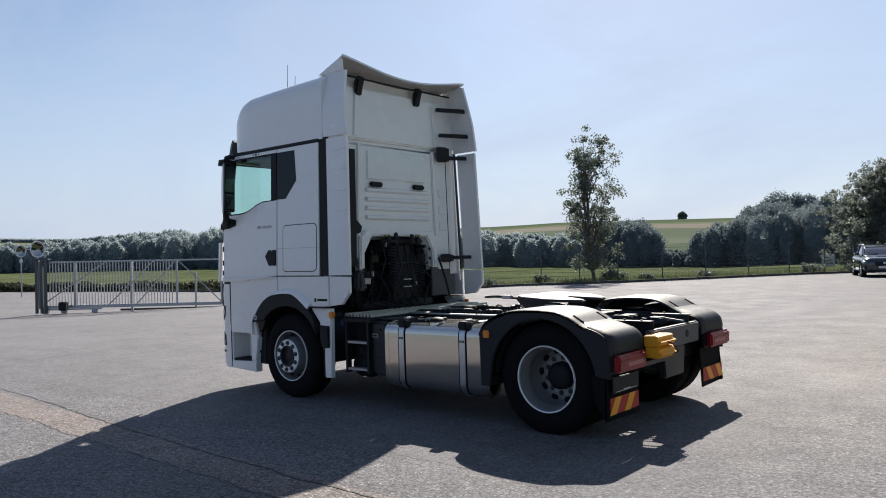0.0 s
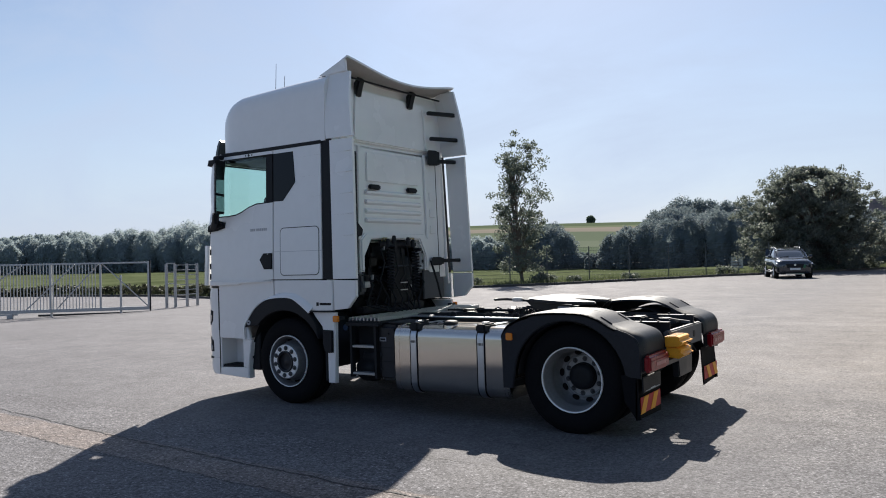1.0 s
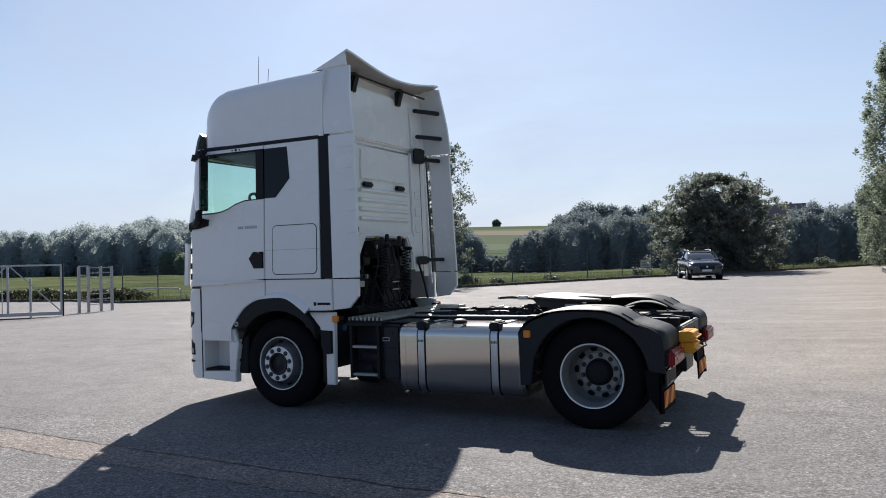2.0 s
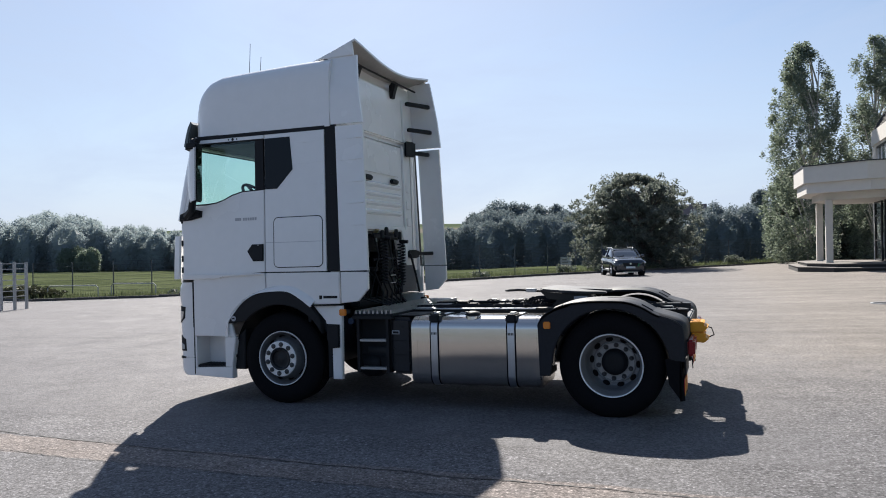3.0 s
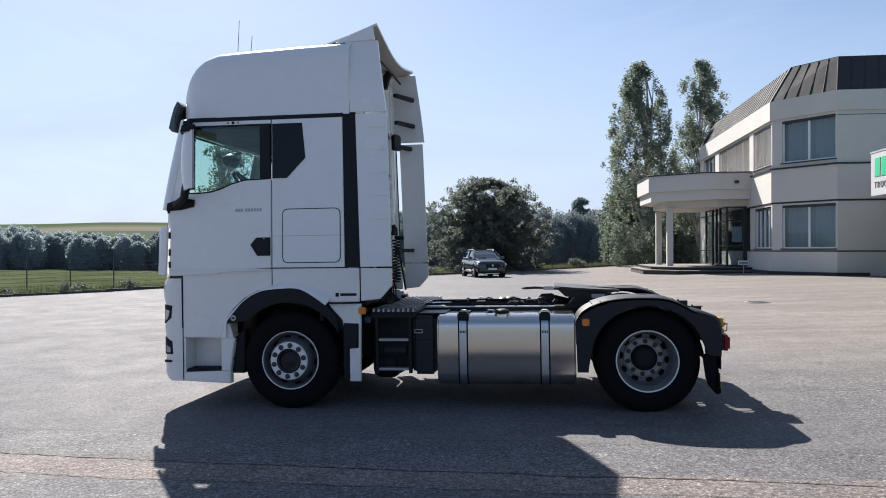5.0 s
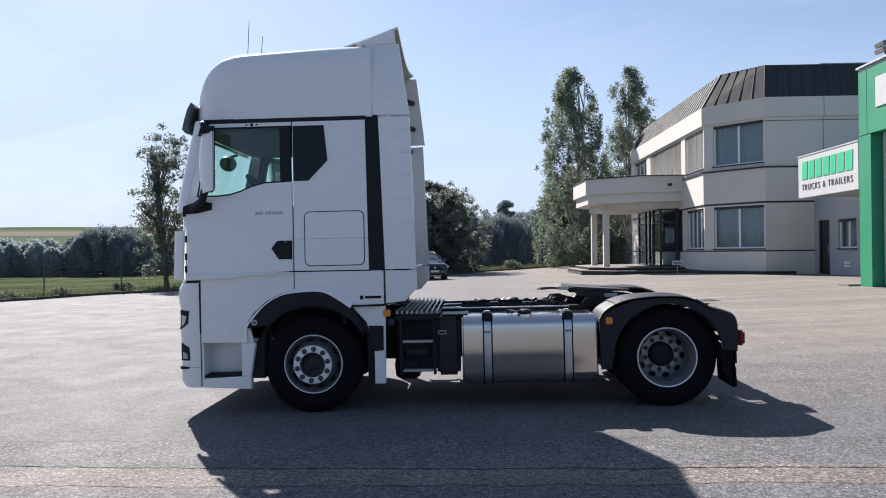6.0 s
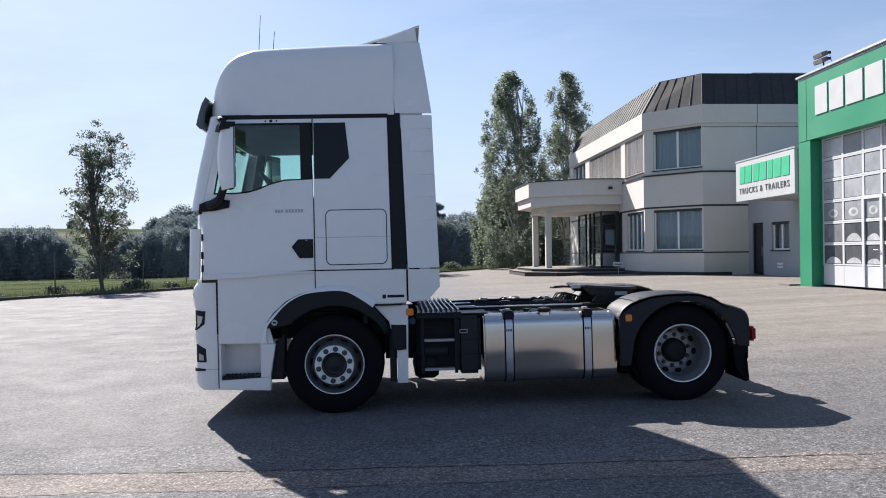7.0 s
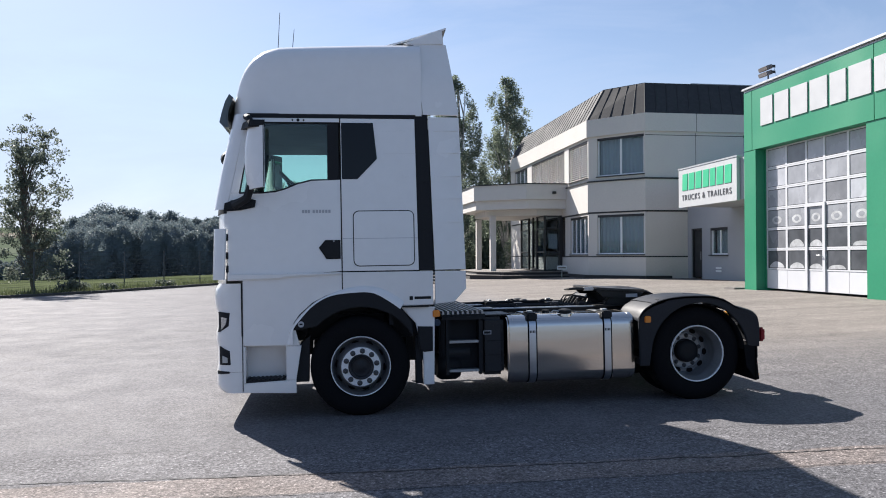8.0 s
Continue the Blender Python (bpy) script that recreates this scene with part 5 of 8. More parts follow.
    poly_on_side([(-0.735, 0.396), (-0.64, 0.396), (-0.585, 0.73), (-0.735, 0.738)], s, 1.10, 1.195, 0.008, bm)
    part("step_frame", bm, WHITE, truck)
    part("step_recess", B((-1.15, -0.735, min(s * 0.93, s * 0.95), max(s * 0.93, s * 0.95), 0.37, 0.74), (-1.15, -0.735, min(s * 0.95, s * 1.15), max(s * 0.95, s * 1.15), 0.735, 0.75), (-1.148, -1.128, min(s * 0.951, s * 1.185), max(s * 0.951, s * 1.185), 0.38, 0.734)), WHITE, truck, smooth=0)
    tread = B((-1.13, -0.745, min(s * 0.95, s * 1.17), max(s * 0.95, s * 1.17), 0.378, 0.402))
    for k in range(9):
        add_box(tread, -1.12 + k * 0.042, -1.10 + k * 0.042, min(s * 0.96, s * 1.16), max(s * 0.96, s * 1.16), 0.402, 0.41)
    part("step_tread", tread, BLACK, truck, smooth=0)
    part("splash_guard", poly_on_side([(-0.66, 0.36), (-0.60, 0.74), (-0.50, 0.82), (-0.515, 0.36)], s, 0.95, 1.13, 0.01), BLACK, truck)
    part("rear_corner", sheet(8, 4, lambda u, v: (0.655 + 0.045 * math.cos(u * math.pi / 2) ** 0.6, s * (0.955 + 0.175 * math.sin(u * math.pi / 2)), (1.40 if s > 0 else 1.55) + (1.65 if s > 0 else 1.5) * v)), WHITE, truck)
    # black arch trim, liner and the strip behind the wheel
    outer = smooth_line([(-0.668, 0.885), (-0.60, 0.985), (-0.535, 1.06), (-0.47, 1.126), (-0.39, 1.178), (-0.303, 1.217), (-0.16, 1.246), (-0.016, 1.252), (0.129, 1.240), (0.21, 1.205), (0.273, 1.166), (0.37, 1.098), (0.44, 1.04), (0.52, 0.93)])
    inner = [(0.60 * math.cos(a), 0.5 + 0.60 * math.sin(a)) for a in [radians(d) for d in range(28, 142, 9)]]
    # the flared white moulding round the arch
    rim_a = smooth_line([(-0.730, 0.748), (-0.690, 0.891), (-0.592, 1.033), (-0.423, 1.175), (-0.206, 1.268), (-0.013, 1.308), (0.181, 1.292), (0.326, 1.228), (0.45, 1.14)])
    rim_b = smooth_line([(-0.662, 0.740), (-0.662, 0.890), (-0.590, 0.992), (-0.460, 1.128), (-0.280, 1.220), (-0.016, 1.247), (0.140, 1.233), (0.280, 1.156), (0.40, 1.070)])
    def flare(u, v):
        k = u * (len(rim_a) - 1)
        i = min(int(k), len(rim_a) - 2)
        (ax, az), (bx, bz) = (tuple(np.array(q[i]) * (1 - k + i) + np.array(q[i + 1]) * (k - i)) for q in (rim_a, rim_b))
        return (ax + (bx - ax) * v, s * (1.1945 + 0.034 * math.sin(math.pi / 2 * v ** 0.8)), az + (bz - az) * v)
    part("arch_moulding", sheet(40, 6, flare, lambda u, v: Vector((0, -s * 0.025, 0))), WHITE, truck)
    part("arch_trim", poly_on_side(outer + inner, s, 1.13, 1.224, 0.008), BLACK, truck, "black plastic wheel-arch trim")
    part("trim_bar", B((0.36, 0.70, min(s * 1.12, s * 1.225), max(s * 1.12, s * 1.225), 1.084, 1.096), bevel=0.004), BLACK, truck)
    badge = part("marker_badge", disc(None, 0.030, "y", (-0.585, s * 1.224, 0.945), 18, s * 0.005), LABELGREY, truck)
    part("badge_core", B((-0.600, -0.570, min(s * 1.229, s * 1.231), max(s * 1.229, s * 1.231), 0.937, 0.953)), BLACK, badge, smooth=0)
    part("arch_liner", sheet(24, 3, lambda u, v: (0.62 * math.cos(radians(-5 + 185 * u)), s * (0.55 + 0.6 * v), 0.5 + 0.66 * math.sin(radians(-5 + 185 * u)))), BLACK, truck)
    part("rear_wing_strip", poly_on_side([(0.757, 1.08), (0.757, 1.03), (0.743, 0.29), (0.635, 0.29), (0.635, 0.63), (0.60, 0.74), (0.56, 0.92), (0.45, 1.04), (0.42, 1.08)], s, 1.12, 1.18, 0.008), WHITE, truck)
    part("strip_pad", poly_on_side([(0.580, 0.886), (0.733, 0.880), (0.731, 0.632), (0.645, 0.624), (0.602, 0.645), (0.578, 0.734)], s, 1.17, 1.205, 0.014), BLACK, truck)
    part("strip_back", poly_on_side([(0.56, 0.30), (0.63, 0.30), (0.63, 0.70), (0.56, 0.80)], s, 1.05, 1.14, 0.005), BLACK, truck)
    a = part("side_marker", B((0.735, 0.81, s * 1.16, s * 1.20, 0.975, 1.045), bevel=0.008), AMBER, truck, "amber side marker lamp")
    part("marker_bracket", B((0.74, 0.80, s * 1.06, s * 1.16, 0.99, 1.03)), BLACK, a, smooth=0)
    # side fairings behind the cab
    def fair(z0, z1, xa0, xa1, xb0, xb1, nv):
        def at(u, v):
            z = z0 + (z1 - z0) * v
            xa, xb = xa0 + (xa1 - xa0) * v, xb0 + (xb1 - xb0) * v
            return (xa + (xb - xa) * u, s * (side_y(z) - 0.015 * u ** 3), z)
        return sheet(8, nv, at, lambda u, v: Vector((0, -s * 0.035, 0)))
    part("upper_fairing", fair(3.045, 3.80 if s < 0 else 3.895, 0.675, 0.60, 1.045 if s < 0 else 1.07, 0.942 if s < 0 else 0.985, 10), WHITE, truck)
    for z in (1.93, 2.17, 2.40, 2.64, 2.87):
        if z > 2.2:
            part("cab_press", prism([(0.24 + 0.5 * (2.87 - z) * (z < 2.5), z), (0.582, z + 0.006), (0.582, z + 0.016), (0.30 + 0.3 * (2.87 - z) * (z < 2.5), z + 0.024)], "y", s * 1.18, s * 1.2025, bevel=0.003), WHITE, truck)
        part("fairing_press", prism([(0.79 - 0.02 * (z - 1.5) / 1.5, z), (1.06 - 0.03 * (z - 1.5) / 1.5, z + 0.01), (1.06 - 0.03 * (z - 1.5) / 1.5, z + 0.022), (0.79 - 0.02 * (z - 1.5) / 1.5, z + 0.030)], "y", s * 1.18, s * 1.2025, bevel=0.003), WHITE, truck)
    part("side_fairing", fair(1.458, 3.02, 0.765 if s < 0 else 0.772, 0.725 if s < 0 else 0.735, 1.085, 1.045, 12), WHITE, truck)
    low = poly_on_side([(0.765 if s < 0 else 0.776, 1.446), (1.085, 1.44), (1.085, 1.26), (0.965, 1.13), (0.765 if s < 0 else 0.776, 1.11)], s, 1.15, 1.195, 0.006)
    part("lower_fairing", low, WHITE, truck)
    for z in (3.59, 3.255, 2.96, 1.62) if s > 0 else ():
        x0 = 0.745 if z > 3 else 0.70
        e = side_y(z)
        bm = prism([(x0, s * (e - 0.42)), (x0 + 0.05, s * (e - 0.45)), (x0 + 0.21, s * (e - 0.10)), (x0 + 0.205, s * (e - 0.03)), (x0 + 0.16, s * (e - 0.03))], "z", z - 0.025, z + 0.022, bevel=0.006)
        if z in (2.96, 1.62):
            join(bm, prism([(x0, s * (e - 0.42)), (x0 + 0.06, s * (e - 0.50)), (x0 + 0.10, s * (e - 0.38)), (x0 + 0.10, s * (e - 0.28))], "z", z - 0.06, z + (0.14 if z > 2 else 0.05), bevel=0.012))
        part("fairing_bracket", bm, BLACK, truck, "black fairing bracket")
    # mirror
    mir = new("mirror_assembly")
    mir.parent = truck
    mir["label"] = "white mirror housing on black arms"
    mir.location = (0.045, 0, 0.01)
    part("upper_arm", tube([(-1.10, s * 1.18, 2.985), (-1.13, s * 1.24, 2.99), (-1.10, s * 1.31, 2.97), (-1.06, s * 1.34, 2.89)], 0.032, 8), BLACK, mir)
    part("lower_arm", tube([(-1.28, s * 1.17, 2.13), (-1.24, s * 1.23, 2.12), (-1.13, s * 1.29, 2.18), (-1.08, s * 1.33, 2.30)], 0.05, 8, r_end=0.04), BLACK, mir)
    part("arm_foot", prism([(-1.36, 2.06), (-1.35, 2.14), (-1.18, 2.20), (-1.05, 2.17), (-1.06, 2.10), (-1.2, 2.07)], "y", s * 1.14, s * 1.24, bevel=0.02), BLACK, mir)
    def turned(b):
        for v in b.verts:
            v.co.x += 0.42 * (abs(v.co.y) - 1.34)
        return b
    hs = sheet(8, 14, lambda u, v: (-1.01 - 0.13 * math.sin(math.pi * u) ** 0.6 * (0.75 + 0.25 * math.sin(math.pi * v)), s * (1.23 + 0.22 * u), 2.28 + 0.60 * v - 0.02 * math.sin(math.pi * u)), lambda u, v: Vector((0.02, 0, 0)))
    part("housing", turned(hs), WHITE, mir)
    part("bezel", turned(B((-1.015, -0.985, min(s * 1.225, s * 1.455), max(s * 1.225, s * 1.455), 2.27, 2.90), bevel=0.012)), BLACK, mir)
    part("mirror_pane", turned(B((-0.986, -0.979, min(s * 1.245, s * 1.435), max(s * 1.245, s * 1.435), 2.52, 2.86))), MIRROR, mir, smooth=0)
    part("wide_pane", turned(B((-0.986, -0.979, min(s * 1.245, s * 1.435), max(s * 1.245, s * 1.435), 2.30, 2.49))), MIRROR, mir, smooth=0)
    part("housing_cap", turned(prism([(-1.14, 2.86), (-1.12, 2.93), (-0.98, 2.93), (-0.98, 2.86)], "y", s * 1.222, s * 1.455, bevel=0.015)), BLACK, mir)


for side in (-1, 1):
    build_side(side)


BUMPER = [(0.28, -1.37), (0.31, -1.42), (0.36, -1.447), (0.50, -1.447), (0.57, -1.436), (0.74, -1.436), (0.80, -1.450), (0.87, -1.450), (0.93, -1.434), (1.08, -1.434), (1.14, -1.455), (1.23, -1.466), (1.31, -1.452), (1.36, -1.415)]


def build_front_bumper():
    def plan(u, z):
        a = radians(-90 + 180 * u)
        s, c = math.sin(a), math.cos(a)
        d = -(interp(BUMPER, z) + 1.155)
        return (-1.155 - d * abs(c) ** 0.44, math.copysign(abs(s) ** 0.28, s) * (HALF - 0.012), z)
    def rows(z0, z1, mat, name, label="", nv=12, off=0.0):
        part(name, sheet(40, nv, lambda u, v: plan(u, z0 + (z1 - z0) * v), lambda u, v: Vector((0.02, -0.02 * math.copysign(1, u - 0.5) * (abs(2 * u - 1) ** 4), 0))), mat, truck, label)
    rows(0.285, 0.49, WHITE, "bumper", "", 10)
    rows(0.493, 1.36, WHITE, "bumper_upper", "", 34)
    def patch(s, z0, z1, u0, u1, proud, slant=0.0, rise=0.0, fall=0.0):
        """A piece laid on the bumper corner; slant pulls its lower edge forward."""
        def at(a, b):
            u = u0 + slant * (1 - b) + (u1 - u0 - slant * (1 - b)) * a
            lo, hi = z0 + (z1 - z0) * rise * (1 - a) ** 1.6, z1 - (z1 - z0) * fall * (1 - a) ** 1.3
            x, y, z = plan(u, lo + (hi - lo) * b)
            return (-1.155 + (x + 1.155) * (1 + 8 * proud) - proud, -s * (y * (1 + proud)), z)
        return sheet(10, 6, at, lambda a, b: Vector((0.02, -s * 0.012, 0)))
    for s in (-1, 1):
        part("headlamp", patch(s, 0.885, 1.085, 0.044, 0.20, 0.004, 0.012, 0.30, 0.05), BLACK, truck, "dark headlamp wrapping the cab corner")
        part("headlamp_lens", patch(s, 0.915, 1.035, 0.058, 0.13, 0.007, 0.015, 0.4, 0.1), CHROME, truck)
        part("fog_recess", patch(s, 0.565, 0.745, 0.048, 0.18, 0.004, -0.006, 0.0, 0.25), BLACK, truck)
        part("fog_lamp", patch(s, 0.585, 0.655, 0.060, 0.12, 0.006, 0.0, 0.0, 0.3), GALV, truck)
        part("slot", patch(s, 0.473, 0.507, 0.048, 0.22, 0.004, 0.0, 0.2, 0.2), BLACK, truck)
        part("bumper_gap", B((-1.162, -1.148, min(s * 1.12, s * 1.197), max(s * 1.12, s * 1.197), 0.84, 1.36), (-1.158, -1.152, min(s * 1.12, s * 1.195), max(s * 1.12, s * 1.195), 0.30, 0.84)), BLACK, truck, smooth=0)


build_front_bumper()


KM = new("kerb_mirror")
KM.parent = truck
KM["label"] = "dark kerb mirror at the far windscreen corner"
part("arm", tube([(-1.23, 1.02, 2.97), (-1.38, 1.02, 2.98), (-1.50, 0.97, 2.93)], 0.02, 6), BLACK, KM)
part("housing", lathe([(0.001, -0.13), (0.07, -0.115), (0.10, -0.05), (0.10, 0.05), (0.07, 0.115), (0.001, 0.13)], 16, "y", (-1.52, 0.96, 2.85)), BLACK, KM)


# a separate beige-grey, darker than the paint, for the spoiler's underside
LINING = material("beige_grey_lining", (0.42, 0.40, 0.375), 0.8, var=0.15, scale=4, fine=40)


def build_rear_wall():
    # back of the sleeper with pressed ribs and the arch over the engine
    part("intake_seal", prism([(-0.97, 1.55), (-0.97, 2.93), (-0.80, 2.93), (-0.79, 2.10), (-0.70, 2.02), (-0.72, 1.95), (-0.79, 1.93), (-0.79, 1.55)], "x", 0.70, 0.80, bevel=0.02), BLACK, truck, "black air-intake seal")
    part("rear_wall", prism([(-0.99, 1.60), (-0.99, 3.05), (0.99, 3.05), (0.99, 1.42), (0.72, 1.42), (0.66, 1.47), (0.53, 1.47), (0.53, 1.66), (0.42, 1.87), (-0.46, 1.87), (-0.58, 1.66), (-0.58, 1.50), (-0.70, 1.50), (-0.70, 1.60)], "x", 0.60, 0.70, bevel=0.05, seg=4), WHITE, truck)
    part("upper_rear_wall", prism([(-0.97, 3.07), (-0.95, 3.60), (-0.88, 3.70), (0.88, 3.70), (0.95, 3.60), (0.97, 3.07)], "x", 0.655, 0.705, bevel=0.02), WHITE, truck)
    def ry(y0, y1, z0, z1, out, r=0.012):
        return B((0.69, 0.70 + out, y0, y1, z0, z1), bevel=r, seg=3)
    part("pressed_panel", ry(-0.54, 0.52, 2.60, 2.96, 0.018), WHITE, truck)
    for z in (2.475, 2.36, 2.25, 2.14):
        part("pressed_rib", prism([(0.695, z - 0.040), (0.735, z - 0.014), (0.735, z + 0.010), (0.695, z + 0.032)], "y", -0.57, 0.56, bevel=0.010), WHITE, truck)
    for s in (-1, 1):
        part("edge_swage", prism([(s * 0.66, 1.9), (s * 0.72, 1.9), (s * 0.70, 3.03), (s * 0.64, 3.03)], "x", 0.695, 0.722, bevel=0.012), WHITE, truck)
        for z in (2.42, 2.2, 1.98):
            part("side_press", ry(min(s * 0.76, s * 0.9), max(s * 0.76, s * 0.9), z, z + 0.12, 0.010), WHITE, truck)
        part("upper_swage", prism([(s * 0.70, 3.1), (s * 0.76, 3.1), (s * 0.72, 3.64), (s * 0.66, 3.64)], "x", 0.70, 0.722, bevel=0.01), WHITE, truck)
    part("arch_frame", prism([(-0.70, 1.52), (-0.70, 1.90), (-0.60, 1.985), (0.58, 1.985), (0.66, 1.90), (0.66, 1.50), (0.575, 1.50), (0.575, 1.70), (0.46, 1.905), (-0.50, 1.905), (-0.625, 1.70), (-0.625, 1.52)], "x", 0.695, 0.750, bevel=0.018, seg=3), WHITE, truck)
    for y, z in ((-0.52, 1.72), (0.50, 1.74), (0.50, 1.62)):
        part("frame_hole", disc(None, 0.022, "x", (0.750, y, z), 14, 0.004), BLACK, truck)
    for y in (-0.28, 0.27):
        part("lifting_eye", tube([(0.72, y - 0.03, 1.86), (0.77, y - 0.03, 1.92), (0.77, y + 0.03, 1.92), (0.72, y + 0.03, 1.86)], 0.012, 6), AMBERSTEEL, truck, "passivated steel eye")
    for y in (-0.40, 0.36):
        part("wall_grip", B((0.70, 0.745, y - 0.105, y + 0.105, 2.508, 2.572), bevel=0.016), BLACK, truck, "black grab recess")
    # roof spoiler with a dipped trailing edge
    def dip(y):
        return 3.972 - 0.130 * math.cos(math.pi / 2 * min(1, abs(y) / 1.10)) ** 1.2
    def top(u, v):
        y = -1.105 + 2.21 * u
        x = 0.13 + (0.942 - 0.13) * v
        lo = 3.806 - 0.02 * (abs(y) / 1.10) ** 6
        z = lo + (dip(y) - lo) * v ** 1.25
        w = 0.82 + 0.18 * v
        return (x, y * w, z)
    part("roof_spoiler", sheet(30, 8, top, lambda u, v: Vector((0, 0, -0.02))), WHITE, truck, "white roof air deflector")
    part("spoiler_lining", sheet(30, 8, lambda u, v: (top(u, v)[0] - 0.004, top(u, v)[1] * 0.99, top(u, v)[2] - 0.025), lambda u, v: Vector((0, 0, -0.006))), LINING, truck, "beige-grey underside")
    for s in (-1, 1):
        part("spoiler_cheek", prism([(0.50, 3.80), (0.90, 3.955), (0.915, 3.80), (0.62, 3.79)], "y", s * 1.065, s * 1.10, bevel=0.006), WHITE, truck)
    # black fillers added to put the slit's dark under the spoiler
    for s in (-1, 1):
        part("spoiler_seal", prism([(0.36, 3.78), (0.62, 3.79), (0.62, 3.84), (0.45, 3.815)], "y", s * 0.90, s * 0.99), BLACK, truck, smooth=0)
    for y in (-0.67, 0.37):
        bm = prism([(0.70, 3.60), (0.742, 3.60), (0.755, 3.66), (0.80, 3.79), (0.76, 3.82), (0.70, 3.76)], "y", y - 0.06, y + 0.06, bevel=0.02)
        part("spoiler_hinge", bm, BLACK, truck, "black spoiler strut")
    part("spoiler_rail", tube([(0.80, -0.95, 3.78), (0.82, 0, 3.765), (0.80, 0.95, 3.78)], 0.012, 6), BLACK, truck)
    for x, h in ((-0.83, 0.57), (-0.68, 0.39)):
        part("antenna", tube([(x, -0.50, 3.68), (x + 0.012, -0.50, 3.74), (x + 0.045, -0.50, 3.70 + h)], 0.006, 5, r_end=0.003), BLACK, truck, "thin whip antenna")


build_rear_wall()


def tyre(bm_r, width, y_out, s):
    """A tyre with shoulder and tread grooves, its outer wall at y_out."""
    w = width
    p = [(0.29, 0.035), (0.32, 0.012), (0.36, 0.002), (0.42, 0.0), (0.465, 0.012), (0.493, 0.035), (0.502, 0.05)]
    tread = []
    n = 4
    for k in range(n):
        a = 0.05 + (w - 0.10) * (k + 0.42) / n
        b = a + 0.012
        tread += [(0.503, a), (0.488, a + 0.001), (0.488, b), (0.503, b + 0.001)]
    q = [(r, w - h) for r, h in reversed(p)]
    prof = p + tread + q
    return lathe([(r, s * (abs(y_out) - h)) for r, h in prof], 72, "y")


def stud_ring(parent, cx, y, s, r, n, z=0.5, size=0.016, mat=None):
    for k in range(n):
        a = 2 * math.pi * (k + 0.35) / n
        b = lathe([(size * 1.45, 0), (size * 1.45, 0.008 * s), (size, 0.010 * s), (size, 0.020 * s), (size * 0.6, 0.027 * s), (0.001, 0.027 * s)], 8, "y", (cx + r * math.cos(a), y, z + r * math.sin(a)))
        part("wheel_nut", b, mat or CHASSIS, parent)


def hand_holes(parent, cx, y, s, r, n, tilt):
    """The dark slots round the disc of the wheel."""
    for k in range(n):
        a = 2 * math.pi * (k + 0.85) / n
        b = disc(None, 0.029, "y", (0, 0, 0), 14, s * 0.006)
        o = part("hand_hole", b, RUBBER, parent, "dark ventilation hole")
        o.matrix_basis = Matrix.Translation((cx + r * math.cos(a), y, 0.5 + r * math.sin(a))) @ Matrix.Rotation(-a, 4, "Y") @ Matrix.Rotation(s * tilt, 4, "Z") @ Matrix.Diagonal((0.8, 1, 1.25, 1))


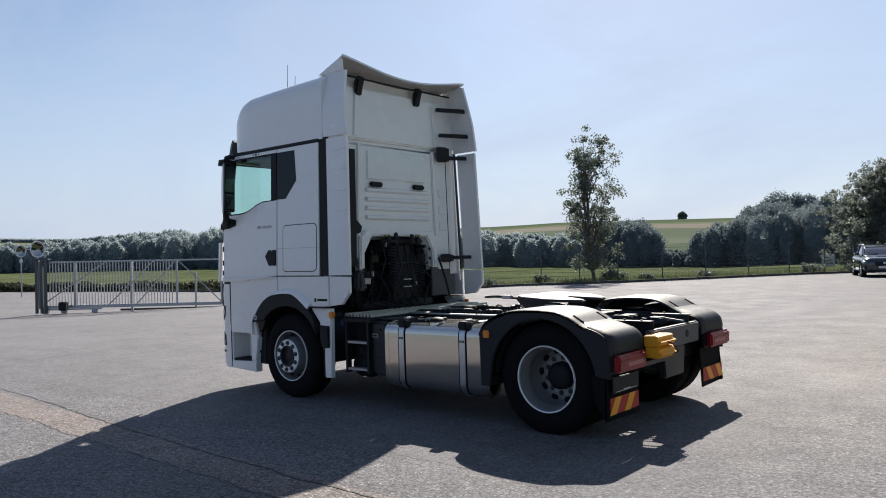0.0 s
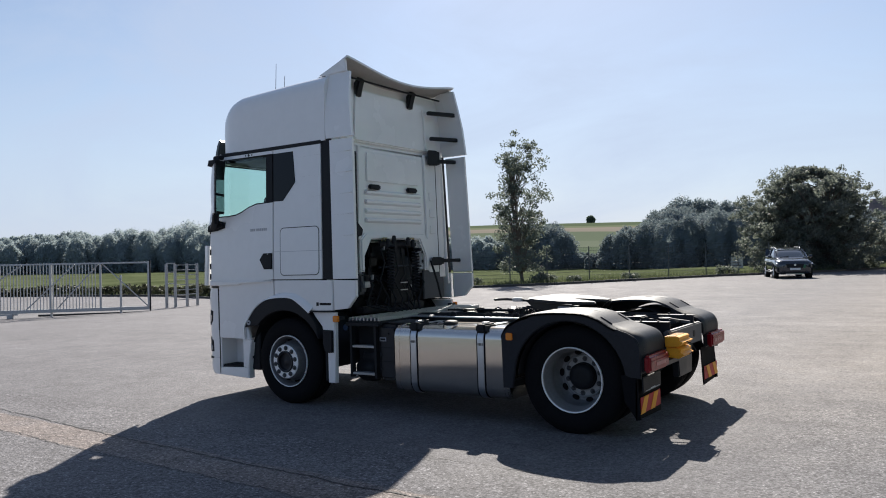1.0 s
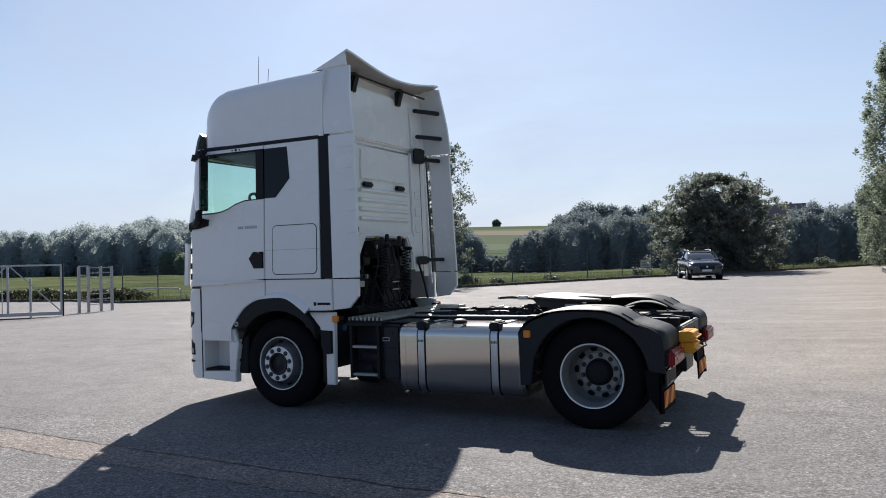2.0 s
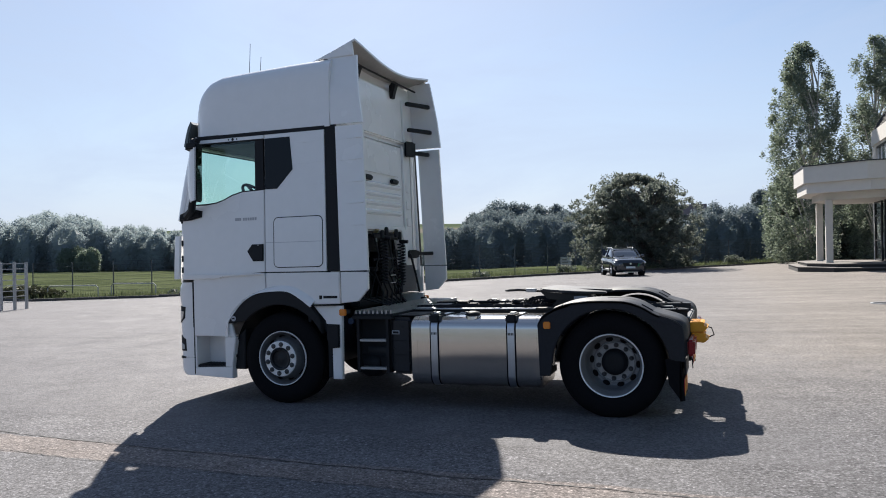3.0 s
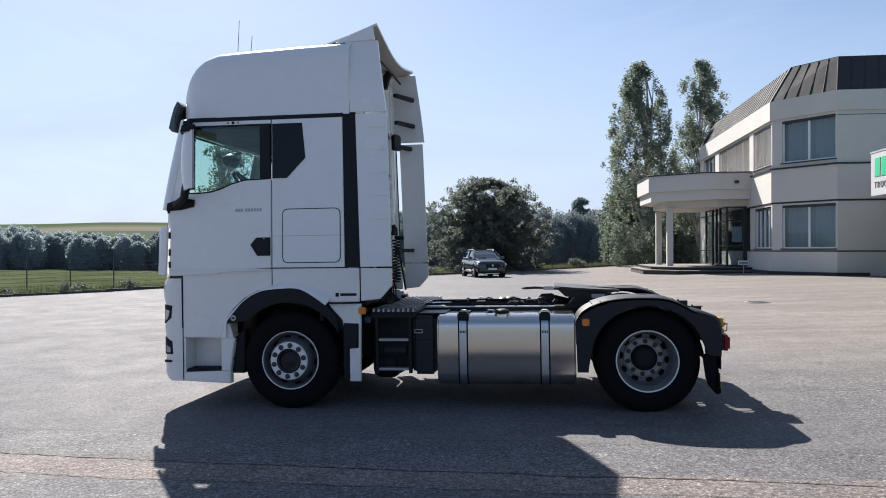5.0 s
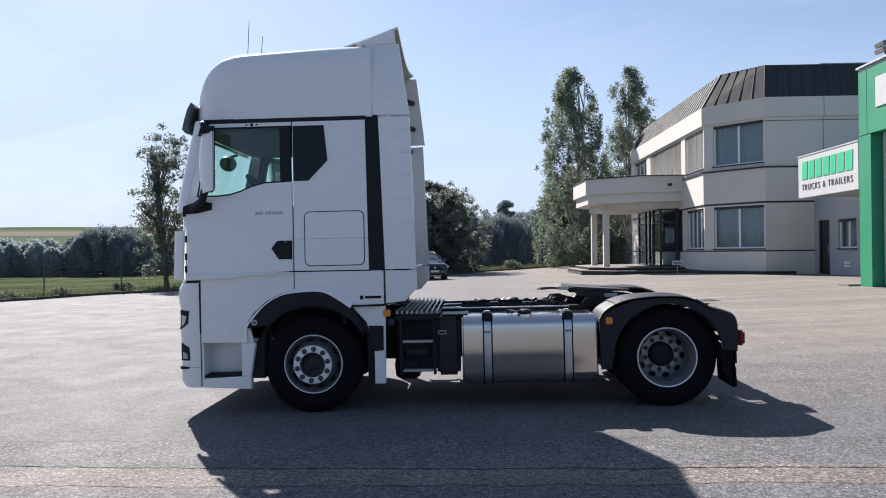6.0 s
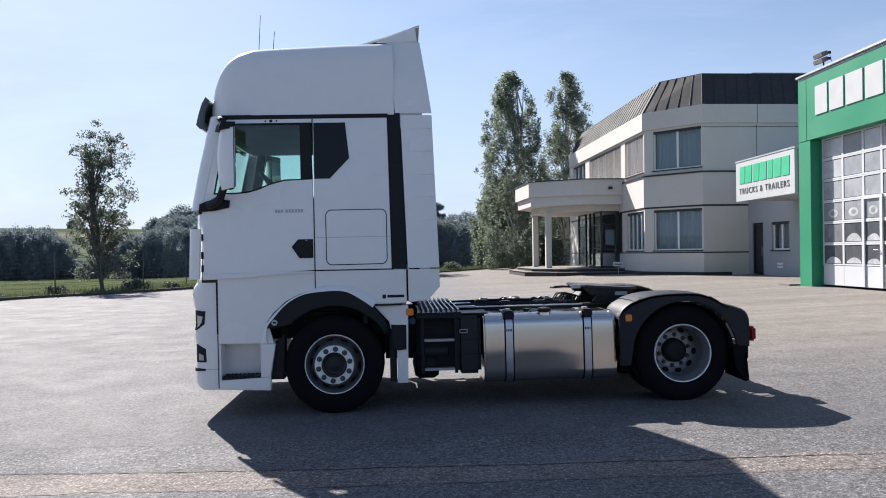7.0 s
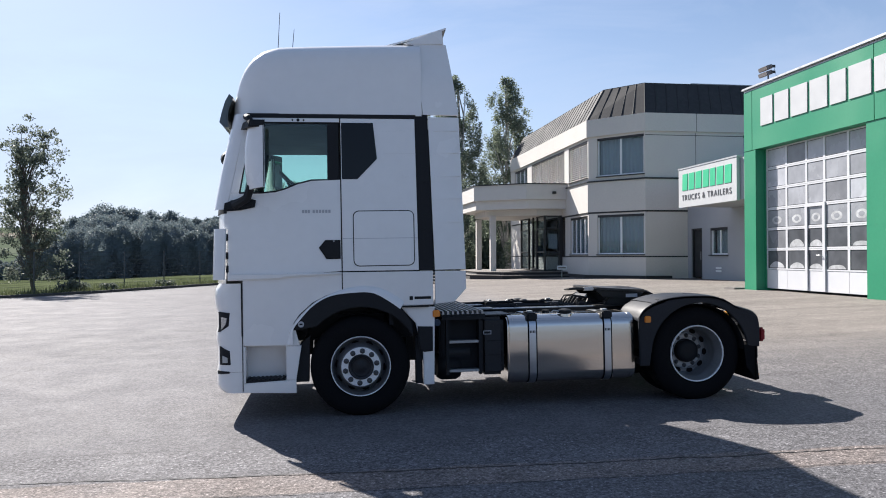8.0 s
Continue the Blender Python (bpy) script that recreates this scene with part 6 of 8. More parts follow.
def build_wheels():
    for s in (-1, 1):
        f = new("front_wheel")
        f.parent = truck
        yo = 1.17
        part("tyre", (lambda b: (bmesh.ops.translate(b, verts=b.verts, vec=(0, 0, 0.5)), b)[1])(tyre(None, 0.31, yo, s)), RUBBER, f)
        def at(prof):
            return lathe([(r, s * y) for r, y in prof], 56, "y", (0, 0, 0.5))
        part("rim", at([(0.300, 1.16), (0.303, 1.15), (0.296, 1.165), (0.285, 1.155), (0.272, 1.12), (0.262, 1.08), (0.255, 1.06), (0.225, 1.10), (0.212, 1.16), (0.203, 1.198), (0.193, 1.206)]), RIMDARK, f, "dark grey steel rim")
        part("wheel_flange", at([(0.197, 1.203), (0.191, 1.212), (0.128, 1.212), (0.125, 1.13)]), BRIGHTSTEEL, f, "bright bolt flange")
        part("rim_lip", at([(0.297, 1.166), (0.303, 1.158), (0.300, 1.172), (0.293, 1.170), (0.291, 1.162)]), BRIGHTSTEEL, f)
        part("hub", at([(0.128, 1.13), (0.126, 1.220), (0.118, 1.227), (0.10, 1.220), (0.095, 1.19), (0.06, 1.185), (0.04, 1.195), (0.001, 1.195)]), CHASSIS, f, "dark hub")
        stud_ring(f, 0, s * 1.211, s, 0.160, 10, size=0.019, mat=NUT)
        hand_holes(f, 0, s * 1.082, s, 0.240, 10, radians(50))
        part("brake_drum", lathe([(0.25, s * 1.05), (0.25, s * 0.85), (0.001, s * 0.85)], 32, "y", (0, 0, 0.5)), GRIME, f)
        r = new("rear_wheel")
        r.parent = truck
        X = 3.6
        for yo2, w in ((1.18, 0.29), (0.86, 0.29)):
            b = tyre(None, w, yo2, s)
            bmesh.ops.translate(b, verts=b.verts, vec=(X, 0, 0.5))
            part("tyre", b, RUBBER, r)
        def at2(prof):
            return lathe([(q, s * y) for q, y in prof], 56, "y", (X, 0, 0.5))
        part("rim", at2([(0.300, 1.165), (0.304, 1.155), (0.297, 1.17), (0.285, 1.16), (0.278, 1.13), (0.268, 1.115), (0.266, 1.09), (0.260, 1.08), (0.258, 1.02), (0.262, 1.01), (0.258, 0.99), (0.256, 0.95), (0.252, 0.91), (0.235, 0.885), (0.205, 0.885), (0.198, 0.880)]), REARRIM, r, "silver deep-dished rim")
        part("wheel_flange", at2([(0.204, 0.884), (0.199, 0.900), (0.190, 0.902), (0.184, 0.895), (0.13, 0.895), (0.125, 0.86)]), STEEL, r, "grey bolt flange")
        part("rim_lip", at2([(0.298, 1.171), (0.304, 1.163), (0.301, 1.177), (0.292, 1.175), (0.290, 1.166)]), BRIGHTSTEEL, r)
        part("hub", at2([(0.128, 0.87), (0.124, 0.95), (0.105, 0.97), (0.085, 0.978), (0.05, 0.98), (0.001, 0.98)]), BLACK, r, "black hub cap")
        stud_ring(r, X, s * 0.894, s, 0.164, 10, size=0.017, mat=NUT)
        hand_holes(r, X, s * 0.893, s, 0.226, 10, radians(12))
    part("front_axle", tube([(0, -0.9, 0.45), (0, -0.5, 0.40), (0, 0.5, 0.40), (0, 0.9, 0.45)], 0.06), GRIME, truck)
    part("rear_axle", tube([(3.6, -0.9, 0.5), (3.6, 0.9, 0.5)], 0.11, 14), GRIME, truck)
    part("differential", lathe([(0.001, 0.24), (0.15, 0.22), (0.24, 0.1), (0.24, -0.1), (0.15, -0.22), (0.001, -0.24)], 24, "y", (3.6, 0, 0.5)), GRIME, truck)


build_wheels()


def build_chassis():
    for s in (-1, 1):
        part("frame_rail", prism([(s * 0.38, 0.70), (s * 0.455, 0.70), (s * 0.455, 0.708), (s * 0.388, 0.708), (s * 0.388, 0.972), (s * 0.455, 0.972), (s * 0.455, 0.98), (s * 0.38, 0.98)], "x", -0.9, 4.27), CHASSIS, truck, "dark grey frame rail", 0)
        part("rail_pipe", tube([(1.2, s * 0.33, 0.99), (2.0, s * 0.32, 1.005), (2.7, s * 0.34, 0.995), (3.9, s * 0.33, 0.99)], 0.014, 6), BLACK, truck)
        part("rail_cable", tube([(1.15, s * 0.28, 1.0), (1.9, s * 0.26, 1.012), (2.6, s * 0.29, 1.0), (2.9, s * 0.2, 1.02)], 0.018, 6), BLACK, truck)
        # leaf or air springs at the rear axle
        for x in (3.2, 4.0):
            part("air_spring", lathe([(0.08, 0.45), (0.13, 0.5), (0.13, 0.6), (0.12, 0.63), (0.13, 0.66), (0.12, 0.72), (0.06, 0.74)], 20, "z", (x, s * 0.42, 0)), RUBBER, truck)
    for x in (0.75, 1.45, 2.2, 3.05, 3.85):
        part("cross_member", B((x - 0.05, x + 0.05, -0.38, 0.38, 0.74, 0.94), bevel=0.01), CHASSIS, truck)
    part("rear_cross_member", B((4.245, 4.30, -0.52, 0.56, 0.70, 0.90), bevel=0.012), BOXGREY, truck, "grey rear cross member")
    part("coupling_bracket", prism([(-0.2, 0.42), (0.2, 0.42), (0.24, 0.70), (-0.24, 0.70)], "x", 4.22, 4.29, bevel=0.01), CHASSIS, truck)
    for y in (-0.46, 0.50):
        part("frame_hole", disc(None, 0.035, "x", (4.298, y * 0.55, 0.80), 16, 0.006), BLACK, truck)
    # catwalk of ribbed aluminium
    n = 9
    cat = part("catwalk", B((0.84, 0.84 + n * 0.052, -1.06, 0.98, 0.955, 0.985)), BLACK, truck, "black catwalk with bright aluminium ribs", 0)
    for k in range(n):
        x = 0.85 + k * 0.052
        part("tread_rib", prism([(x, 0.986), (x + 0.004, 1.02), (x + 0.020, 1.02), (x + 0.024, 0.986)], "y", -1.06, 0.98), TREADPLATE, cat, smooth=0)
    part("catwalk_plate", B((1.31, 1.52, -0.5, 0.5, 0.985, 1.0), bevel=0.004), TREADPLATE, truck)
    # ladder, battery box, air tanks
    for s in (-1, 1):
        yy = s * 1.06
        # added dark box that stops bright ground showing behind the ladder
        part("ladder_back", B((0.84, 1.26, min(s * 0.60, s * 0.90), max(s * 0.60, s * 0.90), 0.37, 0.955), bevel=0.02), BLACK, truck)
        part("step_ladder", B((0.885, 0.915, yy - 0.03, yy + 0.03, 0.36, 0.96), (1.23, 1.26, yy - 0.03, yy + 0.03, 0.36, 0.96), (0.84, 1.30, yy - 0.04, yy + 0.04, 0.93, 0.965)), BLACK, truck, smooth=0)
        for z in (0.70, 0.40):
            part("step_bar", B((0.915, 1.23, s * 1.045 - 0.045, s * 1.045 + 0.045, z - 0.012, z + 0.014), bevel=0.006), GALV, truck, "silver step bar")
        part("air_tank", lathe([(0.001, 0.87), (0.10, 0.89), (0.135, 0.93), (0.135, 1.17), (0.10, 1.21), (0.001, 1.23)], 24, "x", (0, s * 0.78, 0.56)), CHASSIS, truck)
        bb = part("battery_box", B((1.265, 1.51, min(s * 0.52, s * 1.05), max(s * 0.52, s * 1.05), 0.34, 0.945), bevel=0.035, seg=3), CHASSIS, truck, "dark battery box")
        part("plate", B((1.285, 1.370, s * 1.05, s * 1.056, 0.766, 0.806), bevel=0.001), LABELGREY, bb)
        for z in (0.545, 0.695):
            part("lid_line", B((1.275, 1.50, s * 1.0505, s * 1.054, z, z + 0.007)), BLACK, bb, smooth=0)
        part("plate_bar", B((1.293, 1.362, s * 1.056, s * 1.058, 0.774, 0.798)), BLACK, bb, smooth=0)
        for x, z in ((1.30, 0.46), (1.485, 0.46), (1.485, 0.80), (1.40, 0.85), (1.485, 0.60), (1.30, 0.62)):
            part("bolt", disc(None, 0.011, "y", (x, s * 1.05, z), 8, s * 0.01), CHASSIS, bb)
    part("urea_cap", disc(None, 0.035, "y", (0.80, -1.02, 0.905), 16, -0.04), BLUEPLASTIC, truck, "blue filler cap")
    for s in (-1, 1):
        tank = new("fuel_tank")
        tank.parent = truck
        tank["label"] = "brushed aluminium fuel tank with two steel bands"
        def section(grow):
            pts = []
            ya, yb, za, zb, r = 0.50 - grow, 1.125 + grow, 0.245 - grow, 0.955 + grow, 0.12 + grow
            for cy, cz, a0 in ((yb - r, zb - r, 0), (ya + r, zb - r, 90), (ya + r, za + r, 180), (yb - r, za + r, 270)):
                for k in range(7):
                    a = radians(a0 + 15 * k)
                    pts.append((s * (cy + r * math.cos(a)), cz + r * math.sin(a)))
            return pts
        part("body", prism(section(0), "x", 1.53, 2.92, bevel=0.018, seg=3), ALU, tank)
        for x in (1.60, 2.865):
            part("end_bead", prism(section(0.004), "x", x - 0.008, x + 0.008, bevel=0.003), ALU, tank)
        for x in (1.795, 2.615):
            part("band_rubber", prism(section(0.004), "x", x - 0.05, x + 0.05), RUBBER, tank)
            bd = part("band", prism(section(0.010), "x", x - 0.036, x + 0.036, bevel=0.002), BAND, tank, "steel tank band")
            part("band_latch", B((x - 0.055, x + 0.055, min(s * 0.90, s * 1.135), max(s * 0.90, s * 1.135), 0.90, 0.985), bevel=0.015), BLACK, bd)
            part("latch_pin", B((x - 0.025, x + 0.025, min(s * 0.98, s * 1.05), max(s * 0.98, s * 1.05), 0.985, 1.0)), GALV, bd, smooth=0)
            part("band_print", B(*[(x - 0.03 + 0.016 * k, x - 0.02 + 0.016 * k, s * 1.1352, s * 1.1362, 0.775, 0.80) for k in range(4)]), BLACK, bd, smooth=0)
        part("filler_neck", lathe([(0.082, 0.925), (0.080, 0.957), (0.074, 0.962), (0.06, 0.962)], 24, "z", (2.185, s * 1.005, 0)), ALU, tank, "bright filler neck")
        part("filler_cap", lathe([(0.072, 0.955), (0.076, 0.985), (0.062, 1.0), (0.03, 1.008), (0.001, 1.008)], 20, "z", (2.185, s * 1.005, 0)), BLACK, tank, "black filler cap")
        part("cap_chain", tube([(2.12, s * 1.03, 0.985), (2.06, s * 1.02, 0.995), (2.02, s * 1.0, 0.965)], 0.006, 5), GALV, tank)
        part("sender", disc(None, 0.04, "z", (2.05, s * 0.75, 0.95), 16, 0.03), BLACK, tank)
    # small fittings on the frame
    for x, y, w in ((1.9, -0.15, 0.06), (2.3, -0.2, 0.09), (2.45, 0.1, 0.05), (2.75, -0.1, 0.05), (1.65, 0.2, 0.07)):
        part("frame_fitting", B((x - w, x + w, y - 0.05, y + 0.05, 0.98, 1.03), bevel=0.012), GRIME, truck)
    # bright steel strips stand in for sun glint on the rail tops
    for y in (-0.42, 0.42):
        part("rail_cover", B((1.5, 2.75, y - 0.036, y + 0.036, 0.983, 0.993), bevel=0.003), BAND, truck)


build_chassis()
for kx, kr in ((1.683, 0.030), (2.117, 0.052), (2.423, 0.030)):
    part("rail_clamp", lathe([(kr * 1.3, 0.99), (kr * 1.3, 1.002), (kr, 1.006), (kr, 1.020), (kr * 0.6, 1.032), (0.001, 1.034)], 14, "z", (kx, 0.42, 0)), GRIME, truck)


def build_fifth_wheel():
    f = new("fifth_wheel")
    f.parent = truck
    f["label"] = "greasy steel fifth-wheel coupling plate"
    pts = [(2.72, -0.30), (2.77, -0.42), (2.88, -0.46), (3.14, -0.46), (3.26, -0.40), (3.44, -0.24), (3.43, -0.16), (3.18, -0.06), (3.11, 0.0), (3.18, 0.06), (3.43, 0.16), (3.44, 0.24), (3.26, 0.40), (3.14, 0.46), (2.88, 0.46), (2.77, 0.42), (2.72, 0.30)]
    b = prism(pts, "z", 1.158, 1.186, bevel=0.010)
    bmesh.ops.rotate(b, verts=b.verts, cent=(2.95, 0, 1.14), matrix=Matrix.Rotation(radians(4.0), 3, "Y"))
    part("plate", b, PLATE, f)
    part("plate_skirt", prism([(2.84, 1.09), (2.76, 1.165), (3.34, 1.125), (3.26, 1.05)], "y", -0.42, -0.38), GRIME, f, smooth=0)
    part("plate_skirt", prism([(2.84, 1.09), (2.76, 1.165), (3.34, 1.125), (3.26, 1.05)], "y", 0.38, 0.42), GRIME, f, smooth=0)
    for s in (-1, 1):
        part("pedestal", prism([(2.85, 0.98), (2.95, 1.10), (3.2, 1.10), (3.32, 0.98)], "y", s * 0.30, s * 0.40, bevel=0.01), GRIME, f)
    part("base_plate", B((2.72, 3.5, -0.5, 0.5, 0.98, 0.998), bevel=0.004), GRIME, f)
    part("release_handle", tube([(2.86, -0.40, 1.165), (2.60, -0.44, 1.185), (2.52, -0.48, 1.19), (2.41, -0.48, 1.185), (2.38, -0.44, 1.185), (2.41, -0.40, 1.185), (2.52, -0.40, 1.19), (2.60, -0.43, 1.185)], 0.012, 6), GRIME, f, "dark steel release handle")
    part("handle_guide", B((2.60, 2.72, -0.455, -0.405, 1.165, 1.205), bevel=0.008), GALV, f)
    part("warning_label", B((3.12, 3.26, -0.425, -0.4205, 1.075, 1.115)), LABELGREY, f, smooth=0)
    for k in range(5):
        part("hose", tube([(2.70 - 0.05 * k, -0.25 + 0.12 * k, 1.0), (2.74, -0.2 + 0.1 * k, 1.06), (2.86, -0.22 + 0.1 * k, 1.03)], 0.012, 6), BLACK, f)


build_fifth_wheel()

GUARD = [(2.925, 0.40), (2.915, 0.90), (2.97, 0.985), (3.08, 1.055), (3.22, 1.10), (3.40, 1.122), (3.58, 1.125), (3.76, 1.115), (3.90, 1.07), (4.00, 1.012), (4.06, 0.985), (4.18, 0.945), (4.262, 0.88), (4.285, 0.76), (4.28, 0.56)]


def build_mudguards():
    for s in (-1, 1):
        g = new("rear_mudguard")
        g.parent = truck
        g["label"] = "dark grey plastic mudguard in three sections"
        arc = [(3.6 + 0.548 * math.cos(radians(d)), 0.5 + 0.548 * math.sin(radians(d))) for d in range(8, 176, 8)]
        part("skirt", prism(GUARD[:1] + smooth_line(GUARD[1:], 3) + [(4.20, 0.56)] + arc + [(3.03, 0.40)], "y", s * 1.215, s * 1.245, bevel=0.008), GREYPLASTIC, g)
        part("inner_liner", sheet(24, 3, lambda u, v: (3.6 + 0.530 * math.cos(radians(3 + 174 * u)), s * (0.56 + 0.65 * v), 0.5 + 0.530 * math.sin(radians(3 + 174 * u)))), BLACK, g)
        def cover(k0, k1, lift, name, swell=0.0):
            P = smooth_line(GUARD[k0:k1 + 1])
            dist = [0]
            for a, b in zip(P, P[1:]):
                dist.append(dist[-1] + math.hypot(b[0] - a[0], b[1] - a[1]))
            def at(u, v):
                d = dist[-1] * u
                x = float(np.interp(d, dist, [p[0] for p in P]))
                z = float(np.interp(d, dist, [p[1] for p in P]))
                return (x, s * (1.245 - 0.60 * v), z + lift - 0.014 * (2 * v - 1) ** 6 + swell * math.sin(math.pi * min(1, u * 1.6) ** 0.7 if u < 0.62 else 0) * (1 - (2 * v - 1) ** 6))
            part(name, sheet(24, 10, at, lambda u, v: Vector((0, 0, -0.02))), GREYPLASTIC, g)
        cover(1, 4, 0.0, "front_section")
        cover(3, 10, 0.010, "top_section")
        def gz(x):
            return interp(GUARD[1:12], x) + 0.009
        for y, xa, xb, r in ((0.95, 3.56, 3.84, 0.006), (1.16, 3.90, 4.0, 0.010), (0.76, 3.90, 4.0, 0.010)):
            part("drain_slot", tube([(x, s * y, gz(x)) for x in np.linspace(xa, xb, 6)], r, 6), BLACK, g)
        REAR = [(3.965, 1.035), (4.05, 1.005), (4.15, 0.978), (4.245, 0.945), (4.29, 0.905), (4.308, 0.84), (4.305, 0.765)]
        rd = [0.0]
        for a, b in zip(REAR, REAR[1:]):
            rd.append(rd[-1] + math.hypot(b[0] - a[0], b[1] - a[1]))
        def boxy(u, v):
            d = rd[-1] * u
            edge = max(0.0, 1 - v / 0.16) ** 2.2 + 0.4 * max(0.0, 1 - (1 - v) / 0.1) ** 2
            return (float(np.interp(d, rd, [p[0] for p in REAR])) - 0.03 * edge, s * (1.247 - 0.60 * v), float(np.interp(d, rd, [p[1] for p in REAR])) - 0.075 * edge * (1 - 0.6 * u))
        part("rear_section", sheet(16, 14, boxy, lambda u, v: Vector((-0.012, 0, -0.015))), GREYPLASTIC, g)
        for z in (0.79, 0.815):
            part("ridge", B((4.29, 4.303, min(s * 0.68, s * 1.2), max(s * 0.68, s * 1.2), z, z + 0.006)), GREYPLASTIC, g, smooth=0)
        for x, z in ((3.16, 1.095),):
            part("joint_strap", B((x - 0.012, x + 0.012, min(s * 0.68, s * 1.2), max(s * 0.68, s * 1.2), z - 0.03, z - 0.004), bevel=0.004), BLACK, g)
        part("stay", tube([(3.2, s * 0.45, 0.95), (3.2, s * 0.9, 1.06)], 0.02, 6), BLACK, g)
        part("stay", tube([(3.98, s * 0.45, 0.92), (3.98, s * 0.9, 0.98)], 0.02, 6), BLACK, g)
        for x in (2.96, 3.0):
            part("stay_plate", B((x, x + 0.02, min(s * 0.9, s * 1.2), max(s * 0.9, s * 1.2), 0.40, 0.46)), BLACK, g, smooth=0)
        part("side_marker", B((2.975, 3.045, min(s * 1.243, s * 1.265), max(s * 1.243, s * 1.265), 0.855, 0.925), bevel=0.008), AMBER, g, "amber side marker lamp")
        for k in range(2):
            part("lift_loop", tube([(4.08, s * (0.80 + 0.2 * k), 0.945), (4.12, s * (0.82 + 0.2 * k), 0.96), (4.15, s * (0.92 + 0.2 * k), 0.93), (4.10, s * (0.95 + 0.2 * k), 0.94)], 0.007, 5), BLACK, g)
        # tail lamp, plate carrier, mud flap with stripes
        tl = new("tail_lamp")
        tl.parent = truck
        tl["label"] = "red tail lamp cluster"
        part("lamp_case", B((4.26, 4.30, min(s * 0.72, s * 1.23), max(s * 0.72, s * 1.23), 0.60, 0.77), bevel=0.015), BLACK, tl)
        part("lens", B((4.295, 4.365, min(s * 0.73, s * 1.225), max(s * 0.73, s * 1.225), 0.61, 0.76), bevel=0.02, seg=3), REDLENS, tl)
        part("inner_lens", B((4.362, 4.368, min(s * 0.80, s * 1.08), max(s * 0.80, s * 1.08), 0.655, 0.69), bevel=0.002), PALELENS, tl)
        part("lamp_fin", B((4.366, 4.372, min(s * 0.74, s * 1.2), max(s * 0.74, s * 1.2), 0.705, 0.712)), REDLENS, tl, smooth=0)
        mf = new("mud_flap")
        mf.parent = truck
        part("flap", sheet(6, 8, lambda u, v: (4.265 - 0.02 * v - 0.03 * (1 - v) * u, s * (0.70 + 0.54 * u), 0.20 + 0.40 * v), lambda u, v: Vector((-0.012, 0, 0))), RUBBER, mf)
        part("flap_edge", prism([(4.235, 0.20), (4.27, 0.21), (4.235, 0.60), (4.10, 0.58), (4.13, 0.35)], "y", s * 1.225, s * 1.24), RUBBER, mf, smooth=0)
        # slanting warning stripes
        y0, y1, z0, z1 = 0.72, 1.22, 0.255, 0.395
        hz = new("warning_plate")
        hz.parent = mf
        part("red_ground", B((4.262, 4.268, min(s * y0, s * y1), max(s * y0, s * y1), z0, z1)), HAZRED, hz, "red reflective ground", 0)
        for k in range(2):
            a = y0 + 0.06 + k * 0.25
            st = prism([(s * (a + 0.10), z0), (s * (a + 0.21), z0), (s * (a + 0.11), z1), (s * a, z1)], "x", 4.2685, 4.272)
            part("orange_stripe", st, HAZYEL, hz, "orange reflective stripe", 0)
        if s < 0:
            part("plate_carrier", B((4.27, 4.285, -1.20, -0.74, 0.43, 0.57), bevel=0.004), BLACK, mf)
            part("plate_bar", B((4.285, 4.287, -1.15, -0.78, 0.44, 0.446), (4.285, 4.287, -1.02, -0.90, 0.447, 0.455)), LABELGREY, mf, smooth=0)


build_mudguards()


def build_chocks():
    for k, (y, z) in enumerate(((-0.50, 0.800), (-0.49, 0.705))):
        c = new("wheel_chock")
        c.parent = truck
        c["label"] = "yellow plastic wheel chock in its holder"
        b = prism([(0.0, 0.0), (0.12, 0.0), (0.135, 0.012), (0.165, 0.05), (0.13, 0.068), (0.135, 0.105), (0.11, 0.118), (0.0, 0.118)], "y", -0.17, 0.17, bevel=0.008)
        for q in range(4):
            join(b, B((0.01, 0.10, -0.145 + q * 0.078, -0.105 + q * 0.078, 0.112, 0.124), bevel=0.004))
        o = part("wedge", b, YELLOW, c)
        o.matrix_basis = pose(4.305, y, z - 0.03, 0, 5 if k else -2, 0) @ Matrix.Diagonal((1, 0.95, 0.82, 1))
    part("chock_strap", tube([(4.30, -0.60, 0.86), (4.50, -0.52, 0.80), (4.52, -0.42, 0.72), (4.40, -0.38, 0.66)], 0.006, 5), BLACK, truck)
    part("chock_bracket", B((4.28, 4.32, -0.75, -0.20, 0.60, 0.64)), CHASSIS, truck, smooth=0)


build_chocks()


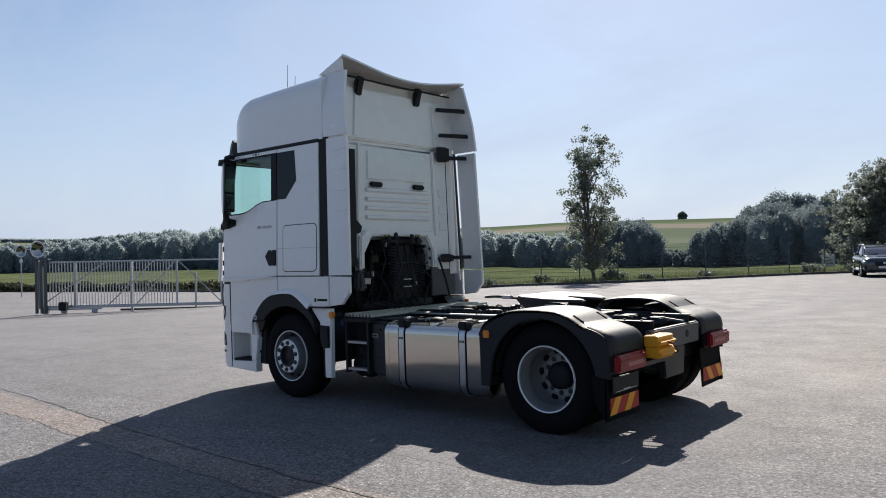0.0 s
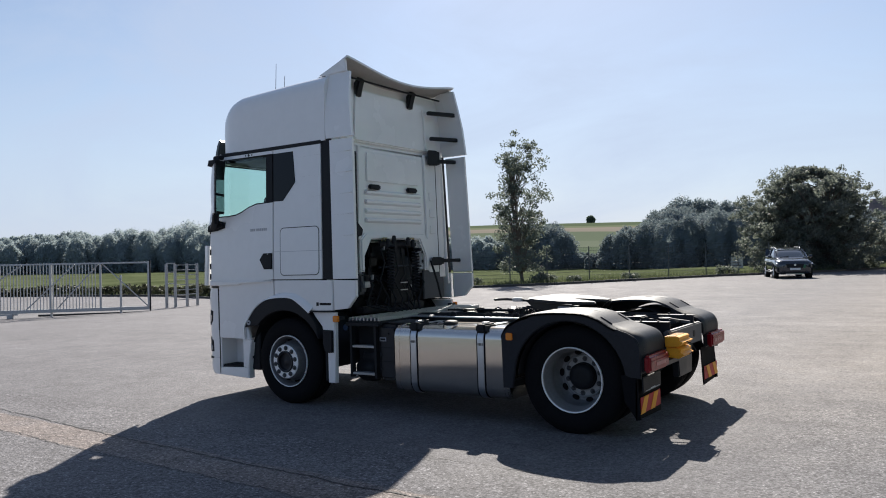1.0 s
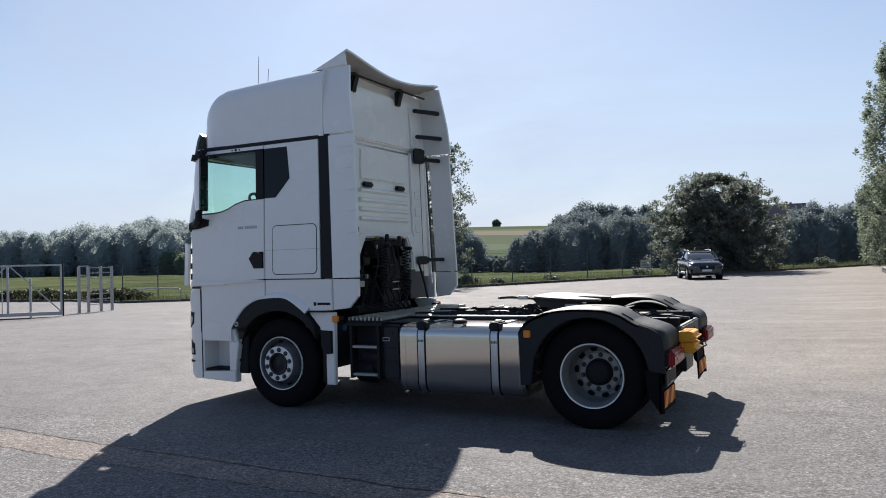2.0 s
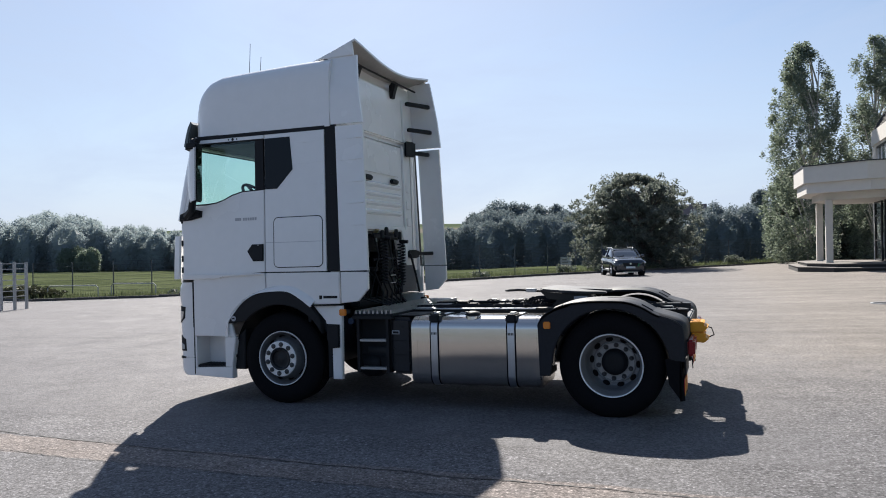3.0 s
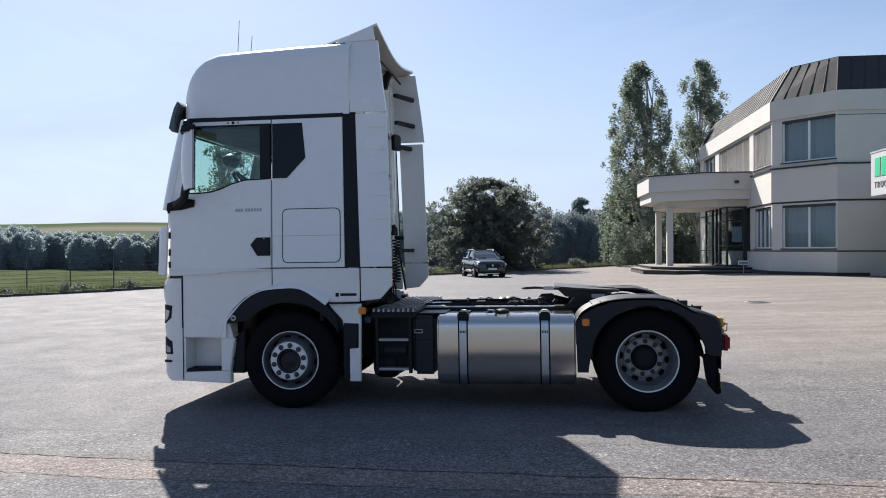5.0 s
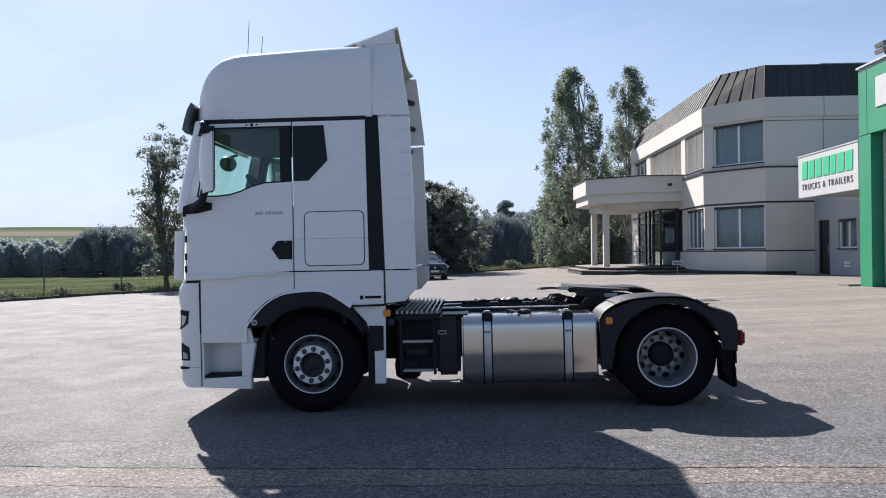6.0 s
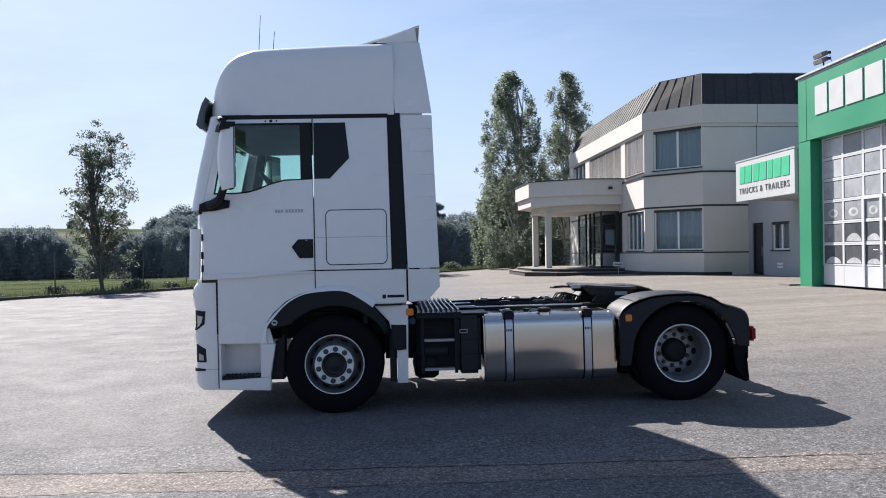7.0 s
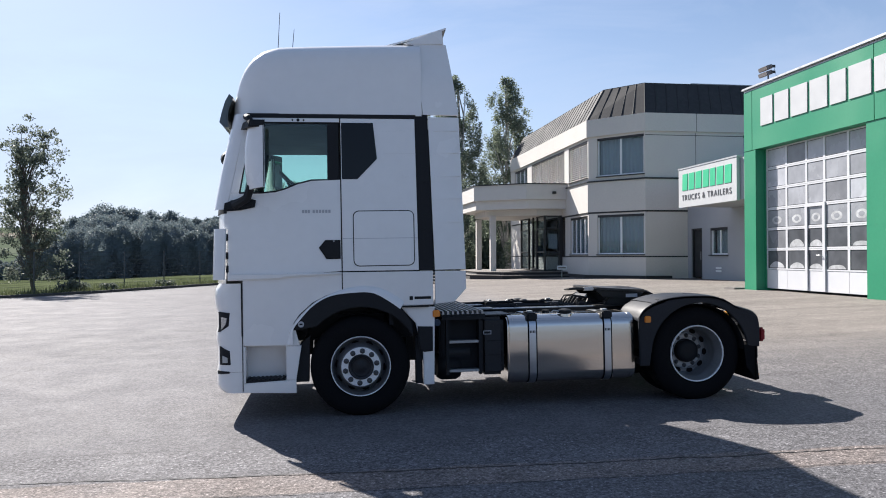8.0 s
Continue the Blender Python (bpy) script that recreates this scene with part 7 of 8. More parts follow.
def build_engine_bay():
    """What shows in the dark gap behind the cab."""
    part("engine_block", B((-0.7, 0.42, -0.38, 0.38, 0.80, 1.55), bevel=0.05), GRIME, truck)
    part("engine_tunnel", B((0.10, 0.52, -0.62, 0.60, 1.0, 1.44), bevel=0.04), BLACK, truck)
    part("air_filter", lathe([(0.001, 1.10), (0.16, 1.10), (0.19, 1.13), (0.19, 1.62), (0.15, 1.68), (0.07, 1.72), (0.07, 1.84), (0.001, 1.84)], 24, "z", (0.50, 0.28, 0)), BLACK, truck)
    part("intake_duct", B((0.40, 0.60, -0.36, 0.34, 1.66, 1.86), bevel=0.04), BLACK, truck)
    part("bulkhead", B((0.30, 0.34, -1.1, 1.1, 0.9, 1.98)), BLACK, truck, smooth=0)
    for y in (-0.42, 0.40):
        pts = [(0.62 + 0.055 * math.cos(a), y + 0.055 * math.sin(a), 1.15 + 0.30 * a / (2 * math.pi * 6)) for a in np.arange(0, 2 * math.pi * 6, 0.35)]
        part("coil_spring", tube(pts, 0.011, 6), BLACK, truck, "black cab suspension coil")
        part("damper", tube([(0.62, y, 1.0), (0.62, y, 1.60)], 0.03, 10), BLACK, truck)
        part("cab_mount", B((0.52, 0.70, y - 0.07, y + 0.07, 1.58, 1.68), bevel=0.012), GRIME, truck)
    part("mount_beam", B((0.56, 0.68, -0.62, 0.62, 1.02, 1.10), bevel=0.015), CHASSIS, truck)
    part("reservoir", B((0.56, 0.70, -0.68, -0.54, 1.25, 1.50), bevel=0.03), BOXGREY, truck, "grey plastic reservoir")
    part("bracket_plate", B((0.66, 0.70, -0.62, -0.50, 1.40, 1.48), bevel=0.008), CHASSIS, truck)
    # coiled air lines and their couplings
    for k, (y, z) in enumerate(((-0.30, 1.54), (0.20, 1.50))):
        pts = [(0.86 + 0.045 * math.cos(a), y + 0.045 * math.sin(a), z + 0.26 - 0.52 * a / (2 * math.pi * 14)) for a in np.arange(0, 2 * math.pi * 14, 0.5)]
        part("coiled_line", tube(pts, 0.008, 5), BLACK, truck, "black coiled air line")
        part("coupling", tube([(0.84, y, z + 0.28), (0.95, y, z + 0.27)], 0.022, 8), BLACK, truck)
    part("line_rail", tube([(0.78, -0.42, 1.56), (0.80, 0, 1.57), (0.78, 0.42, 1.56)], 0.014, 6), CHASSIS, truck)
    part("line_carrier", B((0.735, 0.775, -0.22, 0.12, 1.10, 1.80), (0.735, 0.775, -0.40, 0.36, 1.80, 1.88), bevel=0.02), BLACK, truck, "black carrier for the air lines")
    for y, z in ((-0.34, 1.86), (-0.22, 1.90), (0.06, 1.88), (0.16, 1.85)):
        part("line_cap", lathe([(0.001, 0.05), (0.02, 0.045), (0.026, 0.02), (0.026, -0.05), (0.001, -0.05)], 10, "z", (0.86, y, z)), BLACK, truck)
    for k in range(5):
        y = -0.38 + 0.13 * k
        part("hose", tube([(0.78, y, 1.80), (0.82, y + 0.02, 1.62 - 0.05 * k), (0.80, y - 0.05, 1.40), (0.84, y + 0.06, 1.18), (0.86, y, 1.04)], 0.011, 6), BLACK, truck)
    for y, z in ((-0.30, 1.80), (0.34, 1.82), (-0.52, 1.45), (0.22, 1.30), (-0.08, 1.22)):
        part("clip", B((0.74, 0.77, y - 0.012, y + 0.012, z - 0.03, z + 0.03), bevel=0.004), GALV, truck)
    for k in range(7):
        y = -0.55 + 0.17 * k
        part("hose", tube([(0.60, y, 1.55 - 0.05 * (k % 3)), (0.74, y + 0.06, 1.35), (0.72, y - 0.05, 1.12), (0.88, y * 0.5, 1.02)], 0.013, 6), BLACK, truck)
    # unseen masses under the frame, added to block light leaking through
    part("gearbox", prism([(0.5, 0.42), (0.5, 0.92), (1.5, 0.90), (2.0, 0.78), (2.0, 0.52), (1.4, 0.40)], "y", -0.33, 0.33, bevel=0.05), GRIME, truck)
    part("underbody_duct", B((1.55, 2.9, -0.36, -0.02, 0.50, 0.92), bevel=0.05), GRIME, truck)
    part("underbody_tank", lathe([(0.001, 2.05), (0.12, 2.08), (0.15, 2.13), (0.15, 2.85), (0.12, 2.9), (0.001, 2.93)], 20, "x", (0, 0.18, 0.72)), CHASSIS, truck)
    for y, z, r in ((-0.80, 0.42, 0.15), (-0.50, 0.40, 0.14)):
        part("air_tank", lathe([(0.001, 0.80), (r * 0.8, 0.82), (r, 0.87), (r, 1.02), (r * 0.8, 1.07), (0.001, 1.09)], 20, "x", (0, y, z)), BLACK, truck)
    part("silencer", B((0.75, 1.15, 0.55, 1.05, 0.40, 0.95), bevel=0.06), GRIME, truck)


build_engine_bay()


def build_frame_top():
    """Hoses, clamps and bolts on and between the frame rails."""
    rnd = random.Random(17)
    for s in (-1, 1):
        for x in np.arange(1.62, 4.2, 0.17):
            part("rail_bolt", disc(None, 0.011, "z", (float(x), s * 0.425, 0.98), 8, 0.014), CHASSIS, truck)
    for x, y in ((1.78, -0.36), (2.26, -0.40), (2.34, -0.34), (2.60, -0.38), (2.30, 0.20), (1.95, 0.36)):
        part("hose_clamp", tube([(x - 0.045, y, 0.985), (x - 0.04, y, 1.022), (x, y, 1.036), (x + 0.04, y, 1.022), (x + 0.045, y, 0.985)], 0.009, 6), CHASSIS, truck)
    for k in range(4):
        y = -0.30 + 0.05 * k
        pts = [(1.40 + 0.19 * i, y + 0.02 * math.sin(i * 1.3 + k), 1.0 + 0.012 * math.sin(i * 0.9 + 2 * k)) for i in range(8)]
        part("hose", tube(pts, 0.010, 6), BLACK, truck)
    for k in range(9):
        x, y = 2.56 + 0.022 * k, -0.34 + 0.055 * k
        part("hose_coupling", lathe([(0.001, 0.0), (0.017, 0.0), (0.017, 0.05), (0.011, 0.06), (0.011, 0.085), (0.001, 0.09)], 8, "z", (x, y, 0.99)), GRIME, truck)
    for k in range(6):
        y = -0.30 + 0.10 * k
        part("hose", tube([(2.52, y, 1.0), (2.58, y + 0.02, 1.07 + rnd.uniform(-0.02, 0.02)), (2.70, y + 0.05, 1.08), (2.80, y + 0.02, 1.03)], 0.009, 6), BLACK, truck)
    # lines and valves ahead of the rear cross member
    part("valve_block", B((3.72, 3.90, -0.16, 0.06, 0.90, 1.0), bevel=0.012), GRIME, truck)
    part("valve_block", B((3.96, 4.10, 0.10, 0.26, 0.88, 0.965), bevel=0.012), CHASSIS, truck)
    for k in range(7):
        y = -0.30 + 0.09 * k
        part("hose", tube([(3.55, y, 0.97), (3.75, y + rnd.uniform(-0.05, 0.05), 1.005), (3.95, y + rnd.uniform(-0.06, 0.06), 0.965), (4.20, y * 0.7, 0.93)], 0.011, 6), BLACK, truck)
    part("coupling_arm", prism([(3.9, 0.93), (4.25, 0.90), (4.25, 0.925), (3.9, 0.965)], "y", 0.30, 0.335), BOXGREY, truck, smooth=0)
    # step plate and small tank behind the catwalk
    part("cover_plate", B((1.32, 1.60, -0.98, -0.56, 0.955, 0.966), bevel=0.003), CHASSIS, truck)
    part("silver_clip", B((0.70, 0.735, -0.63, -0.53, 1.33, 1.40), bevel=0.004), GALV, truck, "bright metal bracket")
    for z in (1.27, 1.36):
        part("hose_band", B((0.835, 0.845, -0.09, 0.05, z, z + 0.012)), GALV, truck, smooth=0)
    part("strut", tube([(0.80, 0.62, 1.62), (0.84, 0.70, 1.32), (0.86, 0.74, 1.12)], 0.014, 6), BLACK, truck)
    part("grey_guard", B((0.66, 0.69, 0.60, 1.06, 1.12, 1.50), bevel=0.006), BOXGREY, truck, "grey plastic engine side guard")


build_frame_top()


def lean_in(ob):
    """The cab's flanks lean inwards above the sill."""
    for c in ob.children:
        if c.type == "MESH" and c.matrix_basis == Matrix.Identity(4):
            for v in c.data.vertices:
                if v.co.z > 1.45:
                    v.co.y *= 1 - 0.039 * min(1.0, (v.co.z - 1.45) / 1.55)
        lean_in(c)


lean_in(truck)


# ---------- parked car ----------
CARPAINT = material("dark_blue_grey_car_paint", (0.030, 0.036, 0.048), 0.16, 0.4, var=0.05, coat=1.0)
CARGLASS = material("glossy_car_glass", (0.020, 0.025, 0.032), 0.04, var=0.02, spec=1.0, coat=1.0, rough_var=0.01)


def build_car():
    """A mid-size SUV; x runs forward from the front axle, y to its left."""
    z = ground_z(-1.0, 38.0)
    c = thing("parked_car", "dark blue-grey SUV with silver roof rails parked by the kerb", "car", pose(-0.75, 37.2, z, 0, 0, math.degrees(math.atan2(-0.944, 0.33))))
    def loft(stations, n=28, pw=4.0, taper=0.0):
        bm = bmesh.new()
        rings = []
        for x, w, z0, z1 in stations:
            ring = []
            for i in range(n):
                a = 2 * math.pi * i / n
                cc, ss = math.cos(a), math.sin(a)
                e = 2 / pw
                up = math.copysign(abs(ss) ** e, ss)
                ring.append(bm.verts.new((x, w * (1 - taper * (0.5 + 0.5 * up)) * math.copysign(abs(cc) ** e, cc), (z0 + z1) / 2 + (z1 - z0) / 2 * up)))
            rings.append(ring)
        for a, b in zip(rings, rings[1:]):
            for i in range(n):
                bm.faces.new((a[i], a[(i + 1) % n], b[(i + 1) % n], b[i]))
        bm.faces.new(rings[0])
        bm.faces.new(rings[-1])
        return bm
    part("body", loft([(0.96, 0.50, 0.42, 0.76), (0.93, 0.72, 0.30, 0.86), (0.84, 0.84, 0.25, 0.94), (0.66, 0.90, 0.22, 1.00), (0.25, 0.925, 0.22, 1.05), (-0.20, 0.93, 0.22, 1.08), (-0.9, 0.93, 0.22, 1.10), (-2.0, 0.93, 0.22, 1.12), (-2.9, 0.93, 0.24, 1.14), (-3.35, 0.90, 0.30, 1.13), (-3.55, 0.82, 0.36, 1.06), (-3.60, 0.70, 0.42, 0.98)], 32, 4.2), CARPAINT, c)
    part("bonnet", loft([(0.82, 0.66, 0.86, 0.955), (0.55, 0.76, 0.92, 1.03), (0.1, 0.80, 0.98, 1.09), (-0.22, 0.80, 1.0, 1.12)], 24, 5), CARPAINT, c)
    part("greenhouse", loft([(-0.14, 0.80, 1.02, 1.10), (-0.50, 0.86, 1.02, 1.33), (-0.90, 0.88, 1.02, 1.53), (-1.25, 0.89, 1.02, 1.60), (-2.1, 0.89, 1.02, 1.63), (-2.85, 0.87, 1.02, 1.58), (-3.25, 0.82, 1.02, 1.34), (-3.45, 0.76, 1.02, 1.12)], 32, 6, 0.25), CARGLASS, c, "dark car glass")
    part("roof", loft([(-0.86, 0.60, 1.50, 1.535), (-1.2, 0.655, 1.56, 1.622), (-2.1, 0.66, 1.59, 1.652), (-2.8, 0.64, 1.55, 1.605), (-3.1, 0.58, 1.46, 1.50)], 24, 5), CARPAINT, c)
    part("windscreen_wiper", tube([(-0.12, -0.55, 1.115), (-0.24, -0.1, 1.185)], 0.012, 5), BLACK, c)
    for s in (-1, 1):
        part("pillar", tube([(-0.16, s * 0.80, 1.08), (-0.52, s * 0.755, 1.34), (-0.92, s * 0.675, 1.54)], 0.038, 8), CARPAINT, c)
        part("pillar", tube([(-1.62, s * 0.875, 1.10), (-1.68, s * 0.69, 1.60)], 0.04, 6), CARPAINT, c)
        part("pillar", prism([(-2.55, 1.10), (-3.2, 1.10), (-3.15, 1.40), (-2.8, 1.57)], "y", s * 0.70, s * 0.875, bevel=0.02), CARPAINT, c)
        part("roof_rail", tube([(-1.0, s * 0.60, 1.585), (-1.25, s * 0.635, 1.648), (-2.6, s * 0.62, 1.658), (-2.85, s * 0.60, 1.60)], 0.018, 8), STEEL, c, "silver roof rail")
        part("window_line", tube([(-0.35, s * 0.875, 1.125), (-1.6, s * 0.915, 1.135), (-2.7, s * 0.90, 1.15)], 0.012, 6), BAND, c, "chrome window line")
        mirror = part("door_mirror", lathe([(0.001, -0.11), (0.06, -0.095), (0.085, 0.0), (0.06, 0.095), (0.001, 0.11)], 14, "y", (-0.45, s * 1.02, 1.16)), CARPAINT, c)
        part("mirror_foot", tube([(-0.42, s * 0.84, 1.11), (-0.44, s * 0.97, 1.13)], 0.02, 6), BLACK, mirror)
        part("headlamp", prism([(0.60, 0.80), (0.86, 0.735), (0.89, 0.79), (0.58, 0.875)], "y", s * 0.60, s * 0.895, bevel=0.02), CHROME, c, "slim clear headlamp")
        part("running_light", prism([(0.84, 0.72), (0.895, 0.70), (0.86, 0.44), (0.83, 0.46)], "y", s * 0.715, s * 0.765, bevel=0.008), FRAMEWHITE, c)
        part("fog_bezel", prism([(0.76, 0.60), (0.90, 0.58), (0.88, 0.34), (0.74, 0.36)], "y", s * 0.58, s * 0.86, bevel=0.02), BLACK, c)
        part("sill_trim", B((-2.35, -0.45, s * 0.935 - 0.012, s * 0.935 + 0.012, 0.30, 0.37), bevel=0.008), BAND, c)
        part("door_handle", B((-1.50, -1.34, s * 0.945 - 0.01, s * 0.945 + 0.01, 0.93, 0.955), bevel=0.006), BAND, c)
        for x in (0, -2.68):
            w = new("wheel")
            w.parent = c
            part("arch", lathe([(0.345, s * 0.925), (0.425, s * 0.945), (0.43, s * 0.93), (0.37, s * 0.70)], 32, "y", (x, 0, 0.36)), BLACK, w)
            part("tyre", lathe([(0.23, s * 0.925), (0.33, s * 0.93), (0.355, s * 0.90), (0.355, s * 0.72), (0.22, s * 0.71)], 32, "y", (x, 0, 0.355)), RUBBER, w)
            part("rim", lathe([(0.245, s * 0.925), (0.225, s * 0.90), (0.22, s * 0.86), (0.001, s * 0.86)], 24, "y", (x, 0, 0.355)), RIMDARK, w)
            for k in range(5):
                a = radians(72 * k + 12)
                part("spoke", tube([(x + 0.03 * math.cos(a), s * 0.905, 0.355 + 0.03 * math.sin(a)), (x + 0.235 * math.cos(a), s * 0.92, 0.355 + 0.235 * math.sin(a))], 0.026, 6), BRIGHTSTEEL, w)
    part("grille", prism([(-0.46, 0.80), (0.46, 0.80), (0.40, 0.54), (-0.40, 0.54)], "x", 0.90, 0.965, bevel=0.02), BLACK, c)
    part("grille_badge", disc(None, 0.055, "x", (0.966, 0, 0.72), 16, 0.008), BAND, c, "bright badge")
    part("lower_grille", B((0.86, 0.945, -0.56, 0.56, 0.27, 0.42), bevel=0.02), BLACK, c)
    part("skid_plate", B((0.86, 0.94, -0.42, 0.42, 0.225, 0.265), bevel=0.012), BAND, c)
    part("plate_bar", B((0.955, 0.972, -0.26, 0.26, 0.46, 0.57), bevel=0.004), FRAMEWHITE, c, "white number-plate bar")


build_car()

# ---------- fence, hoops, gate ----------
FENCEGREEN = material("dark_green_fence_wire", (0.085, 0.095, 0.098), 0.55, 0.0, var=0.1, spec=0.25)
FENCE_LINE = [(-33, 25.2), (-27.5, 25.6), (-22.8, 26.3), (-18.5, 26.8), (-15.8, 29.0), (-12.5, 31.6), (-9.4, 36.2), (-6.3, 41.2), (-1.8, 46.6), (3.2, 54.6), (8.2, 61.2), (16, 69)]


def build_fence():
    f = thing("mesh_fence", "tall dark wire-mesh fence along the meadow", "fence")
    ph, sp = 2.05, 2.75
    post_me = mesh_of("post", tube([(0, 0, -0.3), (0, 0, ph + 0.05)], 0.032, 8), FENCEGREEN)
    wires = bmesh.new()
    L = sp
    for k in range(11):
        zz = 0.05 + k * 0.2
        add_box(wires, 0.03, L - 0.03, -0.006, 0.006, zz, zz + 0.013)
    for k in range(1, 25):
        x = k * L / 25
        add_box(wires, x - 0.0018, x + 0.0018, -0.0018, 0.0018, 0.02, ph)
    panel_me = mesh_of("mesh_panel", wires, FENCEGREEN, 0)
    pos = []
    for (x0, y0), (x1, y1) in zip(FENCE_LINE, FENCE_LINE[1:]):
        ln = math.hypot(x1 - x0, y1 - y0)
        n = max(1, round(ln / sp))
        for k in range(n):
            t = k / n
            pos.append((x0 + (x1 - x0) * t, y0 + (y1 - y0) * t))
    pos.append(FENCE_LINE[-1])
    for i, (x, y) in enumerate(pos):
        z = terrain_z(x, y) + 0.05
        o = new("post", post_me)
        o.parent = f
        o.location = (x, y, z)
        if i + 1 < len(pos):
            nx, ny = pos[i + 1]
            nz = terrain_z(nx, ny) + 0.05
            p = new("mesh_panel", panel_me)
            p.parent = f
            d = math.hypot(nx - x, ny - y)
            p.matrix_basis = Matrix.Translation((x, y, z)) @ Matrix.Rotation(math.atan2(ny - y, nx - x), 4, "Z") @ Matrix.Rotation(-math.atan2(nz - z, d), 4, "Y") @ Matrix.Diagonal((d / sp, 1, 1, 1))


build_fence()


def hoop(x, y, ang, ln):
    t = thing("barrier_hoop", "low galvanised tube hoop in the verge", "barrier", pose(x, y, ground_z(x, y), 0, 0, ang), group="barrier hoops by the fence")
    h = ln / 2
    part("rail", tube([(-h, 0, -0.2), (-h, 0, 0.62), (-h + 0.12, 0, 0.74), (h - 0.12, 0, 0.74), (h, 0, 0.62), (h, 0, -0.2)], 0.03, 8), GALV, t)


hoop(-26.2, 25.7, 10, 2.7)
hoop(-29.3, 24.5, 24, 2.7)


def build_sliding_gate():
    a, b = Vector((-28.2, 7.56)), Vector((-22.7, 13.29))
    ang = math.degrees(math.atan2(b.y - a.y, b.x - a.x))
    k_gate = Matrix.Scale(1.18, 4)
    ln = (b - a).length / 1.18
    zg = -0.735
    t = thing("sliding_gate", "long galvanised sliding gate with vertical bars", "gate", pose(a.x, a.y, zg, 0, 0, ang) @ k_gate)
    z0, z1 = 0.16, 1.93
    part("top_rail", B((0.05, ln, -0.03, 0.03, z1 - 0.06, z1), bevel=0.006), GALV, t)
    part("bottom_rail", B((0.05, ln, -0.05, 0.05, z0, z0 + 0.12), bevel=0.008), GALV, t)
    solid = ln * 0.74
    for x in (0.07, ln * 0.20, ln * 0.50, ln * 0.75, ln - 0.03):
        part("upright", B((x - 0.035, x + 0.035, -0.03, 0.03, z0 + 0.12, z1 - 0.06), bevel=0.005), GALV, t)
    bar_me = mesh_of("bar", B((-0.013, 0.013, -0.013, 0.013, z0 + 0.12, z1 - 0.06)), GALV, 0)
    n = 46
    for k in range(1, n):
        o = new("bar", bar_me)
        o.parent = t
        o.location = (solid * k / n, 0, 0)
    for x0, x1 in ((0.10, ln * 0.36), (ln * 0.38, ln * 0.62), (ln * 0.53, ln * 0.74)):
        part("brace", tube([(x0, 0.02, z0 + 0.12), (x1, 0.02, z1 - 0.06)], 0.022, 6), GALV, t)
    part("brace", tube([(ln * 0.76, 0.02, z1 - 0.06), (ln - 0.05, 0.02, z0 + 0.12)], 0.022, 6), GALV, t)
    p = thing("gate_post", "dark steel portal post with gate guide", "post", pose(a.x, a.y, zg, 0, 0, ang) @ k_gate)
    for x in (0.02, 0.20, 0.34):
        part("column", B((x - 0.045, x + 0.045, -0.19, -0.10, 0, 2.0), bevel=0.006), FENCEGREEN, p)
    part("guide", B((-0.1, 0.45, -0.19, 0.06, 1.98, 2.04), bevel=0.006), FENCEGREEN, p)
    part("motor_box", B((0.86, 1.13, -0.40, -0.14, 0.10, 0.42), bevel=0.03), BLACK, p)
    for x in (0.30, 0.95, 2.05):
        part("roller_foot", B((x - 0.10, x + 0.10, -0.12, 0.12, -0.02, 0.14), bevel=0.02), GALV, p)
    part("roller_beam", B((0.2, 2.3, -0.05, 0.05, 0.10, 0.15)), GALV, p, smooth=0)
    for k, x in enumerate((ln * 0.50, ln * 0.85)):
        q = thing("gate_support", "short galvanised gate support post", "post", pose(a.x + (b.x - a.x) * x / ln, a.y + (b.y - a.y) * x / ln, zg, 0, 0, ang) @ k_gate, group="gate supports")
        part("stub", B((-0.035, 0.035, 0.08, 0.15, -0.02, 1.93 if k == 0 else 1.45), bevel=0.006), GALV, q)
    # the fixed panel on the far side of the drive
    w = thing("fence_panel", "galvanised panel of level rails beside the drive", "fence", pose(-24.9, 15.8, -0.745, 0, 0, 90) @ k_gate)
    for x in (0, 0.42, 1.00, 1.52):
        part("upright", B((x - 0.045, x + 0.045, -0.045, 0.045, 0, 1.80), bevel=0.006), GALV, w)
    part("cap_rail", B((0.0, 0.42, -0.03, 0.03, 1.803, 1.84), bevel=0.005), GALV, w)
    for z in (0.45, 0.98, 1.45):
        part("rail", B((0.046, 0.374, -0.015, 0.015, z, z + 0.035), bevel=0.004), GALV, w)
    for k in range(8):
        z = 0.30 + k * 0.205
        part("rail", B((0.466, 0.954, -0.015, 0.015, z, z + 0.03), bevel=0.004), GALV, w)
        part("rail", B((1.046, 1.474, -0.015, 0.015, z, z + 0.03), bevel=0.004), GALV, w)
    part("end_buffer", B((ln + 0.002, ln + 0.05, -0.035, 0.035, z0 - 0.05, z1 + 0.05), bevel=0.006), BLACK, t, "black rubber end strip")
    r = thing("ground_rail", "dark steel guide rail lying on the asphalt", "rail", pose(a.x, a.y, zg, 0, 0, ang) @ k_gate)
    part("rail", B((ln * 0.42, ln * 1.45, 0.42, 0.54, 0.0, 0.07), bevel=0.01), CHASSIS, r)


build_sliding_gate()

MIRRORRED = material("pale_red_mirror_rim", (0.55, 0.22, 0.18), 0.5, var=0.1)


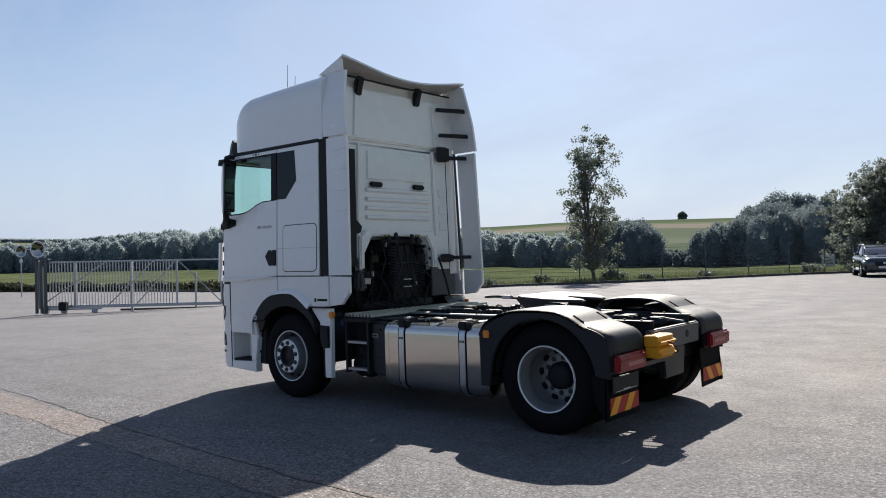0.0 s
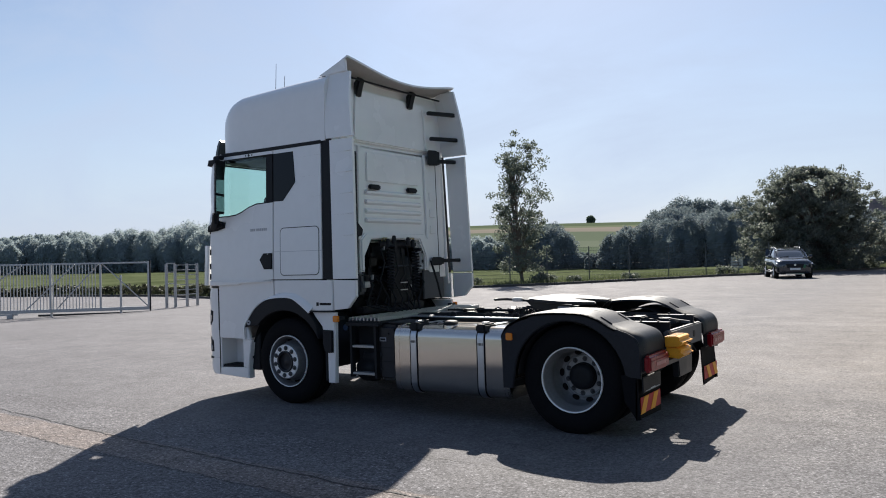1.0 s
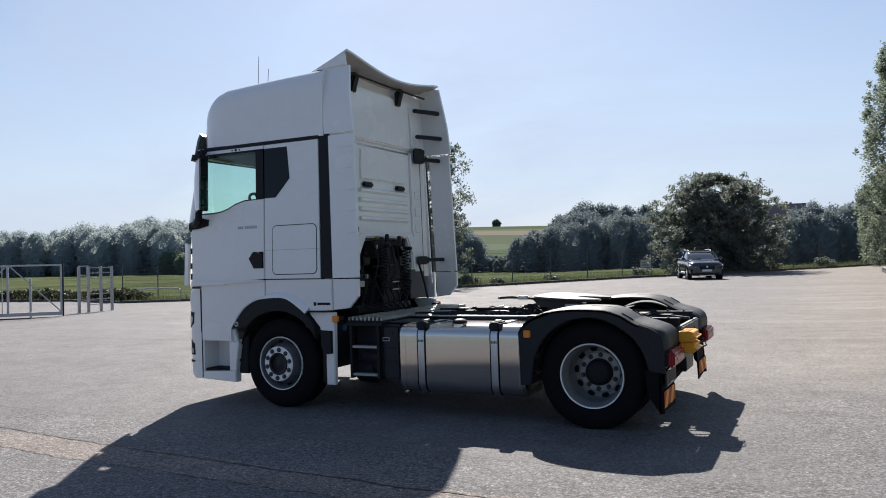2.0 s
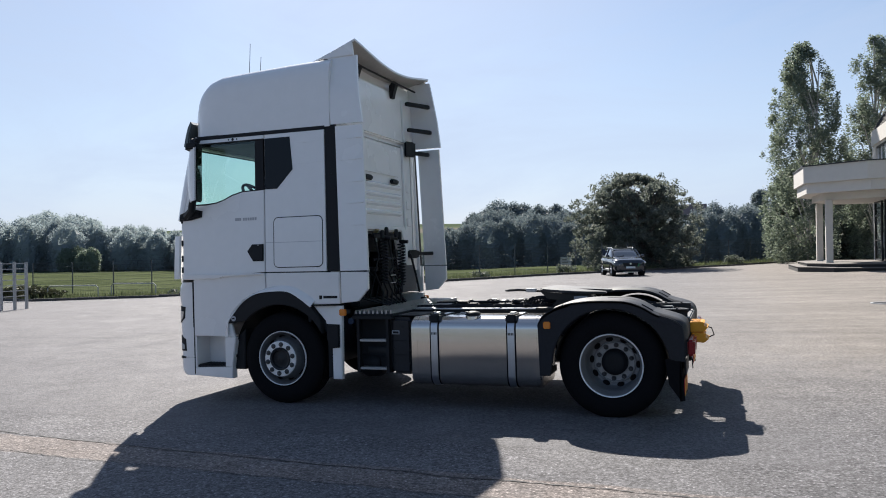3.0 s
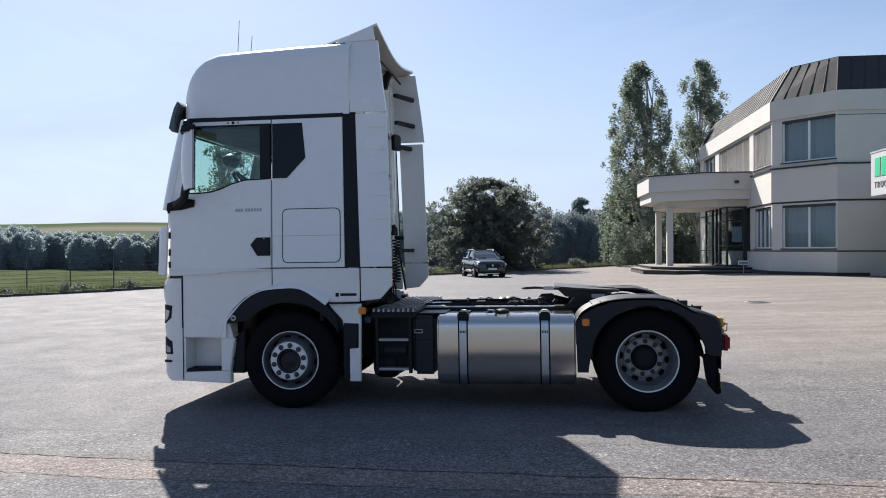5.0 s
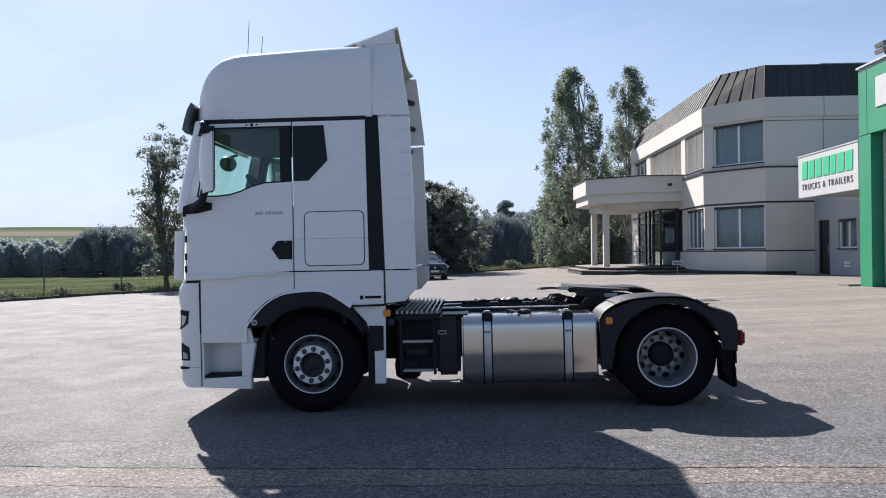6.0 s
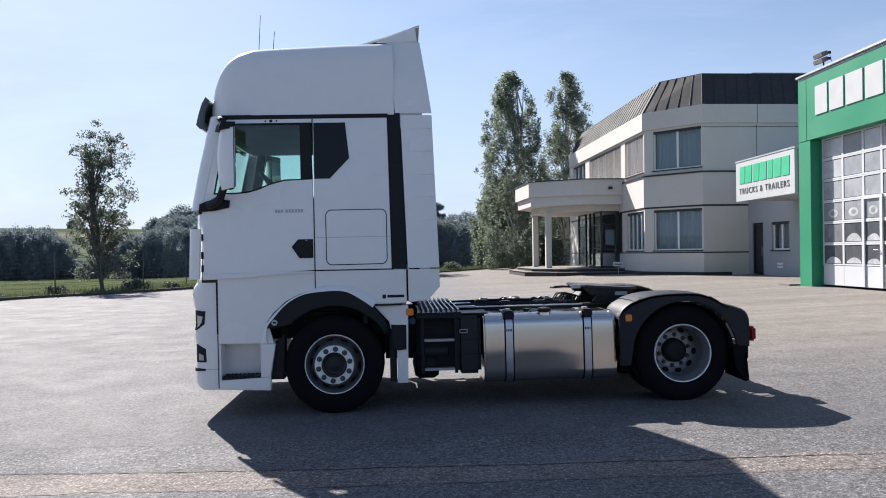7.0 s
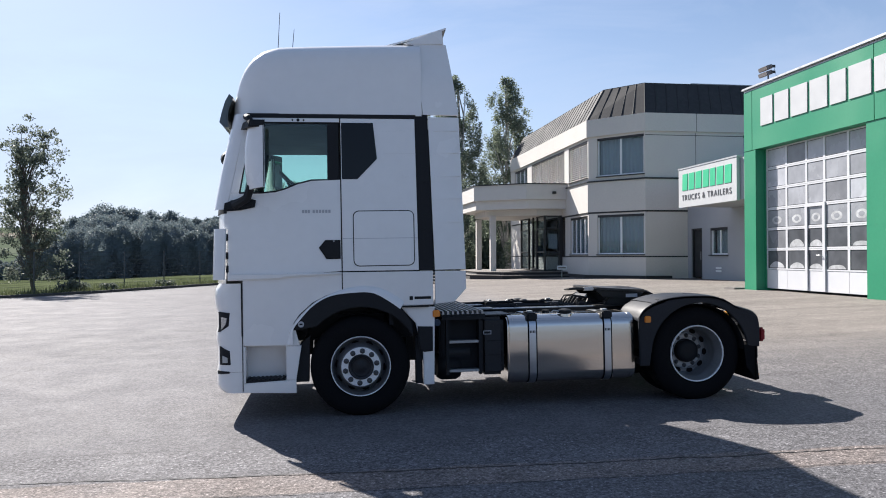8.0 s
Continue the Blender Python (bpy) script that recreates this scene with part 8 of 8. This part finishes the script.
def road_mirror(x, y, r, z):
    g = terrain_z(x, y)
    t = thing("road_mirror", "round convex road mirror with reflective rim on a post", "road mirror", pose(x, y, g, 0, 0, -72), group="road mirrors by the drive")
    part("post", tube([(0, 0, 0), (0, 0, z - g - r)], 0.04, 8), GALV, t)
    cz = z - g
    part("rim", lathe([(r, 0.03), (r, -0.04), (r * 0.86, -0.05), (r * 0.84, -0.02)], 32, "y", (0, 0, cz)), FRAMEWHITE, t)
    for k in range(8):
        a = 2 * math.pi * k / 8
        part("rim_mark", B((-r * 0.12, r * 0.12, -0.056, -0.05, r * 0.87, r * 0.99)), MIRRORRED, t, smooth=0).matrix_basis = Matrix.Translation((0, 0, cz)) @ Matrix.Rotation(a, 4, "Y")
    part("mirror_face", lathe([(r * 0.85, -0.02), (r * 0.6, -0.05), (r * 0.3, -0.065), (0.001, -0.07)], 32, "y", (0, 0, cz)), MIRROR, t)
    part("reflector", B((-0.12, 0.12, -0.03, 0.0, cz - r - 0.38, cz - r - 0.12), bevel=0.02), FRAMEWHITE, t)


road_mirror(-41.9, 13.2, 0.52, 2.25)
road_mirror(-48.0, 14.6, 0.42, 2.2)

SIGNBOARD = thing("notice_board", "small white notice on the fence", "sign", pose(-9.3, 62.7, terrain_z(-9.3, 62.7), 0, 0, 12))
part("board", B((-0.50, 0.50, -0.02, 0.02, 0.05, 1.0), bevel=0.008), SIGNWHITE, SIGNBOARD)
for k in range(3):
    part("writing_bar", B((-0.36, 0.34 - 0.12 * k, -0.026, -0.022, 0.22 + 0.24 * k, 0.33 + 0.24 * k)), BLIND, SIGNBOARD, smooth=0)
part("stake", tube([(0, 0.03, -0.1), (0, 0.03, 0.6)], 0.025, 6), GALV, SIGNBOARD)

# ---------- trees ----------
BARK = material("grey_brown_bark", (0.12, 0.10, 0.085), 0.9, var=0.35, scale=4, fine=25, bump=0.5, bump_scale=30)
BIRCHBARK = material("pale_birch_bark", (0.42, 0.40, 0.37), 0.8, var=0.4, scale=3, fine=12, bump=0.3)
LEAF_A = leaf_material("ash_leaves", (0.052, 0.063, 0.054), (0.094, 0.108, 0.088), 0.45)
LEAF_B = leaf_material("birch_leaves", (0.066, 0.084, 0.066), (0.125, 0.145, 0.112), 0.48)
LEAF_C = leaf_material("shrub_leaves", (0.054, 0.064, 0.058), (0.112, 0.124, 0.106), 0.45)
# LEAF_D and LEAF_F carry haze in their colour, paler and bluer than leaves
LEAF_D = leaf_material("haze_tinted_leaves", (0.112, 0.138, 0.150), (0.120, 0.145, 0.155), 0.3)
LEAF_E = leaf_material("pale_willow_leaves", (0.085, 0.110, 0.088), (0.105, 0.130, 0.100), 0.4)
LEAF_F = leaf_material("haze_paled_leaves", (0.160, 0.188, 0.200), (0.168, 0.196, 0.206), 0.5)
GRASS = leaf_material("verge_grass", (0.045, 0.062, 0.028), (0.100, 0.110, 0.058), 0.28)


def leaf_cloud(rng, centres, radii, per, size, droop=0.0, aspect=1.6):
    """Small leaf-shaped quads scattered about clump centres. Returns corners and faces."""
    centres = np.asarray(centres, float)
    n = len(centres) * per
    c = np.repeat(centres, per, axis=0)
    r = np.repeat(np.asarray(radii, float), per)
    d = rng.normal(size=(n, 3))
    d /= np.linalg.norm(d, axis=1, keepdims=True) + 1e-9
    rad = rng.random(n) ** 0.5
    p = c + d * (r * rad)[:, None] * np.array([1.0, 1.0, 0.75])
    p[:, 2] -= droop * rng.random(n) * r
    face = d * 0.9 + rng.normal(size=(n, 3)) * 0.6
    u = rng.normal(size=(n, 3))
    u[:, 2] -= droop
    u = np.cross(u, face)
    u /= np.linalg.norm(u, axis=1, keepdims=True) + 1e-9
    w = np.cross(u, face)
    w /= np.linalg.norm(w, axis=1, keepdims=True) + 1e-9
    s = size * (0.6 + 0.8 * rng.random(n))[:, None]
    quad = np.stack([p - u * s * aspect * 0.5, p + w * s * 0.42, p + u * s * aspect * 0.5, p - w * s * 0.42], axis=1)
    verts = quad.reshape(-1, 3)
    faces = np.arange(n * 4).reshape(-1, 4)
    return verts, faces


def build_tree(name, label, category, x, y, h, env, trunk_r, bark, leaf, seed, clumps, per, size, clump_r, stems=1, droop=0.0, limb_n=16, low=0.12, group="", gap=-1.0, gap_size=1.0, twigs=0):
    """A tapered trunk, limbs reaching to the clumps of a crown whose half width at a height is env(k)."""
    rng = np.random.default_rng(seed)
    rnd = random.Random(seed)
    t = thing(name, label, category, pose(x, y, terrain_z(x, y) - 0.05), group=group)
    wood = bmesh.new()
    axes = []
    for s in range(stems):
        a = rnd.uniform(0, 6.28)
        lean = 0.0 if stems == 1 else env(0.5) * 0.35
        pts = []
        for k in range(9):
            f = k / 8
            pts.append((math.cos(a) * lean * f ** 0.8 + 0.05 * h * 0.1 * math.sin(3 * f + a), math.sin(a) * lean * f ** 0.8 + 0.04 * h * 0.1 * math.cos(4 * f + a), h * 0.93 * f * (1 if s == 0 else rnd.uniform(0.75, 0.95))))
        tube(pts, trunk_r * (1 if stems == 1 else 0.75), 8, wood, r_end=trunk_r * 0.08)
        axes.append(pts)
    centres, radii = [], []
    while len(centres) < clumps:
        f = low + (1 - low) * rng.random()
        e = env(f)
        if rng.random() > 0.25 + 0.75 * e / max(env(k / 10) for k in range(11)):
            continue
        a = rng.random() * 2 * math.pi
        lump = 0.78 + 0.34 * noise.noise(Vector((math.cos(a) * 1.7, math.sin(a) * 1.7, f * 4.5 + seed)))
        rr = e * lump * (0.15 + 0.85 * rng.random() ** 0.6)
        z = h * f
        if noise.noise(Vector((rr * math.cos(a), rr * math.sin(a), z * 0.8)) / gap_size + Vector((seed, 0, 0))) < gap:
            continue
        centres.append((rr * math.cos(a), rr * math.sin(a), z))
        radii.append(clump_r * (0.6 + 0.7 * rng.random()))
    for _ in range(twigs):
        f, a = 0.15 + 0.85 * rng.random(), rng.random() * 2 * math.pi
        rr = env(f) * rng.uniform(0.85, 1.04)
        centres.append((rr * math.cos(a), rr * math.sin(a), h * f * rng.uniform(1.0, 1.06)))
        radii.append(clump_r * rng.uniform(0.8, 1.3))
    order = list(range(len(centres)))
    rnd.shuffle(order)
    for i in order[:limb_n]:
        c = Vector(centres[i])
        ax = axes[i % len(axes)]
        zb = max(h * low * 0.8, c.z - 0.18 * h - 0.5 * math.hypot(c.x, c.y))
        base = Vector((np.interp(zb, [p[2] for p in ax], [p[0] for p in ax]), np.interp(zb, [p[2] for p in ax], [p[1] for p in ax]), zb))
        mid = base.lerp(c, 0.5) + Vector((0, 0, 0.06 * h))
        tube([base, mid, c], trunk_r * 0.28, 5, wood, r_end=trunk_r * 0.05)
    part("trunk", wood, bark, t)
    v, f = leaf_cloud(rng, centres, radii, per, size, droop)
    raw_mesh("crown", v, f, [leaf], parent=t)
    return t


def egg(w, peak=0.4, base=0.35, power=2.3):
    """Half width of a crown against height: fuller shoulders for a higher power."""
    def env(k):
        if k < peak:
            return w * (base + (1 - base) * math.sin(math.pi / 2 * k / peak))
        return w * max(0.06, 1 - ((k - peak) / (1 - peak)) ** power) ** 0.6
    return env


build_tree("ash_tree", "slender young tree with sparse airy crown by the kerb", "tree", -15.75, 34.9, 9.7, egg(2.3, 0.42, 0.7, 2.6), 0.12, BARK, LEAF_A, 11, 250, 44, 0.10, 0.40, stems=2, limb_n=110, low=0.08, gap=0.0, gap_size=0.9)
build_tree("field_maple", "broad dense round-headed tree behind the fence", "tree", -1.75, 50.5, 7.15, egg(4.9, 0.40, 0.92, 3.0), 0.28, BARK, LEAF_C, 23, 1500, 46, 0.115, 0.36, stems=3, limb_n=260, low=0.03, gap=-0.06, gap_size=0.9, twigs=150)
build_tree("birch_tree", "tall airy birch with hanging twigs", "tree", 10.5, 57.8, 17.4, egg(3.4, 0.34, 0.9, 3.4), 0.26, BIRCHBARK, LEAF_B, 31, 900, 50, 0.115, 0.38, stems=2, droop=2.2, limb_n=60, low=0.05, gap=-0.06, gap_size=1.5, group="birches behind the canopy")
build_tree("birch_tree", "tall airy birch with hanging twigs", "tree", 16.1, 60.2, 17.9, egg(3.3, 0.38, 0.85, 3.2), 0.26, BIRCHBARK, LEAF_B, 37, 700, 50, 0.115, 0.38, stems=2, droop=2.2, limb_n=60, low=0.05, gap=-0.04, gap_size=1.5, group="birches behind the canopy")
build_tree("willow_tree", "dense leafy tree filling the gap under the canopy", "tree", 10.6, 66.8, 9.2, egg(3.0, 0.4, 0.85), 0.22, BARK, LEAF_B, 41, 420, 46, 0.19, 0.55, stems=2, droop=1.5, limb_n=60, low=0.03, gap=-0.15, gap_size=1.4)
build_tree("willow_tree", "dense leafy tree filling the gap under the canopy", "tree", 14.5, 66.0, 8.0, egg(4.2, 0.4, 0.9), 0.22, BARK, LEAF_C, 43, 420, 50, 0.21, 0.65, stems=2, droop=1.0, limb_n=60, low=0.02)

# height of the wood's edge, in degrees over the eye, against the bearing
TOPS = [(-80, 0.9), (-70, 0.9), (-66, 1.0), (-63, 1.3), (-60, 1.5), (-57, 1.8), (-54, 2.0), (-52, 2.2), (-50, 2.6), (-46.5, 2.65), (-45, 2.3), (-44, 2.0), (-43, 1.8), (-41.5, 1.85), (-40, 1.6), (-38, 1.65), (-34, 1.2), (-31, 0.85),
        (-29.5, 1.1), (-28.7, 0.5), (-27.6, 1.3), (-27, 1.95), (-24.6, 2.0), (-23.4, 1.75), (-22.3, 1.5), (-20.8, 1.2), (-20, 1.55), (-18.8, 1.5), (-17.8, 2.2), (-16.8, 2.3), (-15.8, 2.9), (-13.6, 2.75), (-10, 2.4), (-5, 2.4), (-3.6, 2.0), (-1.4, 2.15), (-0.2, 2.75), (1.2, 2.7), (3, 2.9), (8, 3.2), (14, 2.6)]
DISTS = [(-80, 330), (-60, 300), (-45, 270), (-30, 240), (-20, 232), (-10, 222), (14, 212)]


def woodland(name, label, az0, az1, seed, rows, leaf, size, per, k_dist=1.0, k_top=1.0, jitter=0.12):
    """A belt of crowns standing on the meadow: leaf sprays filling the skin of lumpy, tapering envelopes."""
    rng = np.random.default_rng(seed)
    V = []
    for row in range(rows):
        az = az0
        while az < az1:
            d = interp(DISTS, az) * k_dist + row * 11 + rng.uniform(-5, 5)
            x, y = d * math.sin(radians(az)) + 2.5, d * math.cos(radians(az)) - 8
            g = terrain_z(x, y)
            top = 1.65 + d * math.tan(radians(interp(TOPS, az) * k_top))
            h = max(3.0, (top - g) * (1 + rng.uniform(-jitter, jitter * 0.35)) * (1 - 0.10 * (rows - 1 - row)))
            w = min(h * rng.uniform(0.34, 0.50), 8.0 * k_dist)
            # the break in the belt that shows the field beyond
            clear = (abs(az + 21.6) - 0.25) * d * 0.01745
            if k_dist == 1.0 and clear < w:
                h, w = h * 0.35, max(1.0, clear)
            p1, p2, p3 = rng.random(3) * 6.283
            f = rng.random(per)
            a = rng.random(per) * 6.283
            peak = rng.uniform(0.34, 0.5)
            env = np.where(f < peak, 0.72 + 0.28 * np.sin(math.pi / 2 * f / peak), np.maximum(0.0, 1 - ((f - peak) / (1 - peak)) ** 2.2) ** 0.55)
            lump = 0.84 + 0.13 * np.sin(3 * a + p1 + 5 * f) + 0.10 * np.sin(5 * a + 13 * f + p2) + 0.08 * np.sin(8 * a - 21 * f + p3)
            rr = w * env * lump * (0.62 + 0.42 * rng.random(per) ** 0.6)
            zz = g + h * (f + 0.03 * np.sin(4 * a + p2) + 0.03 * rng.normal(size=per))
            c = np.stack([x + rr * np.cos(a), y + rr * np.sin(a), zz], 1)
            sz = (size * (0.6 + 0.8 * rng.random(per)))[:, None, None]
            V.append((c[:, None, :] + rng.normal(size=(per, 3, 3)) * 0.52 * sz).reshape(-1, 3))
            # a solid hidden core in each crown, added to block the sun
            F, A = np.meshgrid(np.linspace(0.0, 0.93, 9), np.linspace(0, 6.283, 13), indexing="ij")
            E = np.where(F < peak, 0.72 + 0.28 * np.sin(math.pi / 2 * F / peak), np.maximum(0.0, 1 - ((F - peak) / (1 - peak)) ** 2.2) ** 0.55)
            R = 0.80 * w * E * (0.84 + 0.13 * np.sin(3 * A + p1 + 5 * F) + 0.10 * np.sin(5 * A + 13 * F + p2))
            G = np.stack([x + R * np.cos(A), y + R * np.sin(A), g + h * F * 0.97], 2)
            q0, q1, q2, q3 = G[:-1, :-1], G[:-1, 1:], G[1:, 1:], G[1:, :-1]
            V.append(np.concatenate([np.stack([q0, q1, q2], 2).reshape(-1, 3), np.stack([q0, q2, q3], 2).reshape(-1, 3)]))
            az += math.degrees(w * rng.uniform(0.55, 0.95) / d)
    v = np.concatenate(V)
    ob = raw_mesh(name, v, np.arange(len(v)).reshape(-1, 3), [leaf])
    tagged(ob, label, "trees", kind="stuff")


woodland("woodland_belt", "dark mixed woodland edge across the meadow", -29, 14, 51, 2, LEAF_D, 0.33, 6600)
# the wood towards the road gets the stronger haze colour
woodland("poplar_wood", "wood along the meadow's far side, leaves paled and blued as haze", -82, -29, 52, 2, LEAF_F, 0.36, 6600)
woodland("pale_willows", "paler green shrubs in front of the wood", -45.9, -44.2, 57, 1, LEAF_E, 0.4, 2200, 0.955, 0.26, 0.4)
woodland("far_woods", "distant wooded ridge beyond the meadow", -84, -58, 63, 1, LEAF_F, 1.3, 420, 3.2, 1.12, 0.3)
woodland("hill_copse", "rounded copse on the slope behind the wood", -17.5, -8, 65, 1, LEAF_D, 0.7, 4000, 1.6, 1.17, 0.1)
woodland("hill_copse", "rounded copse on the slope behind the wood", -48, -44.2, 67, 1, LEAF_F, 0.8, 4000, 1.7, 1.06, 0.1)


def far_place(az, d):
    return d * math.sin(radians(az)) + 2.5, d * math.cos(radians(az)) - 8


build_tree("lime_tree", "large round-headed tree standing above the wood", "tree", *far_place(2.6, 505), 23.0, egg(8.0, 0.6, 0.6, 2.6), 0.5, BARK, LEAF_D, 47, 330, 46, 0.55, 1.5, limb_n=40, low=0.25, gap=-0.2, gap_size=4.0)
# paler willow leaves put haze into the lone tree's colour
build_tree("hedgerow_tree", "lone rounded tree on the crest of the field", "tree", *far_place(-22.5, 1290), 13.0, egg(9.5, 0.5, 0.8, 2.4), 0.5, BARK, LEAF_E, 49, 260, 40, 0.9, 1.8, limb_n=20, low=0.05)
for paz, ph in ((-32.25, 11.5), (-31.9, 9.6), (-31.55, 11.0)):
    build_tree("poplar_tree", "slim upright tree at the meadow's far edge", "tree", *far_place(paz, 300), ph, egg(0.85, 0.4, 0.6, 2.6), 0.14, BARK, LEAF_D, 300 + int(ph * 10), 120, 40, 0.22, 0.5, limb_n=20, low=0.05, group="slim trees by the field")

HOUSETILE = material("weathered_brown_roof_tiles", (0.19, 0.145, 0.135), 0.8, var=0.2, scale=0.6, fine=5, bump=0.3, bump_scale=4)
HOUSEWALL = material("pale_render", (0.42, 0.41, 0.39), 0.85, var=0.1, scale=0.5, fine=6)


def build_farmhouse():
    """A long tiled roof looking over the thicket."""
    x, y = far_place(-2.35, 325)
    g = terrain_z(x, y)
    ridge = 1.65 + 325 * math.tan(radians(2.92)) - g
    eave = ridge - 4.6
    h = thing("farmhouse", "house with a long brown tiled roof behind the trees", "house", pose(x, y, g, 0, 0, -4))
    part("wall", prism([(-4.4, -1.0), (4.4, -1.0), (4.4, eave + 0.4), (0, ridge - 0.3), (-4.4, eave + 0.4)], "x", -7.6, 8.2), HOUSEWALL, h, smooth=0)
    for s in (-1, 1):
        slope = part("roof", prism([(0, ridge), (s * 5.2, eave - 0.35), (s * 5.2, eave - 0.6), (0, ridge - 0.25)], "x", -8.2, 8.8), HOUSETILE, h, "weathered brown tiles", 0)
        if s < 0:
            f = 0.42
            part("roof_window", B((-6.9, -5.2, -5.2 * f - 0.55, -5.2 * f + 0.55, ridge - f * (ridge - eave) - 0.2, ridge - f * (ridge - eave) + 0.32)), WINGLASS, slope, smooth=0)
    part("chimney", B((3.0, 3.8, 0.3, 1.0, ridge - 1.0, ridge + 0.5), bevel=0.03), HOUSETILE, h)


build_farmhouse()


def verge():
    """Grass blades and weeds between the kerb and the fence."""
    rng = np.random.default_rng(71)
    V = []
    for (x0, y0), (x1, y1) in zip(KERB[1:-2], KERB[2:-1]):
        ln = math.hypot(x1 - x0, y1 - y0)
        n = int(ln * 330)
        t = rng.random(n)
        off = rng.random(n) ** 1.3 * 3.2 + 0.12
        nx, ny = -(y1 - y0) / ln, (x1 - x0) / ln
        px, py = x0 + (x1 - x0) * t + nx * off, y0 + (y1 - y0) * t + ny * off
        pz = np.array([terrain_z(a, b) for a, b in zip(px[::8], py[::8])]).repeat(8)[:n]
        if len(pz) < n:
            pz = np.concatenate([pz, np.full(n - len(pz), pz[-1])])
        hgt = 0.16 + 0.34 * rng.random(n) ** 2.5
        ang = rng.random(n) * 6.283
        wd = 0.018 + 0.02 * rng.random(n)
        dx, dy = np.cos(ang) * wd, np.sin(ang) * wd
        lx, ly = rng.normal(size=n) * 0.08, rng.normal(size=n) * 0.08
        V.append(np.stack([np.stack([px - dx, py - dy, pz - 0.03], 1), np.stack([px + dx, py + dy, pz - 0.03], 1), np.stack([px + lx, py + ly, pz + hgt + 0.05], 1)], 1).reshape(-1, 3))
    v = np.concatenate(V)
    ob = raw_mesh("verge_grass", v, np.arange(len(v)).reshape(-1, 3), [GRASS])
    tagged(ob, "uneven long grass along the kerb", "grass", kind="stuff")


verge()


def earth_bank():
    """A low bank of dark soil between the yard and the meadow, towards the road."""
    P = [(-74, 11.8)] + KERB[:4]
    verts, faces = [], []
    prof = [(0.28, -0.15), (0.5, 0.10), (0.8, 0.30), (1.3, 0.40), (1.9, 0.33), (2.6, 0.10), (3.2, -0.2)]
    n = 0
    for (x0, y0), (x1, y1) in zip(P, P[1:]):
        ln = math.hypot(x1 - x0, y1 - y0)
        nx, ny = -(y1 - y0) / ln, (x1 - x0) / ln
        for k in range(int(ln / 0.5)):
            f = k / int(ln / 0.5)
            x, y = x0 + (x1 - x0) * f, y0 + (y1 - y0) * f
            for off, h in prof:
                px, py = x + nx * off, y + ny * off
                verts.append((px, py, terrain_z(px, py) + h * (0.9 + 0.5 * noise.noise(Vector((px * 0.8, py * 0.8, off))))))
            n += 1
    m = len(prof)
    for i in range(n - 1):
        for j in range(m - 1):
            faces.append((i * m + j, (i + 1) * m + j, (i + 1) * m + j + 1, i * m + j + 1))
    ob = raw_mesh("earth_bank", verts, faces, [material("dark_overgrown_soil", (0.040, 0.042, 0.026), 0.95, var=0.35, scale=1.5, fine=14, tint=(0.060, 0.052, 0.034), bump=0.6, bump_scale=12, spec=0.1)], smooth=True)
    tagged(ob, "low overgrown bank of dark soil beside the yard", "bank", kind="structure")


earth_bank()


def tall_weeds():
    """A dense dark strip of weeds along the far side of the yard's edge, towards the road."""
    rng = np.random.default_rng(77)
    cs, rs = [], []
    for (x0, y0), (x1, y1) in zip(KERB[:3], KERB[1:4]):
        ln = math.hypot(x1 - x0, y1 - y0)
        nx, ny = -(y1 - y0) / ln, (x1 - x0) / ln
        for k in range(int(ln * 40)):
            f, off = rng.random(), 0.5 + 1.5 * rng.random()
            x, y = x0 + (x1 - x0) * f + nx * off, y0 + (y1 - y0) * f + ny * off
            r = 0.14 + 0.14 * rng.random()
            cs.append((x, y, terrain_z(x, y) + 0.30 + (0.34 + 0.12 * math.sin(x * 0.9)) * rng.random()))
            rs.append(r)
    v, f = leaf_cloud(rng, cs, rs, 22, 0.11)
    ob = raw_mesh("tall_weeds", v, f, [leaf_material("dark_weeds", (0.030, 0.034, 0.020), (0.065, 0.068, 0.040), 0.15)])
    tagged(ob, "dense tall weeds along the yard edge", "weeds", kind="stuff")


tall_weeds()


def shrub(x, y, r, h, seed):
    rng = np.random.default_rng(seed)
    t = thing("verge_shrub", "low leafy shrub in the grass verge", "shrub", pose(x, y, terrain_z(x, y)), group="verge shrubs")
    w = bmesh.new()
    cs, rs = [], []
    for k in range(14):
        a, q = rng.random() * 6.28, r * math.sqrt(rng.random()) * 0.8
        c = (q * math.cos(a), q * math.sin(a), h * (0.25 + 0.55 * rng.random()))
        cs.append(c)
        rs.append(r * 0.42)
        tube([(c[0] * 0.2, c[1] * 0.2, -0.05), (c[0] * 0.6, c[1] * 0.6, c[2] * 0.6), c], 0.012, 4, w, r_end=0.004)
    part("stems", w, BARK, t)
    v, f = leaf_cloud(rng, cs, rs, 70, 0.09)
    raw_mesh("leaves", v, f, [LEAF_A], parent=t)


for i, (x, y, r, h) in enumerate(((-12.9, 31.9, 0.7, 0.8), (-11.4, 33.0, 0.5, 0.5), (-15.6, 28.9, 0.5, 0.6), (-17.6, 26.6, 0.6, 0.6), (-9.3, 36.3, 0.6, 0.6), (-5.2, 42.4, 0.8, 0.8), (-3.2, 44.6, 0.6, 0.7), (-20.2, 26.2, 0.8, 0.6), (-23.6, 26.0, 0.5, 0.4), (1.4, 51.3, 0.9, 0.9), (5.2, 57.2, 0.9, 0.9))):
    shrub(x, y, r, h, 100 + i)
